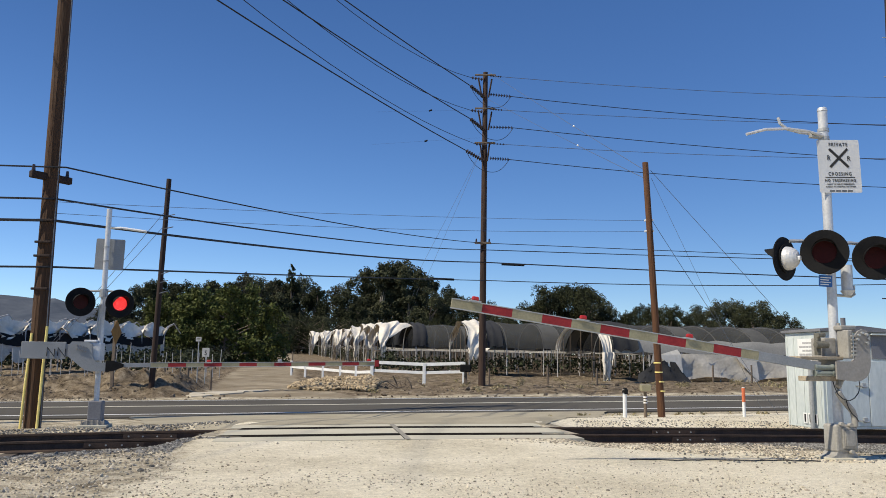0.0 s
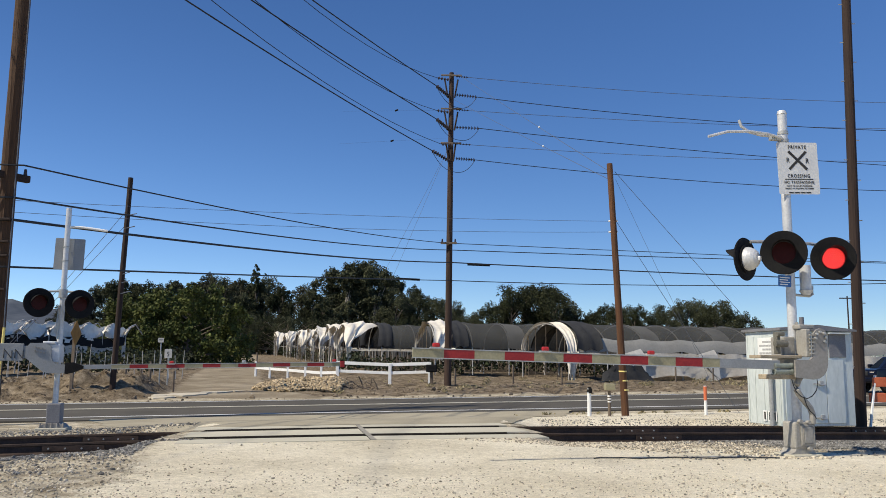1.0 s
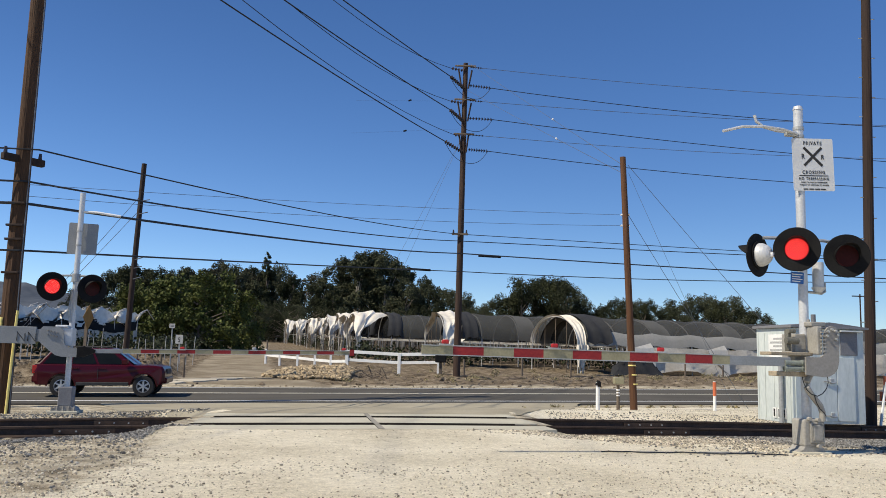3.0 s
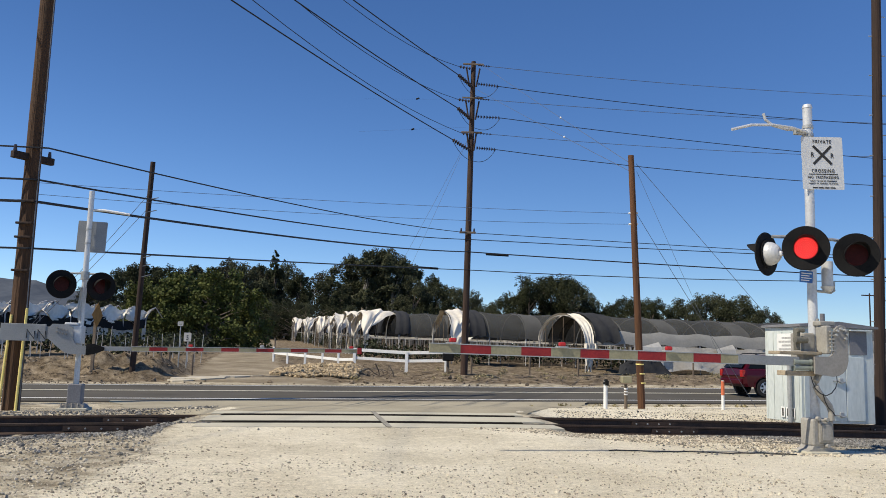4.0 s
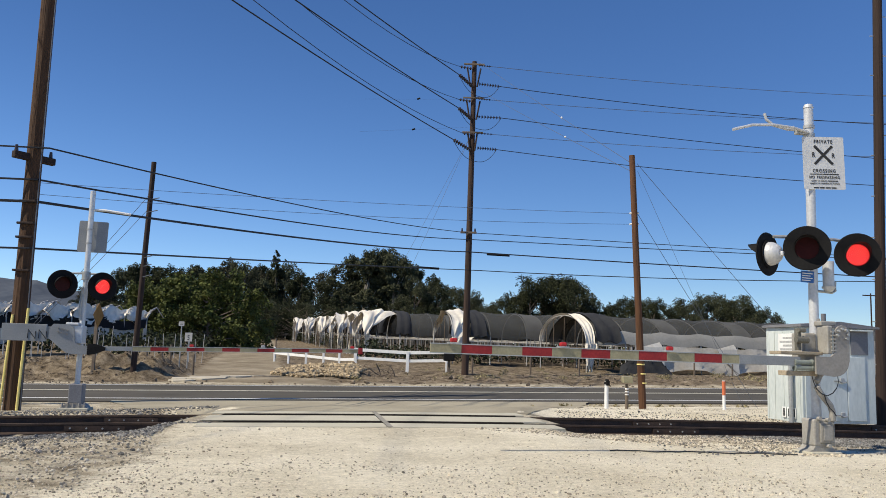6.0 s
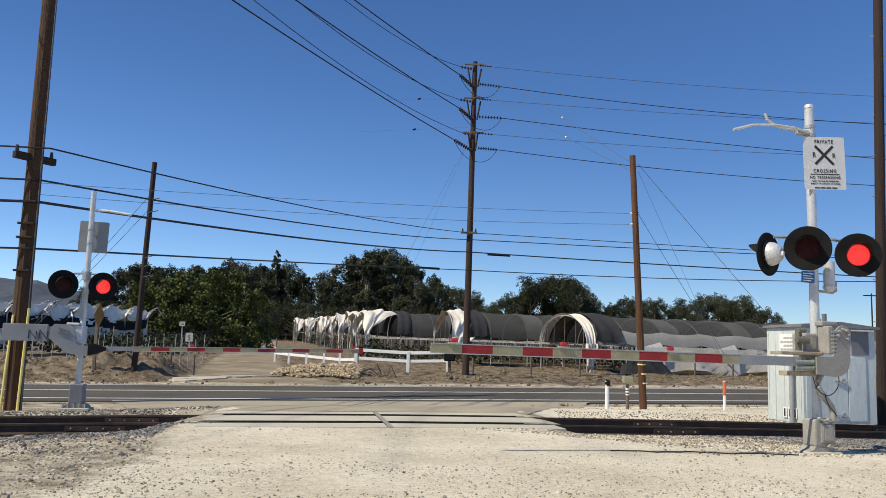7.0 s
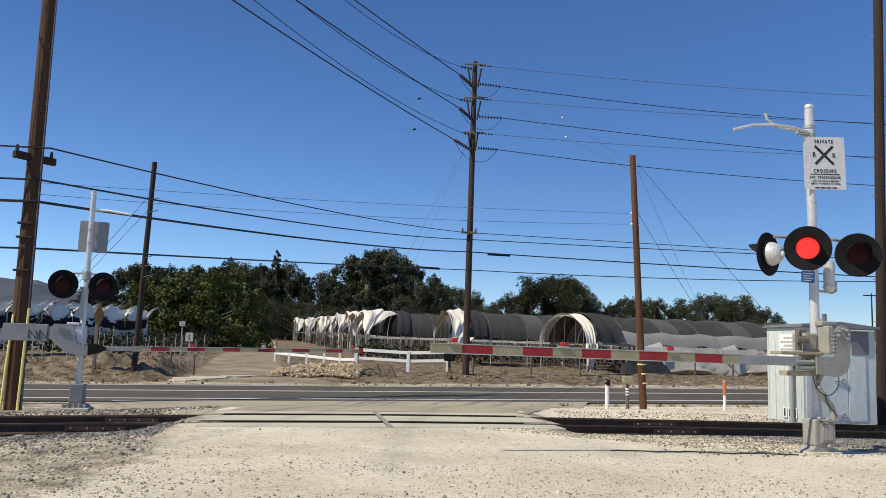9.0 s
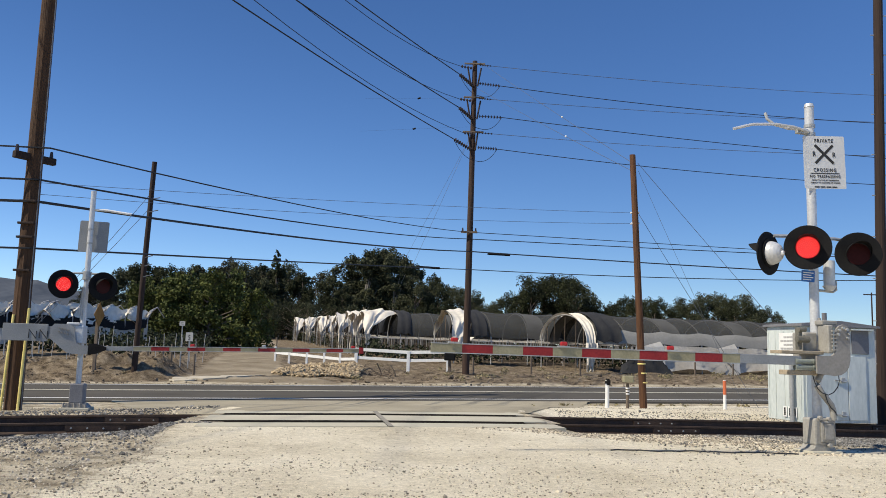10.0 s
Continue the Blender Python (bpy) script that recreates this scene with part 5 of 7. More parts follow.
    if closed:
        # side wall of plastic with darker netting pulled over it
        vs, fs = [], []
        cnt = int(length / 0.5)
        for i in range(cnt + 1):
            u = i * 0.5 + (3.5 if drape else 0)
            for j in range(6):
                f = j / 5
                drop = 0.02 + 0.35 * abs(math.sin(u * 0.52 + 0.6)) ** 1.5 if u < 26 else 0.0
                vs.append((u + 0.2 * math.sin(f * 4 + u), -w / 2 - 0.05 - 0.35 * (1 - f) + 0.16 * math.sin(u * 2.1 + f * 3) * (1.2 - f) + 0.09 * rng.uniform(-1, 1), 0.02 + drop * (1 - f) + f * (leg + 0.2) + 0.05 * rng.uniform(-1, 1)))
        for i in range(cnt):
            for j in range(5):
                fs.append((i * 6 + j, i * 6 + j + 1, (i + 1) * 6 + j + 1, (i + 1) * 6 + j))
        raw("side_wall", vs, fs, M["side_plastic"], th, "pale plastic side wall", smooth=True)
        heap, hf = [], []
        for i in range(15):
            for j in range(7):
                v = j / 6
                hf_ = math.sin(math.pi * i / 14) ** 0.6
                heap.append((2.2 + i * 0.28 + 0.08 * rng.uniform(-1, 1), -w / 2 - 0.5 + 0.25 * math.sin(i * 1.7 + j) * v - 0.5 * (1 - v), 0.02 + 1.5 * v * hf_ + 0.1 * rng.uniform(-1, 1) * v))
        for i in range(14):
            for j in range(6):
                hf.append((i * 7 + j, i * 7 + j + 1, (i + 1) * 7 + j + 1, (i + 1) * 7 + j))
        raw("black_net", heap, hf, M["net_dark"], th, "dark net slumped at the open end", smooth=True)
        for k in range(5):
            u = 5.5 + k * 6.0
            bm = B()
            v = [bm.verts.new(c) for c in ((u, -w / 2 - 0.2, leg + 0.55), (u - 1.6, -w / 2 - 0.42, leg + 0.15), (u - 0.3, -w / 2 - 0.5, 0.5), (u + 0.25, -w / 2 - 0.5, 0.15), (u + 0.2, -w / 2 - 0.3, leg + 0.2))]
            bm.faces.new((v[0], v[1], v[4]))
            bm.faces.new((v[1], v[2], v[4]))
            bm.faces.new((v[2], v[3], v[4]))
            part("flap", bm, M["plastic"], th, "white plastic flap")
    else:
        bm = B()
        for k in range(int(length / 1.5)):
            u = k * 1.5 + rng.uniform(-0.2, 0.2)
            tube(bm, (u, -w / 2 + rng.uniform(-0.3, 0.5), 0), (u + rng.uniform(-0.1, 0.1), -w / 2 + rng.uniform(-0.1, 0.3), 1.75), 0.028, n=5)
        tagged(part("trellis", bm, M["timber"], th, "thin trellis posts"), kind="stuff")
        bm = B()
        pipe(bm, [(0, -w / 2, leg), (length / 2, -w / 2, leg - 0.05), (length, -w / 2, leg)], 0.03, 5)
        part("gutter", bm, M["plastic"], th, "rolled white plastic along the side")
    for ob in th.children if skew else ():
        for v in ob.data.vertices:
            v.co.x -= skew * v.co.y
    return th


def leaf_cloud(name, centres, radii, count, size, material, parent=None, label="", seed=0, flat=1.0, shell=0.55):
    """A crown of many small leaf clumps round limbs' ends."""
    rng = np.random.RandomState(seed)
    centres, radii = np.array(centres, float), np.array(radii, float)
    pick = rng.choice(len(centres), count, p=radii ** 2 / (radii ** 2).sum())
    d = rng.normal(size=(count, 3))
    d /= np.linalg.norm(d, axis=1)[:, None]
    rad = radii[pick] * (shell + (1 - shell) * rng.uniform(0, 1, count) ** 0.5) * rng.uniform(0.85, 1.12, count)
    p = centres[pick] + d * rad[:, None] * np.array([1, 1, flat])
    nrm = d + rng.normal(scale=0.7, size=(count, 3))
    nrm /= np.linalg.norm(nrm, axis=1)[:, None]
    t1 = np.cross(nrm, rng.normal(size=(count, 3)))
    t1 /= np.linalg.norm(t1, axis=1)[:, None]
    t2 = np.cross(nrm, t1)
    s = size * rng.uniform(0.55, 1.25, count)[:, None]
    q = np.stack([p + t1 * s, p + t2 * s * 0.55 + nrm * s * 0.25, p - t1 * s * 0.9, p - t2 * s * 0.6 - nrm * s * 0.12], axis=1)
    vs = q.reshape(-1, 3)
    fs = np.arange(count * 4).reshape(-1, 4)
    return raw(name, vs.tolist(), fs.tolist(), material, parent, label)


def crown_shape(kind, seed):
    """Limb ends of a tree of height 1, and the twig clumps round them with their radii."""
    rng = random.Random(seed)
    limbs, cs, rs = [], [], []
    n = {"tall": 17, "round": 20, "pine": 16, "low": 46, "gum": 13}[kind]
    for k in range(n):
        f = k / (n - 1)
        if kind == "tall":
            z = 0.26 + 0.66 * f
            w = 0.25 * math.sin(math.pi * min(1, 0.18 + 0.80 * f)) ** 0.7
            r = rng.uniform(0.06, 0.105)
        elif kind == "gum":
            z = 0.40 + 0.52 * f ** 0.8
            w = 0.20 * math.sqrt(max(0.03, 1 - ((z - 0.55) / 0.42) ** 2))
            r = rng.uniform(0.07, 0.115)
        elif kind == "pine":
            z = 0.2 + 0.75 * f
            w = 0.11 * (1 - f) + 0.02
            r = 0.10 * (1 - f) + 0.03
        elif kind == "low":
            z = 0.03 + 0.80 * (k + rng.random()) / n
            w = 0.66 * math.sqrt(max(0, 1 - ((z - 0.30) / 0.66) ** 2))
            r = rng.uniform(0.11, 0.18)
        else:
            z = 0.22 + 0.66 * f
            w = 0.37 * math.sin(math.pi * min(1, 0.2 + 0.75 * f)) ** 0.6
            r = rng.uniform(0.08, 0.14)
        a = rng.uniform(0, math.tau)
        w *= rng.uniform(0.7, 1.05) if kind == "low" else rng.uniform(0.35, 1.08)
        c = Vector((w * math.cos(a), w * math.sin(a), z))
        limbs.append(c)
        for q in range(7 if kind == "pine" else 15):
            d = Vector((rng.gauss(0, 1), rng.gauss(0, 1), rng.gauss(0.15, 0.85)))
            d.normalize()
            cs.append(c + d * r * rng.uniform(0.35, 1.08))
            rs.append(r * rng.uniform(0.26, 0.55))
    return limbs, cs, rs


TREE_MESH = {}


def tree(x, y, h, kind, mat, variant, label, group="trees behind the field", leaf=0.0125, count=11000):
    key = (kind, mat, variant, count)
    z = ground_z(x, y)
    th = new("tree")
    th.matrix_basis = Matrix.Translation((x, y, z - 0.1)) @ pose(0, 0, 0, 0, 0, (variant * 77 + x * 13) % 360) @ Matrix.Scale(h, 4)
    tagged(th, label, "tree", group)
    if key not in TREE_MESH:
        limbs, cs, rs = crown_shape(kind, variant * 31 + len(mat))
        c = leaf_cloud("crown", cs, rs, count, leaf, M[mat], th, seed=variant + 40, shell=0.35)
        bm = B()
        tube(bm, (0, 0, 0), (0.01, 0, 0.35), 0.024, 0.016, n=8)
        tube(bm, (0.01, 0, 0.35), (0, 0.01, 0.62), 0.016, 0.008, n=8)
        for p in limbs[::2]:
            st = Vector((0.005, 0, max(0.12, p.z - (0.38 if kind == "gum" else 0.22))))
            md = st.lerp(p, 0.55) + Vector((0, 0, 0.03))
            tube(bm, st, md, 0.009, 0.006, n=5)
            tube(bm, md, p, 0.006, 0.002, n=5)
        t = part("trunk", bm, M["pale_bark" if kind == "gum" else "bark"], th)
        TREE_MESH[key] = (c.data, t.data)
    else:
        for nm, d in zip(("crown", "trunk"), TREE_MESH[key]):
            ob = new(nm, d)
            ob.parent = th
    return th


def far_trees():
    rng = random.Random(11)
    # outline of the wood: sideways tangent, height over the eye as tangent
    left = [(-0.48, .030), (-0.455, .048), (-0.42, .080), (-0.385, .096), (-0.34, .104), (-0.30, .105), (-0.26, .112), (-0.225, .108), (-0.19, .102), (-0.16, .096), (-0.135, .088), (-0.115, .092), (-0.09, .096), (-0.06, .096), (-0.03, .092), (0.0, .088), (0.03, .078), (0.05, .062)]
    for k in range(46):
        u = -0.47 + 0.525 * k / 45 + rng.uniform(-0.006, 0.006)
        top = np.interp(u, [a for a, b in left], [b for a, b in left])
        d = rng.uniform(185, 235)
        h = d * top * rng.uniform(0.86, 1.02) + 1.2 - ground_z(u * d, d)
        kind = "tall" if rng.random() < 0.6 else "round"
        mat = rng.choice(["leaf_b", "leaf_b", "leaf_a", "leaf_a", "leaf_d"])
        tree(u * d, d, h, kind, mat, rng.randint(1, 3), {"leaf_a": "tall grey-green eucalyptus in the wood", "leaf_b": "dark green broadleaf tree in the wood", "leaf_d": "olive-brown dry tree in the wood"}[mat])
    for k in range(40):
        u = -0.47 + 0.54 * k / 39
        d = rng.uniform(165, 185)
        top = np.interp(u, [a for a, b in left], [b for a, b in left]) * rng.uniform(0.45, 0.7)
        tree(u * d, d, d * top + 1.2 - ground_z(u * d, d), "low" if k % 2 else "round", rng.choice(["leaf_b", "leaf_b", "leaf_a"]), rng.randint(1, 3), "dense dark bush at the edge of the wood")
    tree(-0.2045 * 195, 195, 195 * .121 + 1.2 - ground_z(-40, 195), "pine", "leaf_b", 1, "slender dark conifer rising over the wood")
    right = [(0.05, .055), (0.08, .076), (0.115, .098), (0.14, .108), (0.165, .100), (0.19, .068), (0.22, .070), (0.25, .074), (0.28, .068), (0.31, .077), (0.34, .080), (0.37, .078), (0.395, .070), (0.41, .05)]
    for k in range(30):
        u = 0.045 + 0.365 * k / 29 + rng.uniform(-0.004, 0.004)
        top = np.interp(u, [a for a, b in right], [b for a, b in right])
        d = rng.uniform(165, 200)
        h = d * top * rng.uniform(0.9, 1.03) + 1.2 - ground_z(u * d, d)
        mat = rng.choice(["leaf_b", "leaf_a", "leaf_b"])
        tree(u * d, d, h, "round", mat, rng.randint(1, 3), "round dark green tree behind the tunnels")
    tree(-27.0, 95, 9.4, "low", "leaf_c", 1, "broad leafy green tree beside the farm lane", "", 0.021, 26000)
    tree(-33.0, 99, 8.4, "low", "leaf_c", 2, "broad leafy green tree beside the farm lane", "", 0.021, 26000)
    for u, top, d in ((-0.113, .113, 205), (-0.095, .122, 198), (-0.078, .124, 202), (-0.060, .119, 196), (-0.045, .112, 204)):
        tree(u * d, d, d * top + 1.2 - ground_z(u * d, d), "gum", "leaf_a", rng.randint(1, 2), "tall pale-limbed eucalyptus rising over the wood")


far_trees()


def undergrowth():
    rng = np.random.RandomState(15)
    cs, rs = [], []
    for k in range(420):
        u = -0.52 + 0.96 * k / 419
        d = rng.uniform(186, 240)
        cs.append((u * d, d, ground_z(u * d, d) + rng.uniform(0.8, 4.5)))
        rs.append(rng.uniform(2.0, 3.4))
    tagged(leaf_cloud("undergrowth", cs, rs, 16000, 0.75, M["leaf_b"], seed=9, shell=0.3), "dense dark undergrowth at the foot of the wood", "bushes", kind="stuff")


undergrowth()


def tunnels():
    tunnel(9.0, 60.5, 75, True, 1, 0.9, skew=0.16)
    tunnel(0.2, 66.0, 85, False, 2, 1.9)
    x, y = -7.2, 73.5
    jig = random.Random(21)
    for k in range(15):
        tunnel(x + jig.uniform(-0.6, 0.6) * (k > 1), y, 40 if k else 60, False, 10 + k, (3.6, 2.8)[k] if k < 2 else jig.uniform(1.7, 3.3))
        x -= 1.55 + 0.02 * k
        y += 7.4 - 0.1 * k
    # crop inside and before the tunnels
    rng = np.random.RandomState(4)
    cs, rs = [], []
    for row in range(6):
        for k in range(60):
            u = k * 1.1
            x = -6 + u
            y = 63.5 + row * 3.1 + AX * (x - 9) 
            if row < 1 and x < 3:
                continue
            cs.append((x, y, ground_z(x, y) + rng.uniform(0.5, 1.1)))
            rs.append(rng.uniform(0.45, 0.8))
    for k in range(60):
        f = k / 59
        x, y = -9.0 - 27 * f, 76 + 110 * f
        cs.append((x + 3, y, ground_z(x, y) + 0.9))
        rs.append(1.1)
    tagged(leaf_cloud("cane_crop", cs, rs, 14000, 0.16, M["crop"], seed=3, shell=0.2), "rows of leafy cane crop under the tunnels", "crop", kind="stuff")


tunnels()


def left_tunnels():
    """Open tunnels with the plastic rolled up in scallops."""
    for n, (x0, y0, dx, dy, cnt) in enumerate(((-30.5, 55, 1.35, 7.0, 3), (-36, 60, 1.3, 7.2, 3))):
        th = thing("hoop_tunnel", Matrix.Translation((x0, y0, ground_z(x0, y0))), "open hoop tunnel with white plastic rolled up in scallops", "greenhouse tunnel", "hoop tunnels")
        rng = random.Random(n + 5)
        vs, fs = [], []
        m = cnt * 14
        for i in range(m + 1):
            f = i / 14.0
            sc = abs(math.sin(f * math.pi * 2))
            for j in range(8):
                v = j / 7
                vs.append((f * dx + 0.3 * rng.uniform(-1, 1) * v, f * dy - 2.2 * v + 0.2 * rng.uniform(-1, 1), 0.02 * f * dy + 4.0 - 1.3 * v * (0.5 + 0.5 * sc) - 0.35 * sc + 0.13 * rng.uniform(-1, 1)))
        for i in range(m):
            for j in range(7):
                fs.append((i * 8 + j, i * 8 + j + 1, (i + 1) * 8 + j + 1, (i + 1) * 8 + j))
        raw("rolled_plastic", vs, fs, M["plastic"], th, "white plastic rolled up in scallops", smooth=True)
        vs, fs = [], []
        for i in range(m + 1):
            f = i / 14.0
            for j in range(4):
                v = j / 3
                vs.append((f * dx, f * dy - 2.3 - 0.3 * v, 0.02 * f * dy + 2.9 - 0.75 * v - 0.25 * abs(math.sin(f * math.pi)) + 0.06 * rng.uniform(-1, 1)))
        for i in range(m):
            for j in range(3):
                fs.append((i * 4 + j, i * 4 + j + 1, (i + 1) * 4 + j + 1, (i + 1) * 4 + j))
        raw("black_net", vs, fs, M["black"], th, "black netting sagging between posts", smooth=True)
        vs, fs = [], []
        for i in range(m + 1):
            f = i / 14.0
            for j in range(5):
                v = j / 4
                low = 0.45 + 0.75 * abs(math.sin(f * math.pi * 3.3 + n)) ** 0.6
                vs.append((f * dx + 0.15 * rng.uniform(-1, 1) * v, f * dy - 2.35 - 0.25 * v * math.sin(i * 1.3), 0.02 * f * dy + 2.12 - 0.2 * abs(math.sin(f * math.pi)) - low * v + 0.04 * rng.uniform(-1, 1)))
        for i in range(m):
            if i % 9 == 4:
                continue
            for j in range(4):
                fs.append((i * 5 + j, i * 5 + j + 1, (i + 1) * 5 + j + 1, (i + 1) * 5 + j))
        raw("hanging_sheet", vs, fs, M["side_plastic"], th, "cream plastic sheet hanging below the netting", smooth=True)
        for k in range(cnt * 2 + 1):
            bm = B()
            f = k / 2
            pipe(bm, [(f * dx, f * dy - 2.3, 0.02 * f * dy - 0.2), (f * dx, f * dy - 2.3, 0.02 * f * dy + 2.9), (f * dx, f * dy - 1.2, 0.02 * f * dy + 3.8), (f * dx, f * dy, 0.02 * f * dy + 4.05), (f * dx, f * dy + 2, 0.02 * f * dy + 3.2)], 0.05, 5)
            part("hoop", bm, M["hoop"], th)
    rng = np.random.RandomState(8)
    cs = []
    for k in range(260):
        x = rng.uniform(-46, -17)
        y = rng.uniform(56, 92) 
        if x > -16.5 - 0.205 * (y - 50):
            continue
        cs.append((x, y, ground_z(x, y) + rng.uniform(0.5, 1.2)))
    tagged(leaf_cloud("cane_crop", cs, [0.9] * len(cs), 9000, 0.17, M["crop"], seed=6, shell=0.2), "dark leafy crop rows beyond the roadside bank", "crop", kind="stuff")


left_tunnels()


def trellis_posts():
    rng = random.Random(77)
    for k in range(30):
        f = k / 29
        x, y = -31 + 15.2 * f + rng.uniform(-0.2, 0.2), 52.5 + 3.0 * f + rng.uniform(-0.4, 0.4)
        th = thing("trellis_post", Matrix.Translation((x, y, ground_z(x, y) - 0.1)), "thin pale steel trellis post in the crop row", "post", "trellis posts")
        bm = B()
        tube(bm, (0, 0, 0), (rng.uniform(-0.12, 0.12), 0, rng.uniform(1.7, 2.3)), 0.024, 0.02, n=6)
        part("rod", bm, M["hoop"], th)


trellis_posts()


def lane_slab():
    """Pale broken concrete at the mouth of the farm lane."""
    rng = random.Random(19)
    for cx, cy, w, d in ((-10.9, 38.7, 0.9, 1.2), (-10.1, 40.9, 0.75, 1.3), (-11.5, 37.0, 0.55, 0.5), (-11.9, 38.0, 0.35, 0.5), (-9.6, 43.2, 0.4, 0.7)):
        bm = B()
        ring = []
        for k in range(22):
            a = k * math.tau / 22
            r = 1 + 0.22 * noise.noise((math.cos(a) * 2 + cx, math.sin(a) * 2, cy)) + rng.uniform(-0.05, 0.05)
            ring.append((cx + w * r * math.cos(a), cy + d * r * math.sin(a)))
        top = [bm.verts.new((x, y, ground_z(x, y) + 0.05)) for x, y in ring]
        low = [bm.verts.new((x * 1.001, y, ground_z(x, y) - 0.05)) for x, y in ring]
        hub = bm.verts.new((cx, cy, ground_z(cx, cy) + 0.06))
        for k in range(22):
            n2 = (k + 1) % 22
            bm.faces.new((top[k], top[n2], hub))
            bm.faces.new((low[k], low[n2], top[n2], top[k]))
        ob = part("concrete_spill", bm, M["spill"])
        tagged(ob, "pale broken patch of old concrete at the lane mouth", "concrete", "concrete patches")


lane_slab()


def weeds():
    rng = np.random.RandomState(12)
    cs, rs = [], []
    for k in range(160):
        x = rng.uniform(-36, 24)
        y = rng.uniform(40, 57) + ROAD * x
        if abs(x + 10.3 + 0.205 * (y - 40)) < 4:
            continue
        cs.append((x, y, ground_z(x, y) + 0.08))
        rs.append(rng.uniform(0.12, 0.4))
    for k in range(26):
        x = rng.uniform(3, 11)
        y = 26.3 + ROAD * x + rng.uniform(-0.4, 0.4)
        cs.append((x, y, ground_z(x, y) + 0.03))
        rs.append(rng.uniform(0.06, 0.16))
    tagged(leaf_cloud("weeds", cs, rs, 6500, 0.05, M["weed"], seed=2, flat=0.6, shell=0.1), "dry weeds and stubble on the roadside bank", "weeds", kind="stuff")


weeds()


# ---------------------------------------------------------------- fence and roadside things
def white_fence():
    th = thing("fence", Matrix.Translation((0, 0, 0)), "white painted wooden rail fence beside the farm lane", "fence")
    right = [(-5.40, 52.6), (-2.05, 52.2), (0.45, 51.8)]
    left = [(-11.9, 59.2), (-10.6, 57.6), (-9.1, 56.0), (-7.75, 54.8), (-6.55, 53.6)]

    def post(x, y, h, r):
        z = ground_z(x, y)
        bm = B()
        box(bm, x - r, x + r, y - r, y + r, z - 0.2, z + h, 0.012)
        part("post", bm, M["white"], th)

    def rail(a, b, h, r):
        bm = B()
        za, zb = ground_z(*a) + h, ground_z(*b) + h
        va, vb = Vector((*a, za)), Vector((*b, zb))
        d = vb - va
        m = Matrix.Translation((va + vb) / 2) @ d.to_track_quat("X", "Z").to_matrix().to_4x4()
        box(bm, -d.length / 2, d.length / 2, -0.025, 0.025, -r, r, 0.006, m)
        part("rail", bm, M["white"], th)

    for p in right:
        post(*p, 1.32, 0.1)
    for p in left:
        post(*p, 1.05, 0.07)
    for a, b in zip(right, right[1:]):
        rail(a, b, 1.24, 0.10)
        rail(a, b, 0.72, 0.09)
    for a, b in zip(left, left[1:] + [right[0]]):
        rail(a, b, 0.62, 0.09)


white_fence()


def small_post(x, y, h, r, mat, name, label, category, cap=None):
    z = ground_z(x, y)
    th = thing(name, Matrix.Translation((x, y, z - 0.05)), label, category)
    bm = B()
    tube(bm, (0, 0, 0), (0, 0, h + 0.05), r, r * 0.95, n=12)
    part("post", bm, M[mat], th)
    return th


wp = small_post(4.86, 24.0, 0.80, 0.06, "white", "marker_post", "white utility marker post with a dark cap", "post")
bm = B()
tube(bm, (0, 0, 0.75), (0.02, 0, 0.90), 0.085, 0.05, n=12)
box(bm, -0.02, 0.08, -0.09, 0.02, 0.72, 0.86, 0.01)
part("cap", bm, M["black"], wp, "dark broken cap")
bp = small_post(5.45, 24.0, 0.72, 0.05, "timber", "mailbox_post", "dark wooden post with a tan box on top", "post")
bm = B()
box(bm, -0.14, 0.14, -0.2, 0.1, 0.80, 0.99, 0.02)
part("tan_box", bm, M["cream"], bp, "tan box")
bm = B()
for q in range(3):
    tube(bm, (0, 0, 0.45 + q * 0.08), (0, 0, 0.49 + q * 0.08), 0.055, n=12)
part("white_band", bm, M["white"], bp, "white reflective bands")
op = small_post(8.27, 24.0, 0.85, 0.045, "white", "marker_post", "white gas marker post with an orange top", "post")
bm = B()
tube(bm, (0, 0, 0.48), (0, 0, 0.88), 0.05, n=12)
part("orange_top", bm, M["orange"], op, "orange sleeve")

# bands on the stub pole
for q in range(4):
    bm = B()
    tube(bm, (-0.03 * q, 0, 0.9 + q * 0.28), (-0.03 * q, 0, 0.94 + q * 0.28), 0.119, n=14)
    part("reflector_band", bm, M["yellow"], p4, "thin yellow band")


def diamond_sign():
    x, y = -15.7, 37.4
    z = ground_z(x, y)
    th = thing("warning_sign", Matrix.Translation((x, y, z - 0.1)), "diamond warning sign on a wooden post", "sign")
    bm = B()
    box(bm, -0.07, 0.07, -0.05, 0.05, 0, 3.1, 0.01)
    part("post", bm, M["timber"], th)
    bm = B()
    box(bm, -0.4, 0.4, -0.075, -0.06, -0.4, 0.4, 0.004)
    bmesh.ops.rotate(bm, cent=(0, 0, 0), matrix=Matrix.Rotation(radians(45), 3, "Y"), verts=bm.verts)
    bmesh.ops.rotate(bm, cent=(0, 0, 0), matrix=Matrix.Rotation(radians(89), 3, "Z"), verts=bm.verts)
    bmesh.ops.translate(bm, vec=(0, -0.02, 2.6), verts=bm.verts)
    part("plate", bm, M["amber"], th, "amber diamond plate")


diamond_sign()


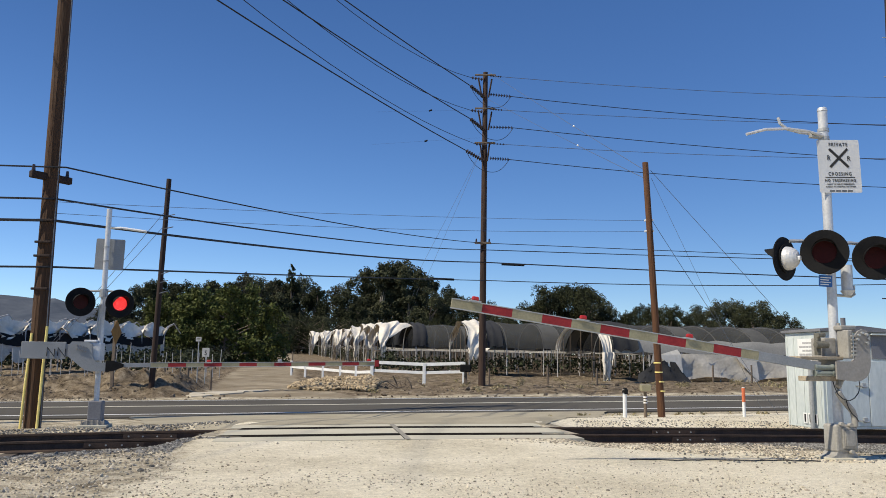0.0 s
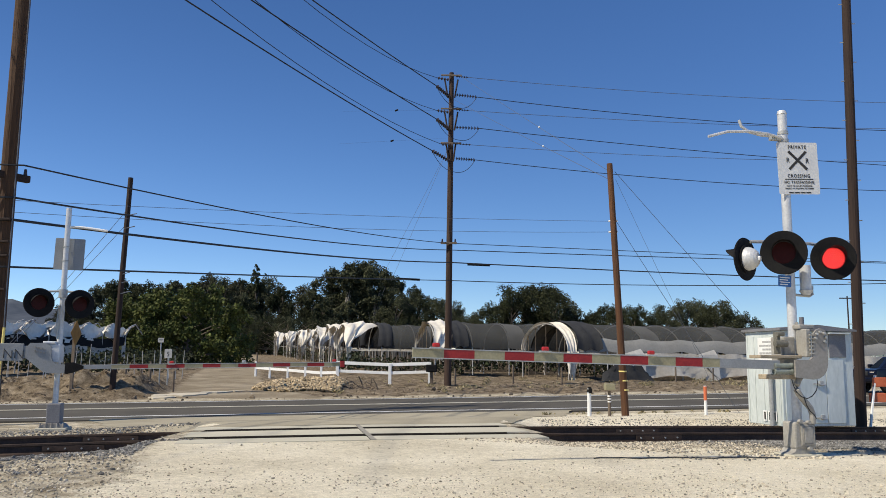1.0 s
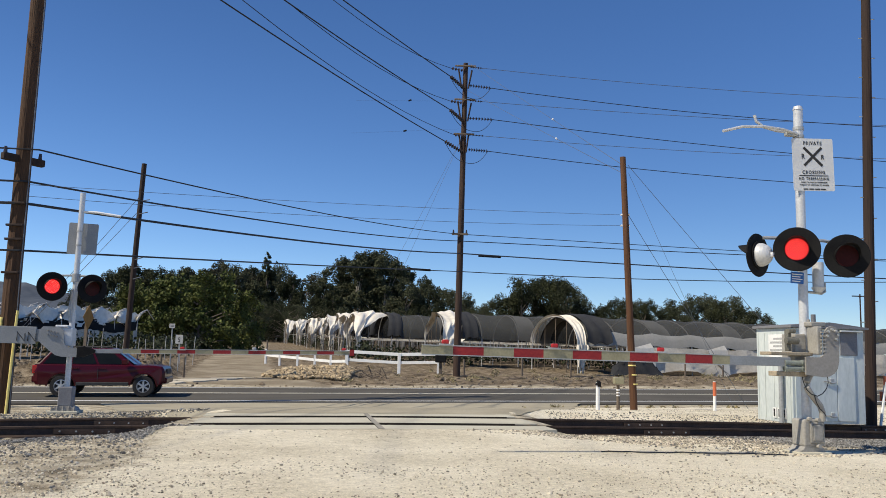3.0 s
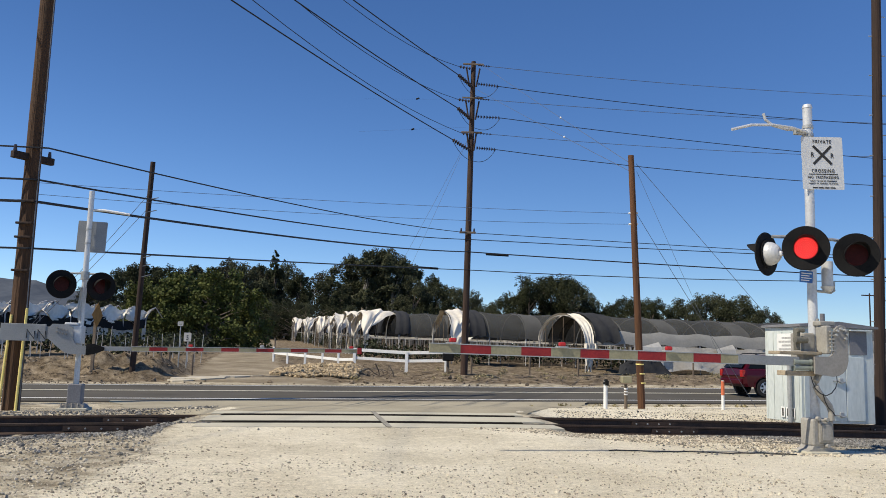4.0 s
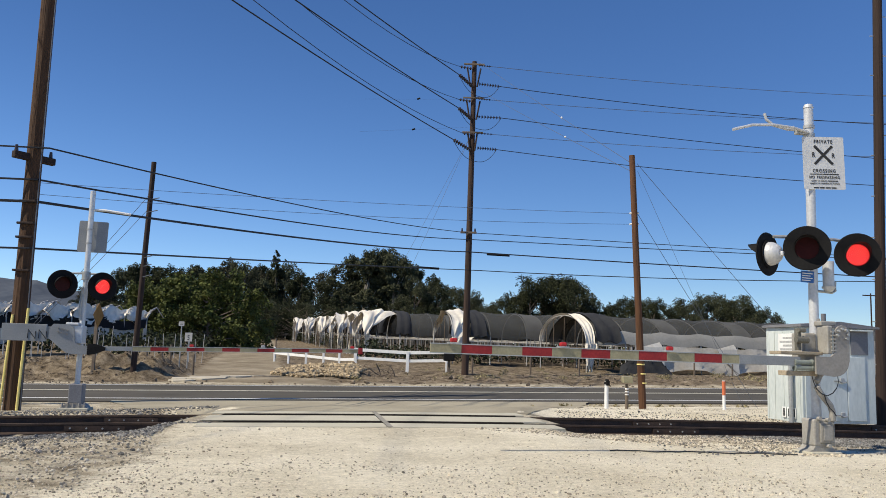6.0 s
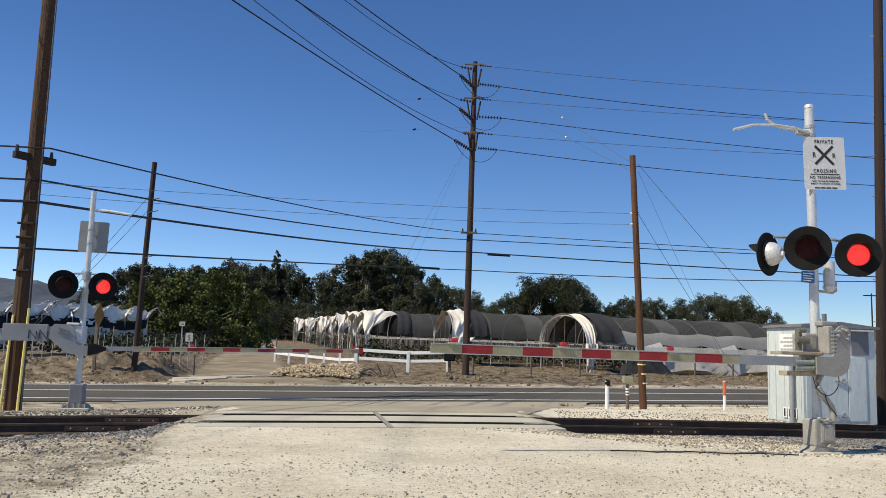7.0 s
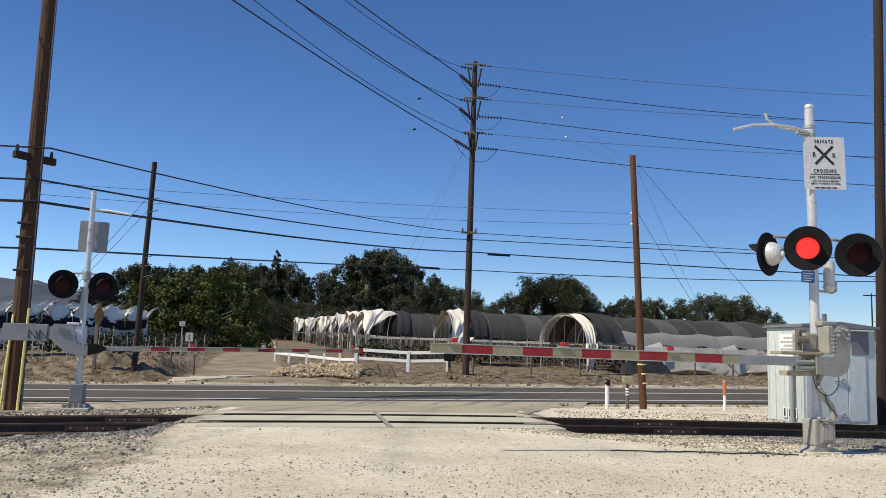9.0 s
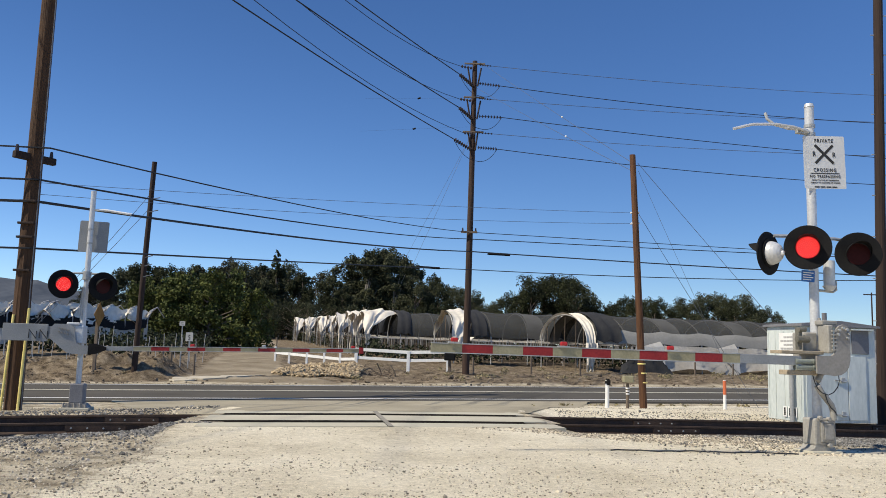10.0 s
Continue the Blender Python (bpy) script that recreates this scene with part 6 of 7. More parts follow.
def lane_sign(x, y, h, w, ph, post_mat, label, text=""):
    z = ground_z(x, y)
    th = thing("lane_sign", Matrix.Translation((x, y, z - 0.05)), label, "sign")
    bm = B()
    tube(bm, (0, 0, 0), (0, 0, h), 0.03, n=8)
    part("post", bm, M[post_mat], th)
    pl = part("plate", plate_round(w, ph, 0.008, 0.03), M["plate_grey"], th, "small white plate")
    pl.matrix_basis = Matrix.Translation((0, -0.05, h - ph / 2))
    if text:
        words(text, ph * 0.75, (0, -0.004, -ph * 0.32), pl)
        return
    bm = B()
    for q in range(2):
        box(bm, -w * 0.3, w * 0.3, -0.004, 0.001, ph * (0.12 - 0.3 * q), ph * (0.2 - 0.3 * q))
    tagged(part("print", bm, M["ink"], pl, "unreadable print"), kind="stuff")


lane_sign(-13.9, 44.0, 2.5, 0.3, 0.24, "galv", "small pale sign on a thin post by the lane")
lane_sign(-14.4, 47.0, 2.2, 0.42, 0.5, "galv", "small white speed sign on a thin post by the lane", "5")
for x, y, h in ((-13.05, 43.7, 1.1), (-14.35, 43.9, 0.9), (-14.9, 44.1, 0.95), (-15.8, 44.4, 1.0), (-16.9, 44.8, 1.0), (-13.2, 66.0, 1.6), (2.0, 50.6, 1.0), (5.9, 53.6, 1.2), (8.8, 52.0, 1.1), (17.0, 55.0, 1.2), (19.9, 56, 1.2)):
    small_post(x, y, h, 0.06, "timber", "fence_post", "short weathered wooden post on the dirt bank", "post")


def mailbox():
    x, y = 0.55, 50.3
    z = ground_z(x, y)
    th = thing("mailbox", Matrix.Translation((x, y, z - 0.05)), "black mailbox on a wooden post beside the tall pole", "mailbox")
    bm = B()
    box(bm, -0.09, 0.09, -0.1, 0.1, 0, 0.75, 0.02)
    part("post", bm, M["timber"], th)
    bm = B()
    box(bm, -0.34, 0.34, -0.3, 0.3, 0.75, 1.2, 0.06)
    part("box", bm, M["black"], th, "black metal box")


mailbox()


def brush_pile():
    rng = random.Random(31)
    x0, y0 = -3.3, 45.5
    th = thing("brush_pile", Matrix.Translation((x0, y0, ground_z(x0, y0) - 0.02)), "low pile of dry grey sticks on the dirt bank", "branches")
    for k in range(22):
        bm = B()
        a = (rng.uniform(-1.1, 1.0), rng.uniform(-0.4, 0.4), rng.uniform(0.0, 0.12))
        d = (rng.uniform(-0.9, 0.9), rng.uniform(-0.4, 0.4), rng.uniform(-0.02, 0.45) if k > 3 else 0.7)
        m_ = tuple(p + q * 0.5 + rng.uniform(-0.08, 0.08) for p, q in zip(a, d))
        pipe(bm, [a, m_, tuple(p + q for p, q in zip(a, d))], rng.uniform(0.015, 0.045), 5)
        part("stick", bm, M["timber"], th)
    for x, y, turn in ((2.9, 44.5, 40), (5.0, 47.2, 15)):
        bm = B()
        pipe(bm, [(-0.55, 0, 0.02), (-0.2, 0.1, 0.05), (0.2, 0.05, 0.10), (0.6, 0.15, 0.05)], 0.05, 6)
        ob = part("branch", bm, M["timber"])
        ob.matrix_basis = Matrix.Translation((x, y, ground_z(x, y))) @ pose(0, 0, 0, 0, 0, turn)
        tagged(ob, "bare fallen branch lying on the dirt bank", "branch", "fallen branches")


brush_pile()


def barricade():
    x, y = 10.72, 19.3
    z = ground_z(x, y)
    th = thing("barricade", Matrix.Translation((x, y, z)), "orange and white folding traffic barricade beside the pole", "barricade")
    for k, (x0, x1) in enumerate(((-0.30, 0.0), (0.72, 0.42))):
        bm = B()
        pipe(bm, [(x0, -0.2, 0), (x1, 0, 1.25)], 0.035, 6)
        part("leg", bm, M["white"], th)
    for k in range(2):
        bm = B()
        box(bm, -0.2 + 0.1 * k, 0.62 - 0.1 * k, -0.06, -0.03, 0.62 + 0.36 * k, 0.84 + 0.36 * k, 0.01)
        part("board", bm, M["orange"], th, "orange board")


barricade()


def distant_pole(x, y, h):
    z = ground_z(x, y)
    th = thing("utility_pole", Matrix.Translation((x, y, z - 0.1)), "distant dark utility pole with a crossarm", "utility pole")
    bm = B()
    tube(bm, (0, 0, 0), (0, 0, h), 0.16, 0.12, n=8)
    part("shaft", bm, M["pole_dark"], th)
    bm = B()
    box(bm, -1.5, 1.5, -0.08, 0.08, h - 0.5, h - 0.3, 0.02)
    part("crossarm", bm, M["pole_dark"], th)


distant_pole(79, 150, 12.5)

# hose lying by the drive
bm = B()
pts = []
for k in range(26):
    x = 2.2 + k * 0.1
    y = 10.62 + 0.05 * math.sin(k * 0.7) + 0.03 * math.sin(k * 1.9) + 0.012 * k
    pts.append((x, y, ground_z(x, y) + 0.012))
pipe(bm, pts, 0.009, 6)
tagged(part("cable", bm, M["wire"]), "black cable lying on the gravel", "cable")


def mountains():
    vs, fs = [], []
    n = 90
    for i in range(n + 1):
        x = -4200 + i * 40
        f = smooth01((-850 - x) / 900)
        ridge = 50 + 210 * f + 60 * noise.noise((x * 0.0016, 0, 0)) * f + 22 * noise.noise((x * 0.006, 4, 0)) * f
        for j in range(7):
            v = j / 6
            vs.append((x, 2700 + 700 * v + 60 * noise.noise((x * 0.01, j, 1)), ridge * v ** 0.8 + 14 * noise.noise((x * 0.008, j * 1.7, 2)) * v * (f + 0.1)))
    for i in range(n):
        for j in range(6):
            fs.append((i * 7 + j, i * 7 + j + 1, (i + 1) * 7 + j + 1, (i + 1) * 7 + j))
    tagged(raw("backdrop", vs, fs, M["mountain"], smooth=True), "dry mountains on the horizon, their haze put into the blue-grey colour", "mountains", kind="structure")


mountains()


# ---------------------------------------------------------------- vehicles
def paint(name, colour, rough=0.28, metal=0.0):
    m = surf(name, tuple(c * 0.9 for c in colour), tuple(c * 1.1 for c in colour), 3, rough, 0, metal=metal, spec=0.12)
    m.node_tree.nodes["Principled BSDF"].inputs["Coat Weight"].default_value = 0.3
    return m


M["tyre"] = surf("tyre_rubber", (0.015, 0.015, 0.015), (0.035, 0.033, 0.03), 6, 0.9, 0.1)
M["rim"] = surf("alloy_rim", (0.45, 0.45, 0.46), (0.6, 0.6, 0.61), 6, 0.35, 0, metal=0.8)
M["glass"] = surf("tinted_glass", (0.006, 0.008, 0.009), (0.011, 0.013, 0.014), 3, 0.08, 0, spec=0.10)
M["trim"] = surf("black_trim", (0.02, 0.02, 0.02), (0.04, 0.04, 0.04), 5, 0.6, 0)
M["headlamp"] = surf("clear_headlamp", (0.42, 0.34, 0.27), (0.62, 0.56, 0.50), 8, 0.15, 0, spec=0.7)
M["tail"] = surf("red_tail_lamp", (0.30, 0.01, 0.01), (0.40, 0.02, 0.02), 8, 0.2, 0)


def wheel(parent, x, y, r, w, side):
    wh = new("wheel")
    wh.parent = parent
    wh.matrix_basis = Matrix.Translation((x, y, r))
    bm = B()
    n = 28
    rings = []
    for rr, yy in ((r * 0.62, -w / 2), (r * 0.95, -w / 2), (r, -w / 2 + 0.03), (r, w / 2 - 0.03), (r * 0.95, w / 2), (r * 0.62, w / 2)):
        rings.append([bm.verts.new((rr * math.cos(k * math.tau / n), yy, rr * math.sin(k * math.tau / n))) for k in range(n)])
    for a, b in zip(rings, rings[1:] + rings[:1]):
        for k in range(n):
            bm.faces.new((a[k], a[(k + 1) % n], b[(k + 1) % n], b[k]))
    part("tyre", bm, M["tyre"], wh)
    bm = B()
    o = side * w * 0.36
    ring = [(r * 0.62, o + side * 0.03), (r * 0.56, o + side * 0.035), (r * 0.53, o - side * 0.03)]
    rg = [[bm.verts.new((a * math.cos(k * math.tau / n), b, a * math.sin(k * math.tau / n))) for k in range(n)] for a, b in ring]
    for a, b in zip(rg, rg[1:]):
        for k in range(n):
            bm.faces.new((a[k], a[(k + 1) % n], b[(k + 1) % n], b[k]))
    for k in range(6):
        a = k * math.tau / 6
        m = Matrix.Translation((0, o, 0)) @ Matrix.Rotation(a, 4, "Y")
        box(bm, 0.03, r * 0.57, -0.015, 0.02, -0.03, 0.03, 0.006, m)
    disc(bm, Matrix.Translation((0, o + side * 0.02, 0)) @ pose(0, 0, 0, 90, 0, 0), r * 0.16, 0.03, 14)
    part("rim", bm, M["rim"], wh, "silver alloy rim")
    bm = B()
    disc(bm, Matrix.Translation((0, o - side * 0.04, 0)) @ pose(0, 0, 0, 90, 0, 0), r * 0.56, 0.01, 20)
    part("brake_disc", bm, M["trim"], wh)
    return wh


WHEELS = []


def bevel_edges(bm, size):
    """Round the sharp edges of pressed metal."""
    es = [e for e in bm.edges if len(e.link_faces) == 2 and e.calc_face_angle(0.0) > 0.45]
    bmesh.ops.bevel(bm, geom=es, offset=size, segments=2, affect="EDGES", profile=0.5, clamp_overlap=True)


def suv(name, label, colour, wb, front, rear, width, height, belt, hood, r, sill, roofline, rack=False, lower=None, moulding=False):
    """x forward; origin on the ground between the axles."""
    th = thing(name, Matrix.Identity(4), label, "car")
    P = paint(name + "_paint", colour)
    C = lower or P
    W = width / 2
    fx, rx = wb / 2 + front, -wb / 2 - rear
    ar = r + 0.08

    def archpts(cx, up_, n=9):
        return [(cx + up_ * ar * math.cos(math.pi * k / n), r + ar * math.sin(math.pi * k / n) * 0.98) for k in range(n + 1)]

    out = [(rx + 0.02, sill + 0.12)]
    out += [(rx + 0.1, sill)] + [(-wb / 2 - ar, sill)] + archpts(-wb / 2, -1)[1:-1] + [(-wb / 2 + ar, sill), (wb / 2 - ar, sill)] + archpts(wb / 2, -1)[1:-1] + [(wb / 2 + ar, sill), (fx - 0.12, sill), (fx - 0.01, sill + 0.12), (fx, sill + 0.42), (fx - 0.03, hood - 0.14), (fx - 0.10, hood - 0.04), (fx - 0.40, hood), (roofline[0] + 0.05, belt), (rx + 0.03, belt + 0.02), (rx - 0.03, belt - 0.25), (rx, sill + 0.45)]
    # shell with a tumbled-in shoulder
    bm = B()
    ys = [-W + 0.02, -W, -W + 0.07, W - 0.07, W, W - 0.02]
    mid = (sill + belt) / 2
    rows_ = []
    for k, y in enumerate(ys):
        row = []
        for x, z in out:
            hi = max(0.0, (z - mid) / (belt - mid))
            yy = y
            if k in (0, 1, 4, 5):
                yy = y * (1 - 0.035 * hi * hi)
            zz = z
            if k in (1, 4):
                zz = z - 0.035 * hi
                xx = x * (1 - 0.012)
            else:
                xx = x
            if k in (0, 5):
                xx, zz = x * 0.985, z - 0.06 * hi
            endp = max(0.0, (abs(x) - wb / 2 - ar) / 0.6)
            if k in (0, 1, 4, 5):
                xx -= math.copysign(0.14 * min(1, endp), x)
            row.append(bm.verts.new((xx, yy, zz)))
        rows_.append(row)
    rows_ = [rows_[1], rows_[2], rows_[3], rows_[4]]
    n = len(out)
    for a, b in zip(rows_, rows_[1:]):
        for k in range(n):
            bm.faces.new((a[k], a[(k + 1) % n], b[(k + 1) % n], b[k]))
    bm.faces.new(rows_[0][::-1])
    bm.faces.new(rows_[-1])
    for v in [v for v in bm.verts if not v.link_faces]:
        bm.verts.remove(v)
    bmesh.ops.recalc_face_normals(bm, faces=bm.faces)
    bevel_edges(bm, 0.045)
    body = part("body", bm, P, th)
    # cabin
    x0, x1, x2, x3 = roofline            # cowl, windscreen top, roof end, tail at the belt
    top = height
    bm = B()
    wb0, wt = W - 0.10, W - 0.26
    lower_ = [(x0, -wb0), (x0 + 0.10, 0), (x0, wb0), (x3, wb0), (x3 - 0.03, 0), (x3, -wb0)]
    upper = [(x1, -wt), (x1 + 0.07, 0), (x1, wt), (x2, wt), (x2 - 0.03, 0), (x2, -wt)]
    lo = [bm.verts.new((x, y, belt - 0.02)) for x, y in lower_]
    hi = [bm.verts.new((x, y, top - 0.06)) for x, y in upper]
    rf = [bm.verts.new((x * 0.93 - 0.05, y * 0.9, top)) for x, y in upper]
    for a, b in ((lo, hi), (hi, rf)):
        for k in range(6):
            bm.faces.new((a[k], a[(k + 1) % 6], b[(k + 1) % 6], b[k]))
    bm.faces.new(rf)
    bmesh.ops.recalc_face_normals(bm, faces=bm.faces)
    bevel_edges(bm, 0.05)
    part("cabin", bm, P, th)

    def glass(nm, quad):
        bm = B()
        vs = [bm.verts.new(q) for q in quad]
        f = bm.faces.new(vs)
        r_ = bmesh.ops.extrude_face_region(bm, geom=[f])
        nrm = (Vector(quad[1]) - Vector(quad[0])).cross(Vector(quad[2]) - Vector(quad[0])).normalized()
        bmesh.ops.translate(bm, vec=nrm * 0.012, verts=[e for e in r_["geom"] if isinstance(e, bmesh.types.BMVert)])
        bmesh.ops.recalc_face_normals(bm, faces=bm.faces)
        part(nm, bm, M["glass"], th, "dark tinted window")

    def side(f, h, s):
        """A point on the cabin's side: f along the belt, h up 0 to 1."""
        a = x3 + (x0 - x3) * f
        b = x2 + (x1 - x2) * f
        return (a + (b - a) * h, s * (wb0 + (wt - wb0) * h), belt - 0.02 + (top - 0.06 - belt + 0.02) * h)

    cuts = [(0.05, 0.33), (0.36, 0.62), (0.65, 0.93)]
    for s in (-1, 1):
        for a, b in cuts:
            q = [side(a, 0.10, s), side(b, 0.10, s), side(b, 0.9, s), side(a, 0.9, s)]
            glass("window", q if s < 0 else q[::-1])
    glass("windscreen", [(x0 - 0.0, -wb0 * 0.9, belt + 0.03), (x0 - 0.0, wb0 * 0.9, belt + 0.03), (x1 + 0.05, wt * 0.9, top - 0.09), (x1 + 0.05, -wt * 0.9, top - 0.09)])
    glass("rear_window", [(x3 - 0.03, wb0 * 0.85, belt + 0.06), (x3 - 0.03, -wb0 * 0.85, belt + 0.06), (x2 - 0.04, -wt * 0.85, top - 0.12), (x2 - 0.04, wt * 0.85, top - 0.12)])
    # trims, lamps, mirrors, handles
    for s in (-1, 1):
        bm = B()
        box(bm, -wb / 2 + ar + 0.05, wb / 2 - ar - 0.05, s * W - 0.03, s * W + 0.02, sill - 0.02, sill + 0.10, 0.015)
        part("side_step", bm, M["trim"], th, "black side step")
        for cx in (-wb / 2, wb / 2):
            bm = B()
            a0 = [(ar * math.cos(math.pi * k / 12), ar * math.sin(math.pi * k / 12)) for k in range(13)]
            for k in range(12):
                q = []
                for (cx_, cz_), sc in ((a0[k], 1.0), (a0[k + 1], 1.0), (a0[k + 1], 1.1), (a0[k], 1.1)):
                    q.append(bm.verts.new((cx + cx_ * sc, s * (W + 0.012), r + cz_ * sc * 0.98)))
                bm.faces.new(q)
                q2 = [bm.verts.new((v.co.x, s * (W - 0.05), v.co.z)) for v in q]
                bm.faces.new((q[3], q[2], q2[2], q2[3]))
                bm.faces.new((q[0], q[1], q2[1], q2[0]))
            bmesh.ops.recalc_face_normals(bm, faces=bm.faces)
            part("arch_flare", bm, C if lower else P, th)
        bm = B()
        box(bm, fx - 0.30, fx - 0.02, s * (W - 0.22) - 0.16, s * (W - 0.22) + 0.16, hood - 0.30, hood - 0.13, 0.03)
        part("headlight", bm, M["headlamp"], th, "clear headlight")
        bm = B()
        box(bm, rx - 0.035, rx + 0.12, s * (W - 0.14) - 0.10, s * (W - 0.14) + 0.10, belt - 0.30, belt - 0.02, 0.02)
        part("tail_light", bm, M["tail"], th, "red tail light")
        bm = B()
        box(bm, x0 - 0.35, x0 - 0.15, s * (W + 0.10) - 0.09, s * (W + 0.10) + 0.09, belt + 0.02, belt + 0.20, 0.03)
        part("wing_mirror", bm, P, th)
        for f in (0.42, 0.70):
            bm = B()
            xx = x3 + (x0 - x3) * f - 0.05
            box(bm, xx - 0.11, xx + 0.11, s * (W - 0.005) - 0.02, s * (W - 0.005) + 0.02, belt - 0.14, belt - 0.10, 0.01)
            part("door_handle", bm, P, th)
        if moulding:
            bm = B()
            box(bm, -wb / 2 + ar + 0.12, wb / 2 - ar - 0.12, s * W - 0.02, s * W + 0.015, sill + 0.26, sill + 0.30, 0.006)
            part("side_moulding", bm, M["galv"], th, "pale side moulding")
        for f in (0.345, 0.635):
            bm = B()
            xx = x3 + (x0 - x3) * f
            box(bm, xx - 0.006, xx + 0.006, s * (W - 0.002) - 0.006, s * (W - 0.002) + 0.006, sill + 0.14, belt - 0.08)
            part("door_gap", bm, M["trim"], th, "dark gap between the doors")
        for cx in (-wb / 2, wb / 2):
            WHEELS.append((th, wheel(th, cx, s * (W - 0.12), r, 0.25, s), r))
    bm = B()
    box(bm, fx - 0.10, fx + 0.02, -W * 0.5, W * 0.5, hood - 0.32, hood - 0.12, 0.02)
    part("grille", bm, M["trim"], th, "dark grille")
    bm = B()
    box(bm, fx - 0.12, fx + 0.06, -W * 0.86, W * 0.86, sill + 0.06, sill + 0.26, 0.05)
    part("front_bumper", bm, C, th)
    bm = B()
    box(bm, rx - 0.07, rx + 0.12, -W * 0.88, W * 0.88, sill + 0.08, sill + 0.30, 0.05)
    part("rear_bumper", bm, C, th)
    for s in (-1, 1):
        bm = B()
        pipe(bm, [(x1 - 0.25, s * wt * 0.85, top - 0.01), (x1 - 0.4, s * wt * 0.85, top + 0.05), (x2 + 0.35, s * wt * 0.85, top + 0.05), (x2 + 0.2, s * wt * 0.85, top - 0.01)], 0.022, 6)
        part("roof_rail", bm, M["trim"], th, "black roof rail")
    if rack:
        for xx in np.linspace(x2 + 0.5, x1 - 0.45, 4):
            bm = B()
            tube(bm, (xx, -wt * 0.95, top + 0.10), (xx, wt * 0.95, top + 0.10), 0.02, n=6)
            part("crossbar", bm, M["trim"], th, "black roof crossbar")
        bm = B()
        box(bm, x2 + 0.25, x1 - 0.6, -wt * 0.8, wt * 0.8, top + 0.12, top + 0.22, 0.04)
        part("roof_load", bm, M["trim"], th, "low dark load on the roof rack")
    return th


car_a = suv("suv", "dark blue-grey sport utility vehicle driving on the road", (0.0045, 0.006, 0.014), 2.58, 0.75, 0.95, 1.90, 1.68, 1.12, 1.13, 0.375, 0.46, (0.92, 0.34, -1.82, -2.14))
car_b = suv("suv", "red sport utility vehicle driving on the road", (0.050, 0.002, 0.007), 2.69, 0.70, 0.92, 1.86, 1.66, 1.08, 1.08, 0.36, 0.40, (0.98, 0.30, -1.75, -2.18))
car_c = suv("suv", "dark green full-size sport utility vehicle driving on the road", (0.0015, 0.0055, 0.0055), 2.95, 0.73, 1.05, 1.98, 1.76, 1.14, 1.13, 0.385, 0.45, (1.02, 0.42, -2.16, -2.44), moulding=True)


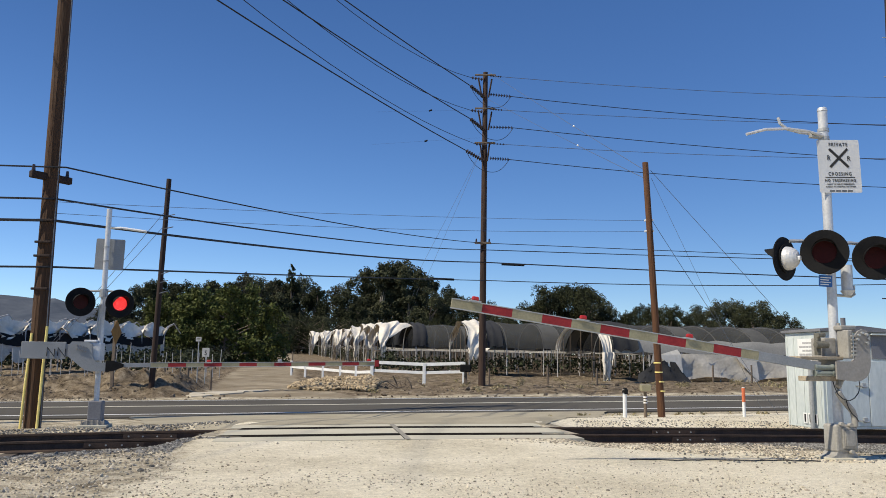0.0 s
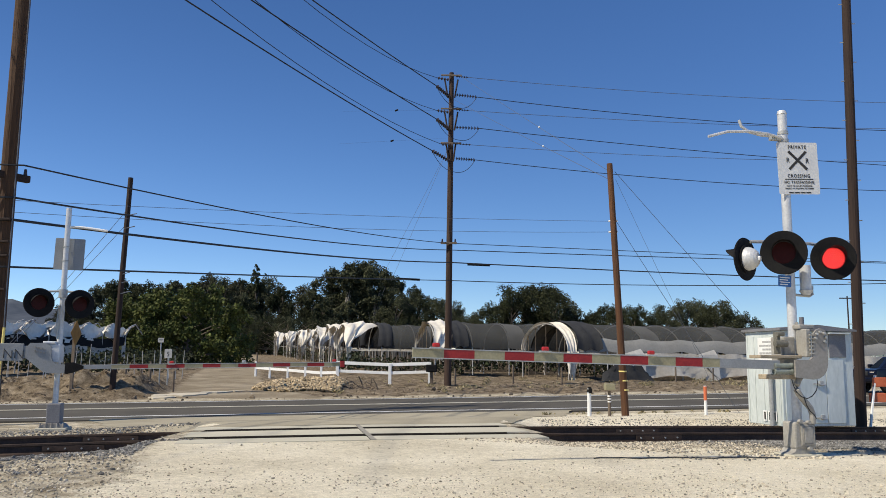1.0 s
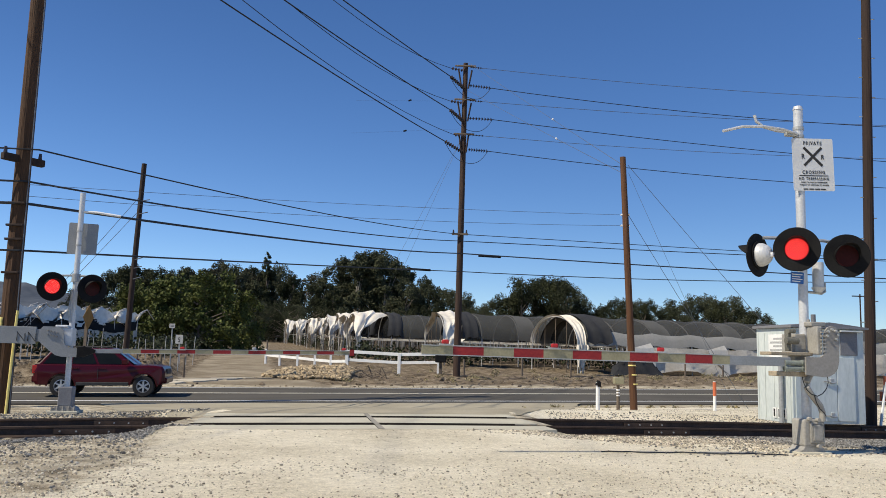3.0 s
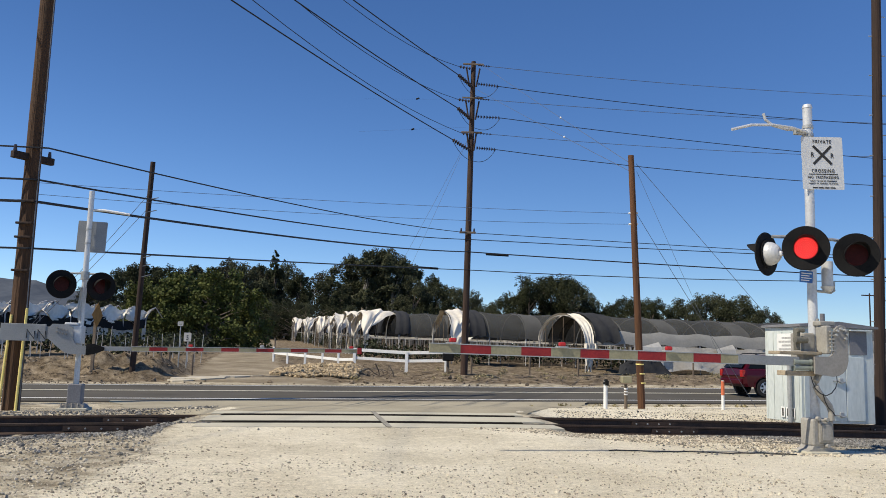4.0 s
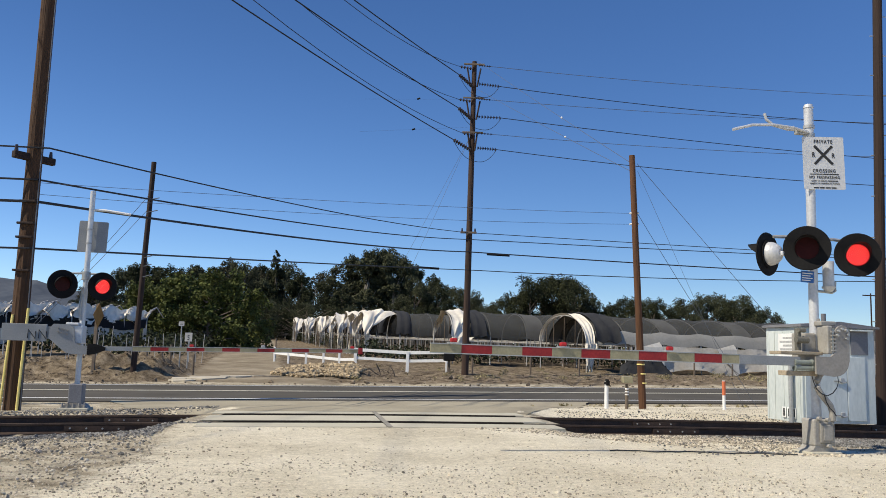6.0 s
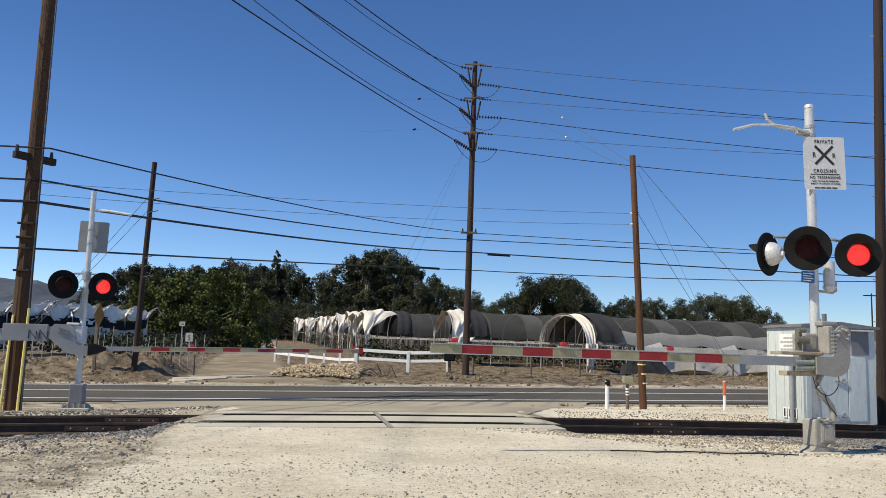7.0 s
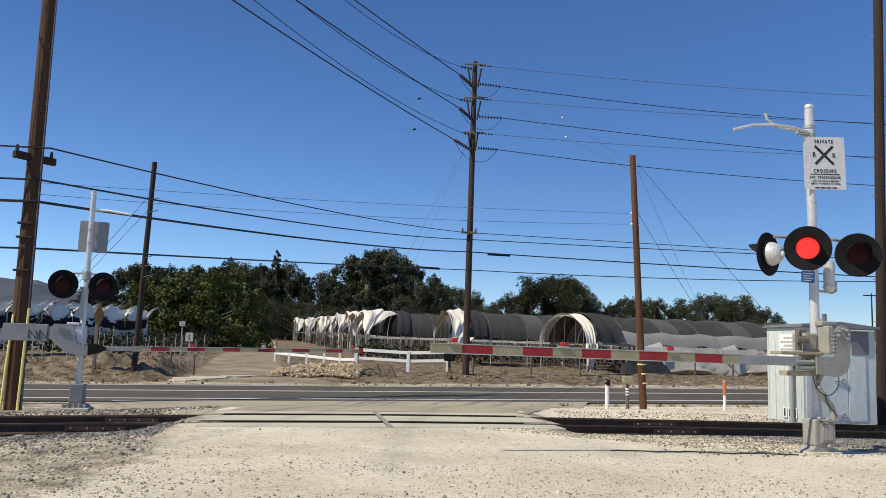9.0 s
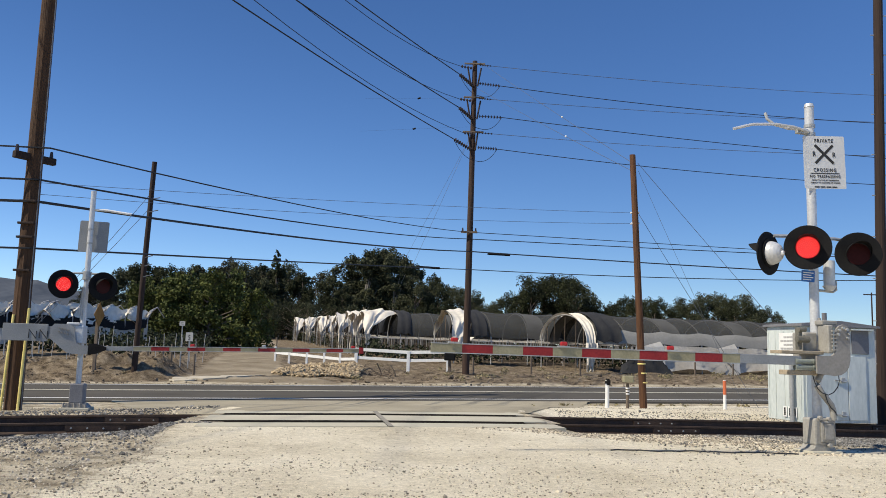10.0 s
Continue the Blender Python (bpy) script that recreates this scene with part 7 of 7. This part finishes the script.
# ---------------------------------------------------------------- what moves
def motions():
    # gate arms
    near_rows = [(0, 8.2), (0.4, 4.6), (0.7, 2.5), (0.9, 1.7), (1.0, 1.3), (1.25, 0.8), (1.5, 0.7), (2.0, 0.6), (2.5, 0.4), (10, 0.4)]
    walk(near_arm, [(t, Matrix.Translation(near_pivot) @ pose(0, 0, 0, 0, a, 0)) for t, a in near_rows])
    walk(far_arm, [(t, Matrix.Translation(far_pivot) @ pose(0, 0, 0, 0, -1.05, 0)) for t in (0, 10)])

    # flashing lenses: each turns its lit face forward and away again
    step = 1.0 / FPS
    on = {
        "near_c": [(0.25, 0.85), (1.45, 1.95), (2.65, 3.25), (3.9, 4.35), (4.95, 5.55), (6.2, 6.72), (7.35, 7.75), (8.65, 9.15), (9.75, 99)],
        "near_r": [(0.85, 1.45), (2.07, 2.65), (3.25, 3.75), (4.35, 4.95), (5.55, 6.15), (6.85, 7.35), (8.35, 8.57), (9.15, 9.75)],
        "far_l": [(0.25, 0.85), (1.45, 2.05), (2.65, 3.25), (3.75, 3.93), (5.05, 5.55), (6.2, 6.72), (7.35, 7.87), (8.6, 8.87), (9.93, 99)],
        "far_r": [(-9, 0.23), (2.05, 2.63), (3.25, 3.85), (4.7, 4.97), (5.58, 6.15), (6.8, 7.35), (8.1, 8.57), (9.65, 9.78)],
    }
    for tag, spans in on.items():
        lens = SPINNERS[tag]
        lit = spans[0][0] < 0
        angle = 0.0 if lit else 180.0
        rows = [(0.0, angle)]
        for t in sorted(v for sp in spans for v in sp if 0 < v < 9.9):
            for k, part_turn in enumerate((0, 60, 120, 180)):
                rows.append((t + (k - 1.5) * step, angle + part_turn))
            angle += 180.0
        if rows[-1][0] < 9.95:
            if tag == "far_l":
                rows += [(9.83, angle), (9.87, angle + 60), (9.9, angle + 120), (9.94, angle + 180)]
                angle += 180
            rows.append((10.0, angle))
        walk(lens, [(t, Matrix.Translation((0, 0.012, 0)) @ pose(0, 0, 0, 0, 0, a)) for t, a in rows])

    # vehicles
    def along(x, line):
        y = line + ROAD * x
        return x, y, road_z(x, y)

    # each run: car, its lane, place and time it passes the middle, speed, heading, small changes of pace
    runs = (
        (car_a, 34.75, 0.73, 2.0, -21.8, 180 + RZ_R, (0, 2.0, 2.5, 3.0, 10), (0, 0, -0.6, -1.2, -1.2)),
        (car_b, 31.4, 9.1, 3.8, 25.0, RZ_R, (0, 3.55, 10), (-3.55, 0, 0)),
        (car_c, 31.4, -0.3, 8.0, 22.6, RZ_R, (0, 7.5, 7.7, 8.0, 8.2, 8.4, 10), (0, 0, -0.38, -0.18, -0.2, 0, 0)),
    )
    for car, line, xm, tm, v, turn, at, drift in runs:
        rows = []
        for t in np.arange(0, 10.01, 0.1):
            x = xm + v * (t - tm) + float(np.interp(t, at, drift))
            rows.append((float(t), Matrix.Translation(along(x, line)) @ pose(0, 0, 0, 0, math.degrees(math.atan(-0.0147)) if turn < 90 else math.degrees(math.atan(0.0147)), turn)))
        walk(car, rows)
        for th, wh, r in WHEELS:
            if th is not car:
                continue
            base = wh.matrix_basis.translation.copy()
            walk(wh, [(k / 30, Matrix.Translation(base) @ pose(0, 0, 0, 0, 47.0 * k, 0)) for k in range(0, 301)])


motions()
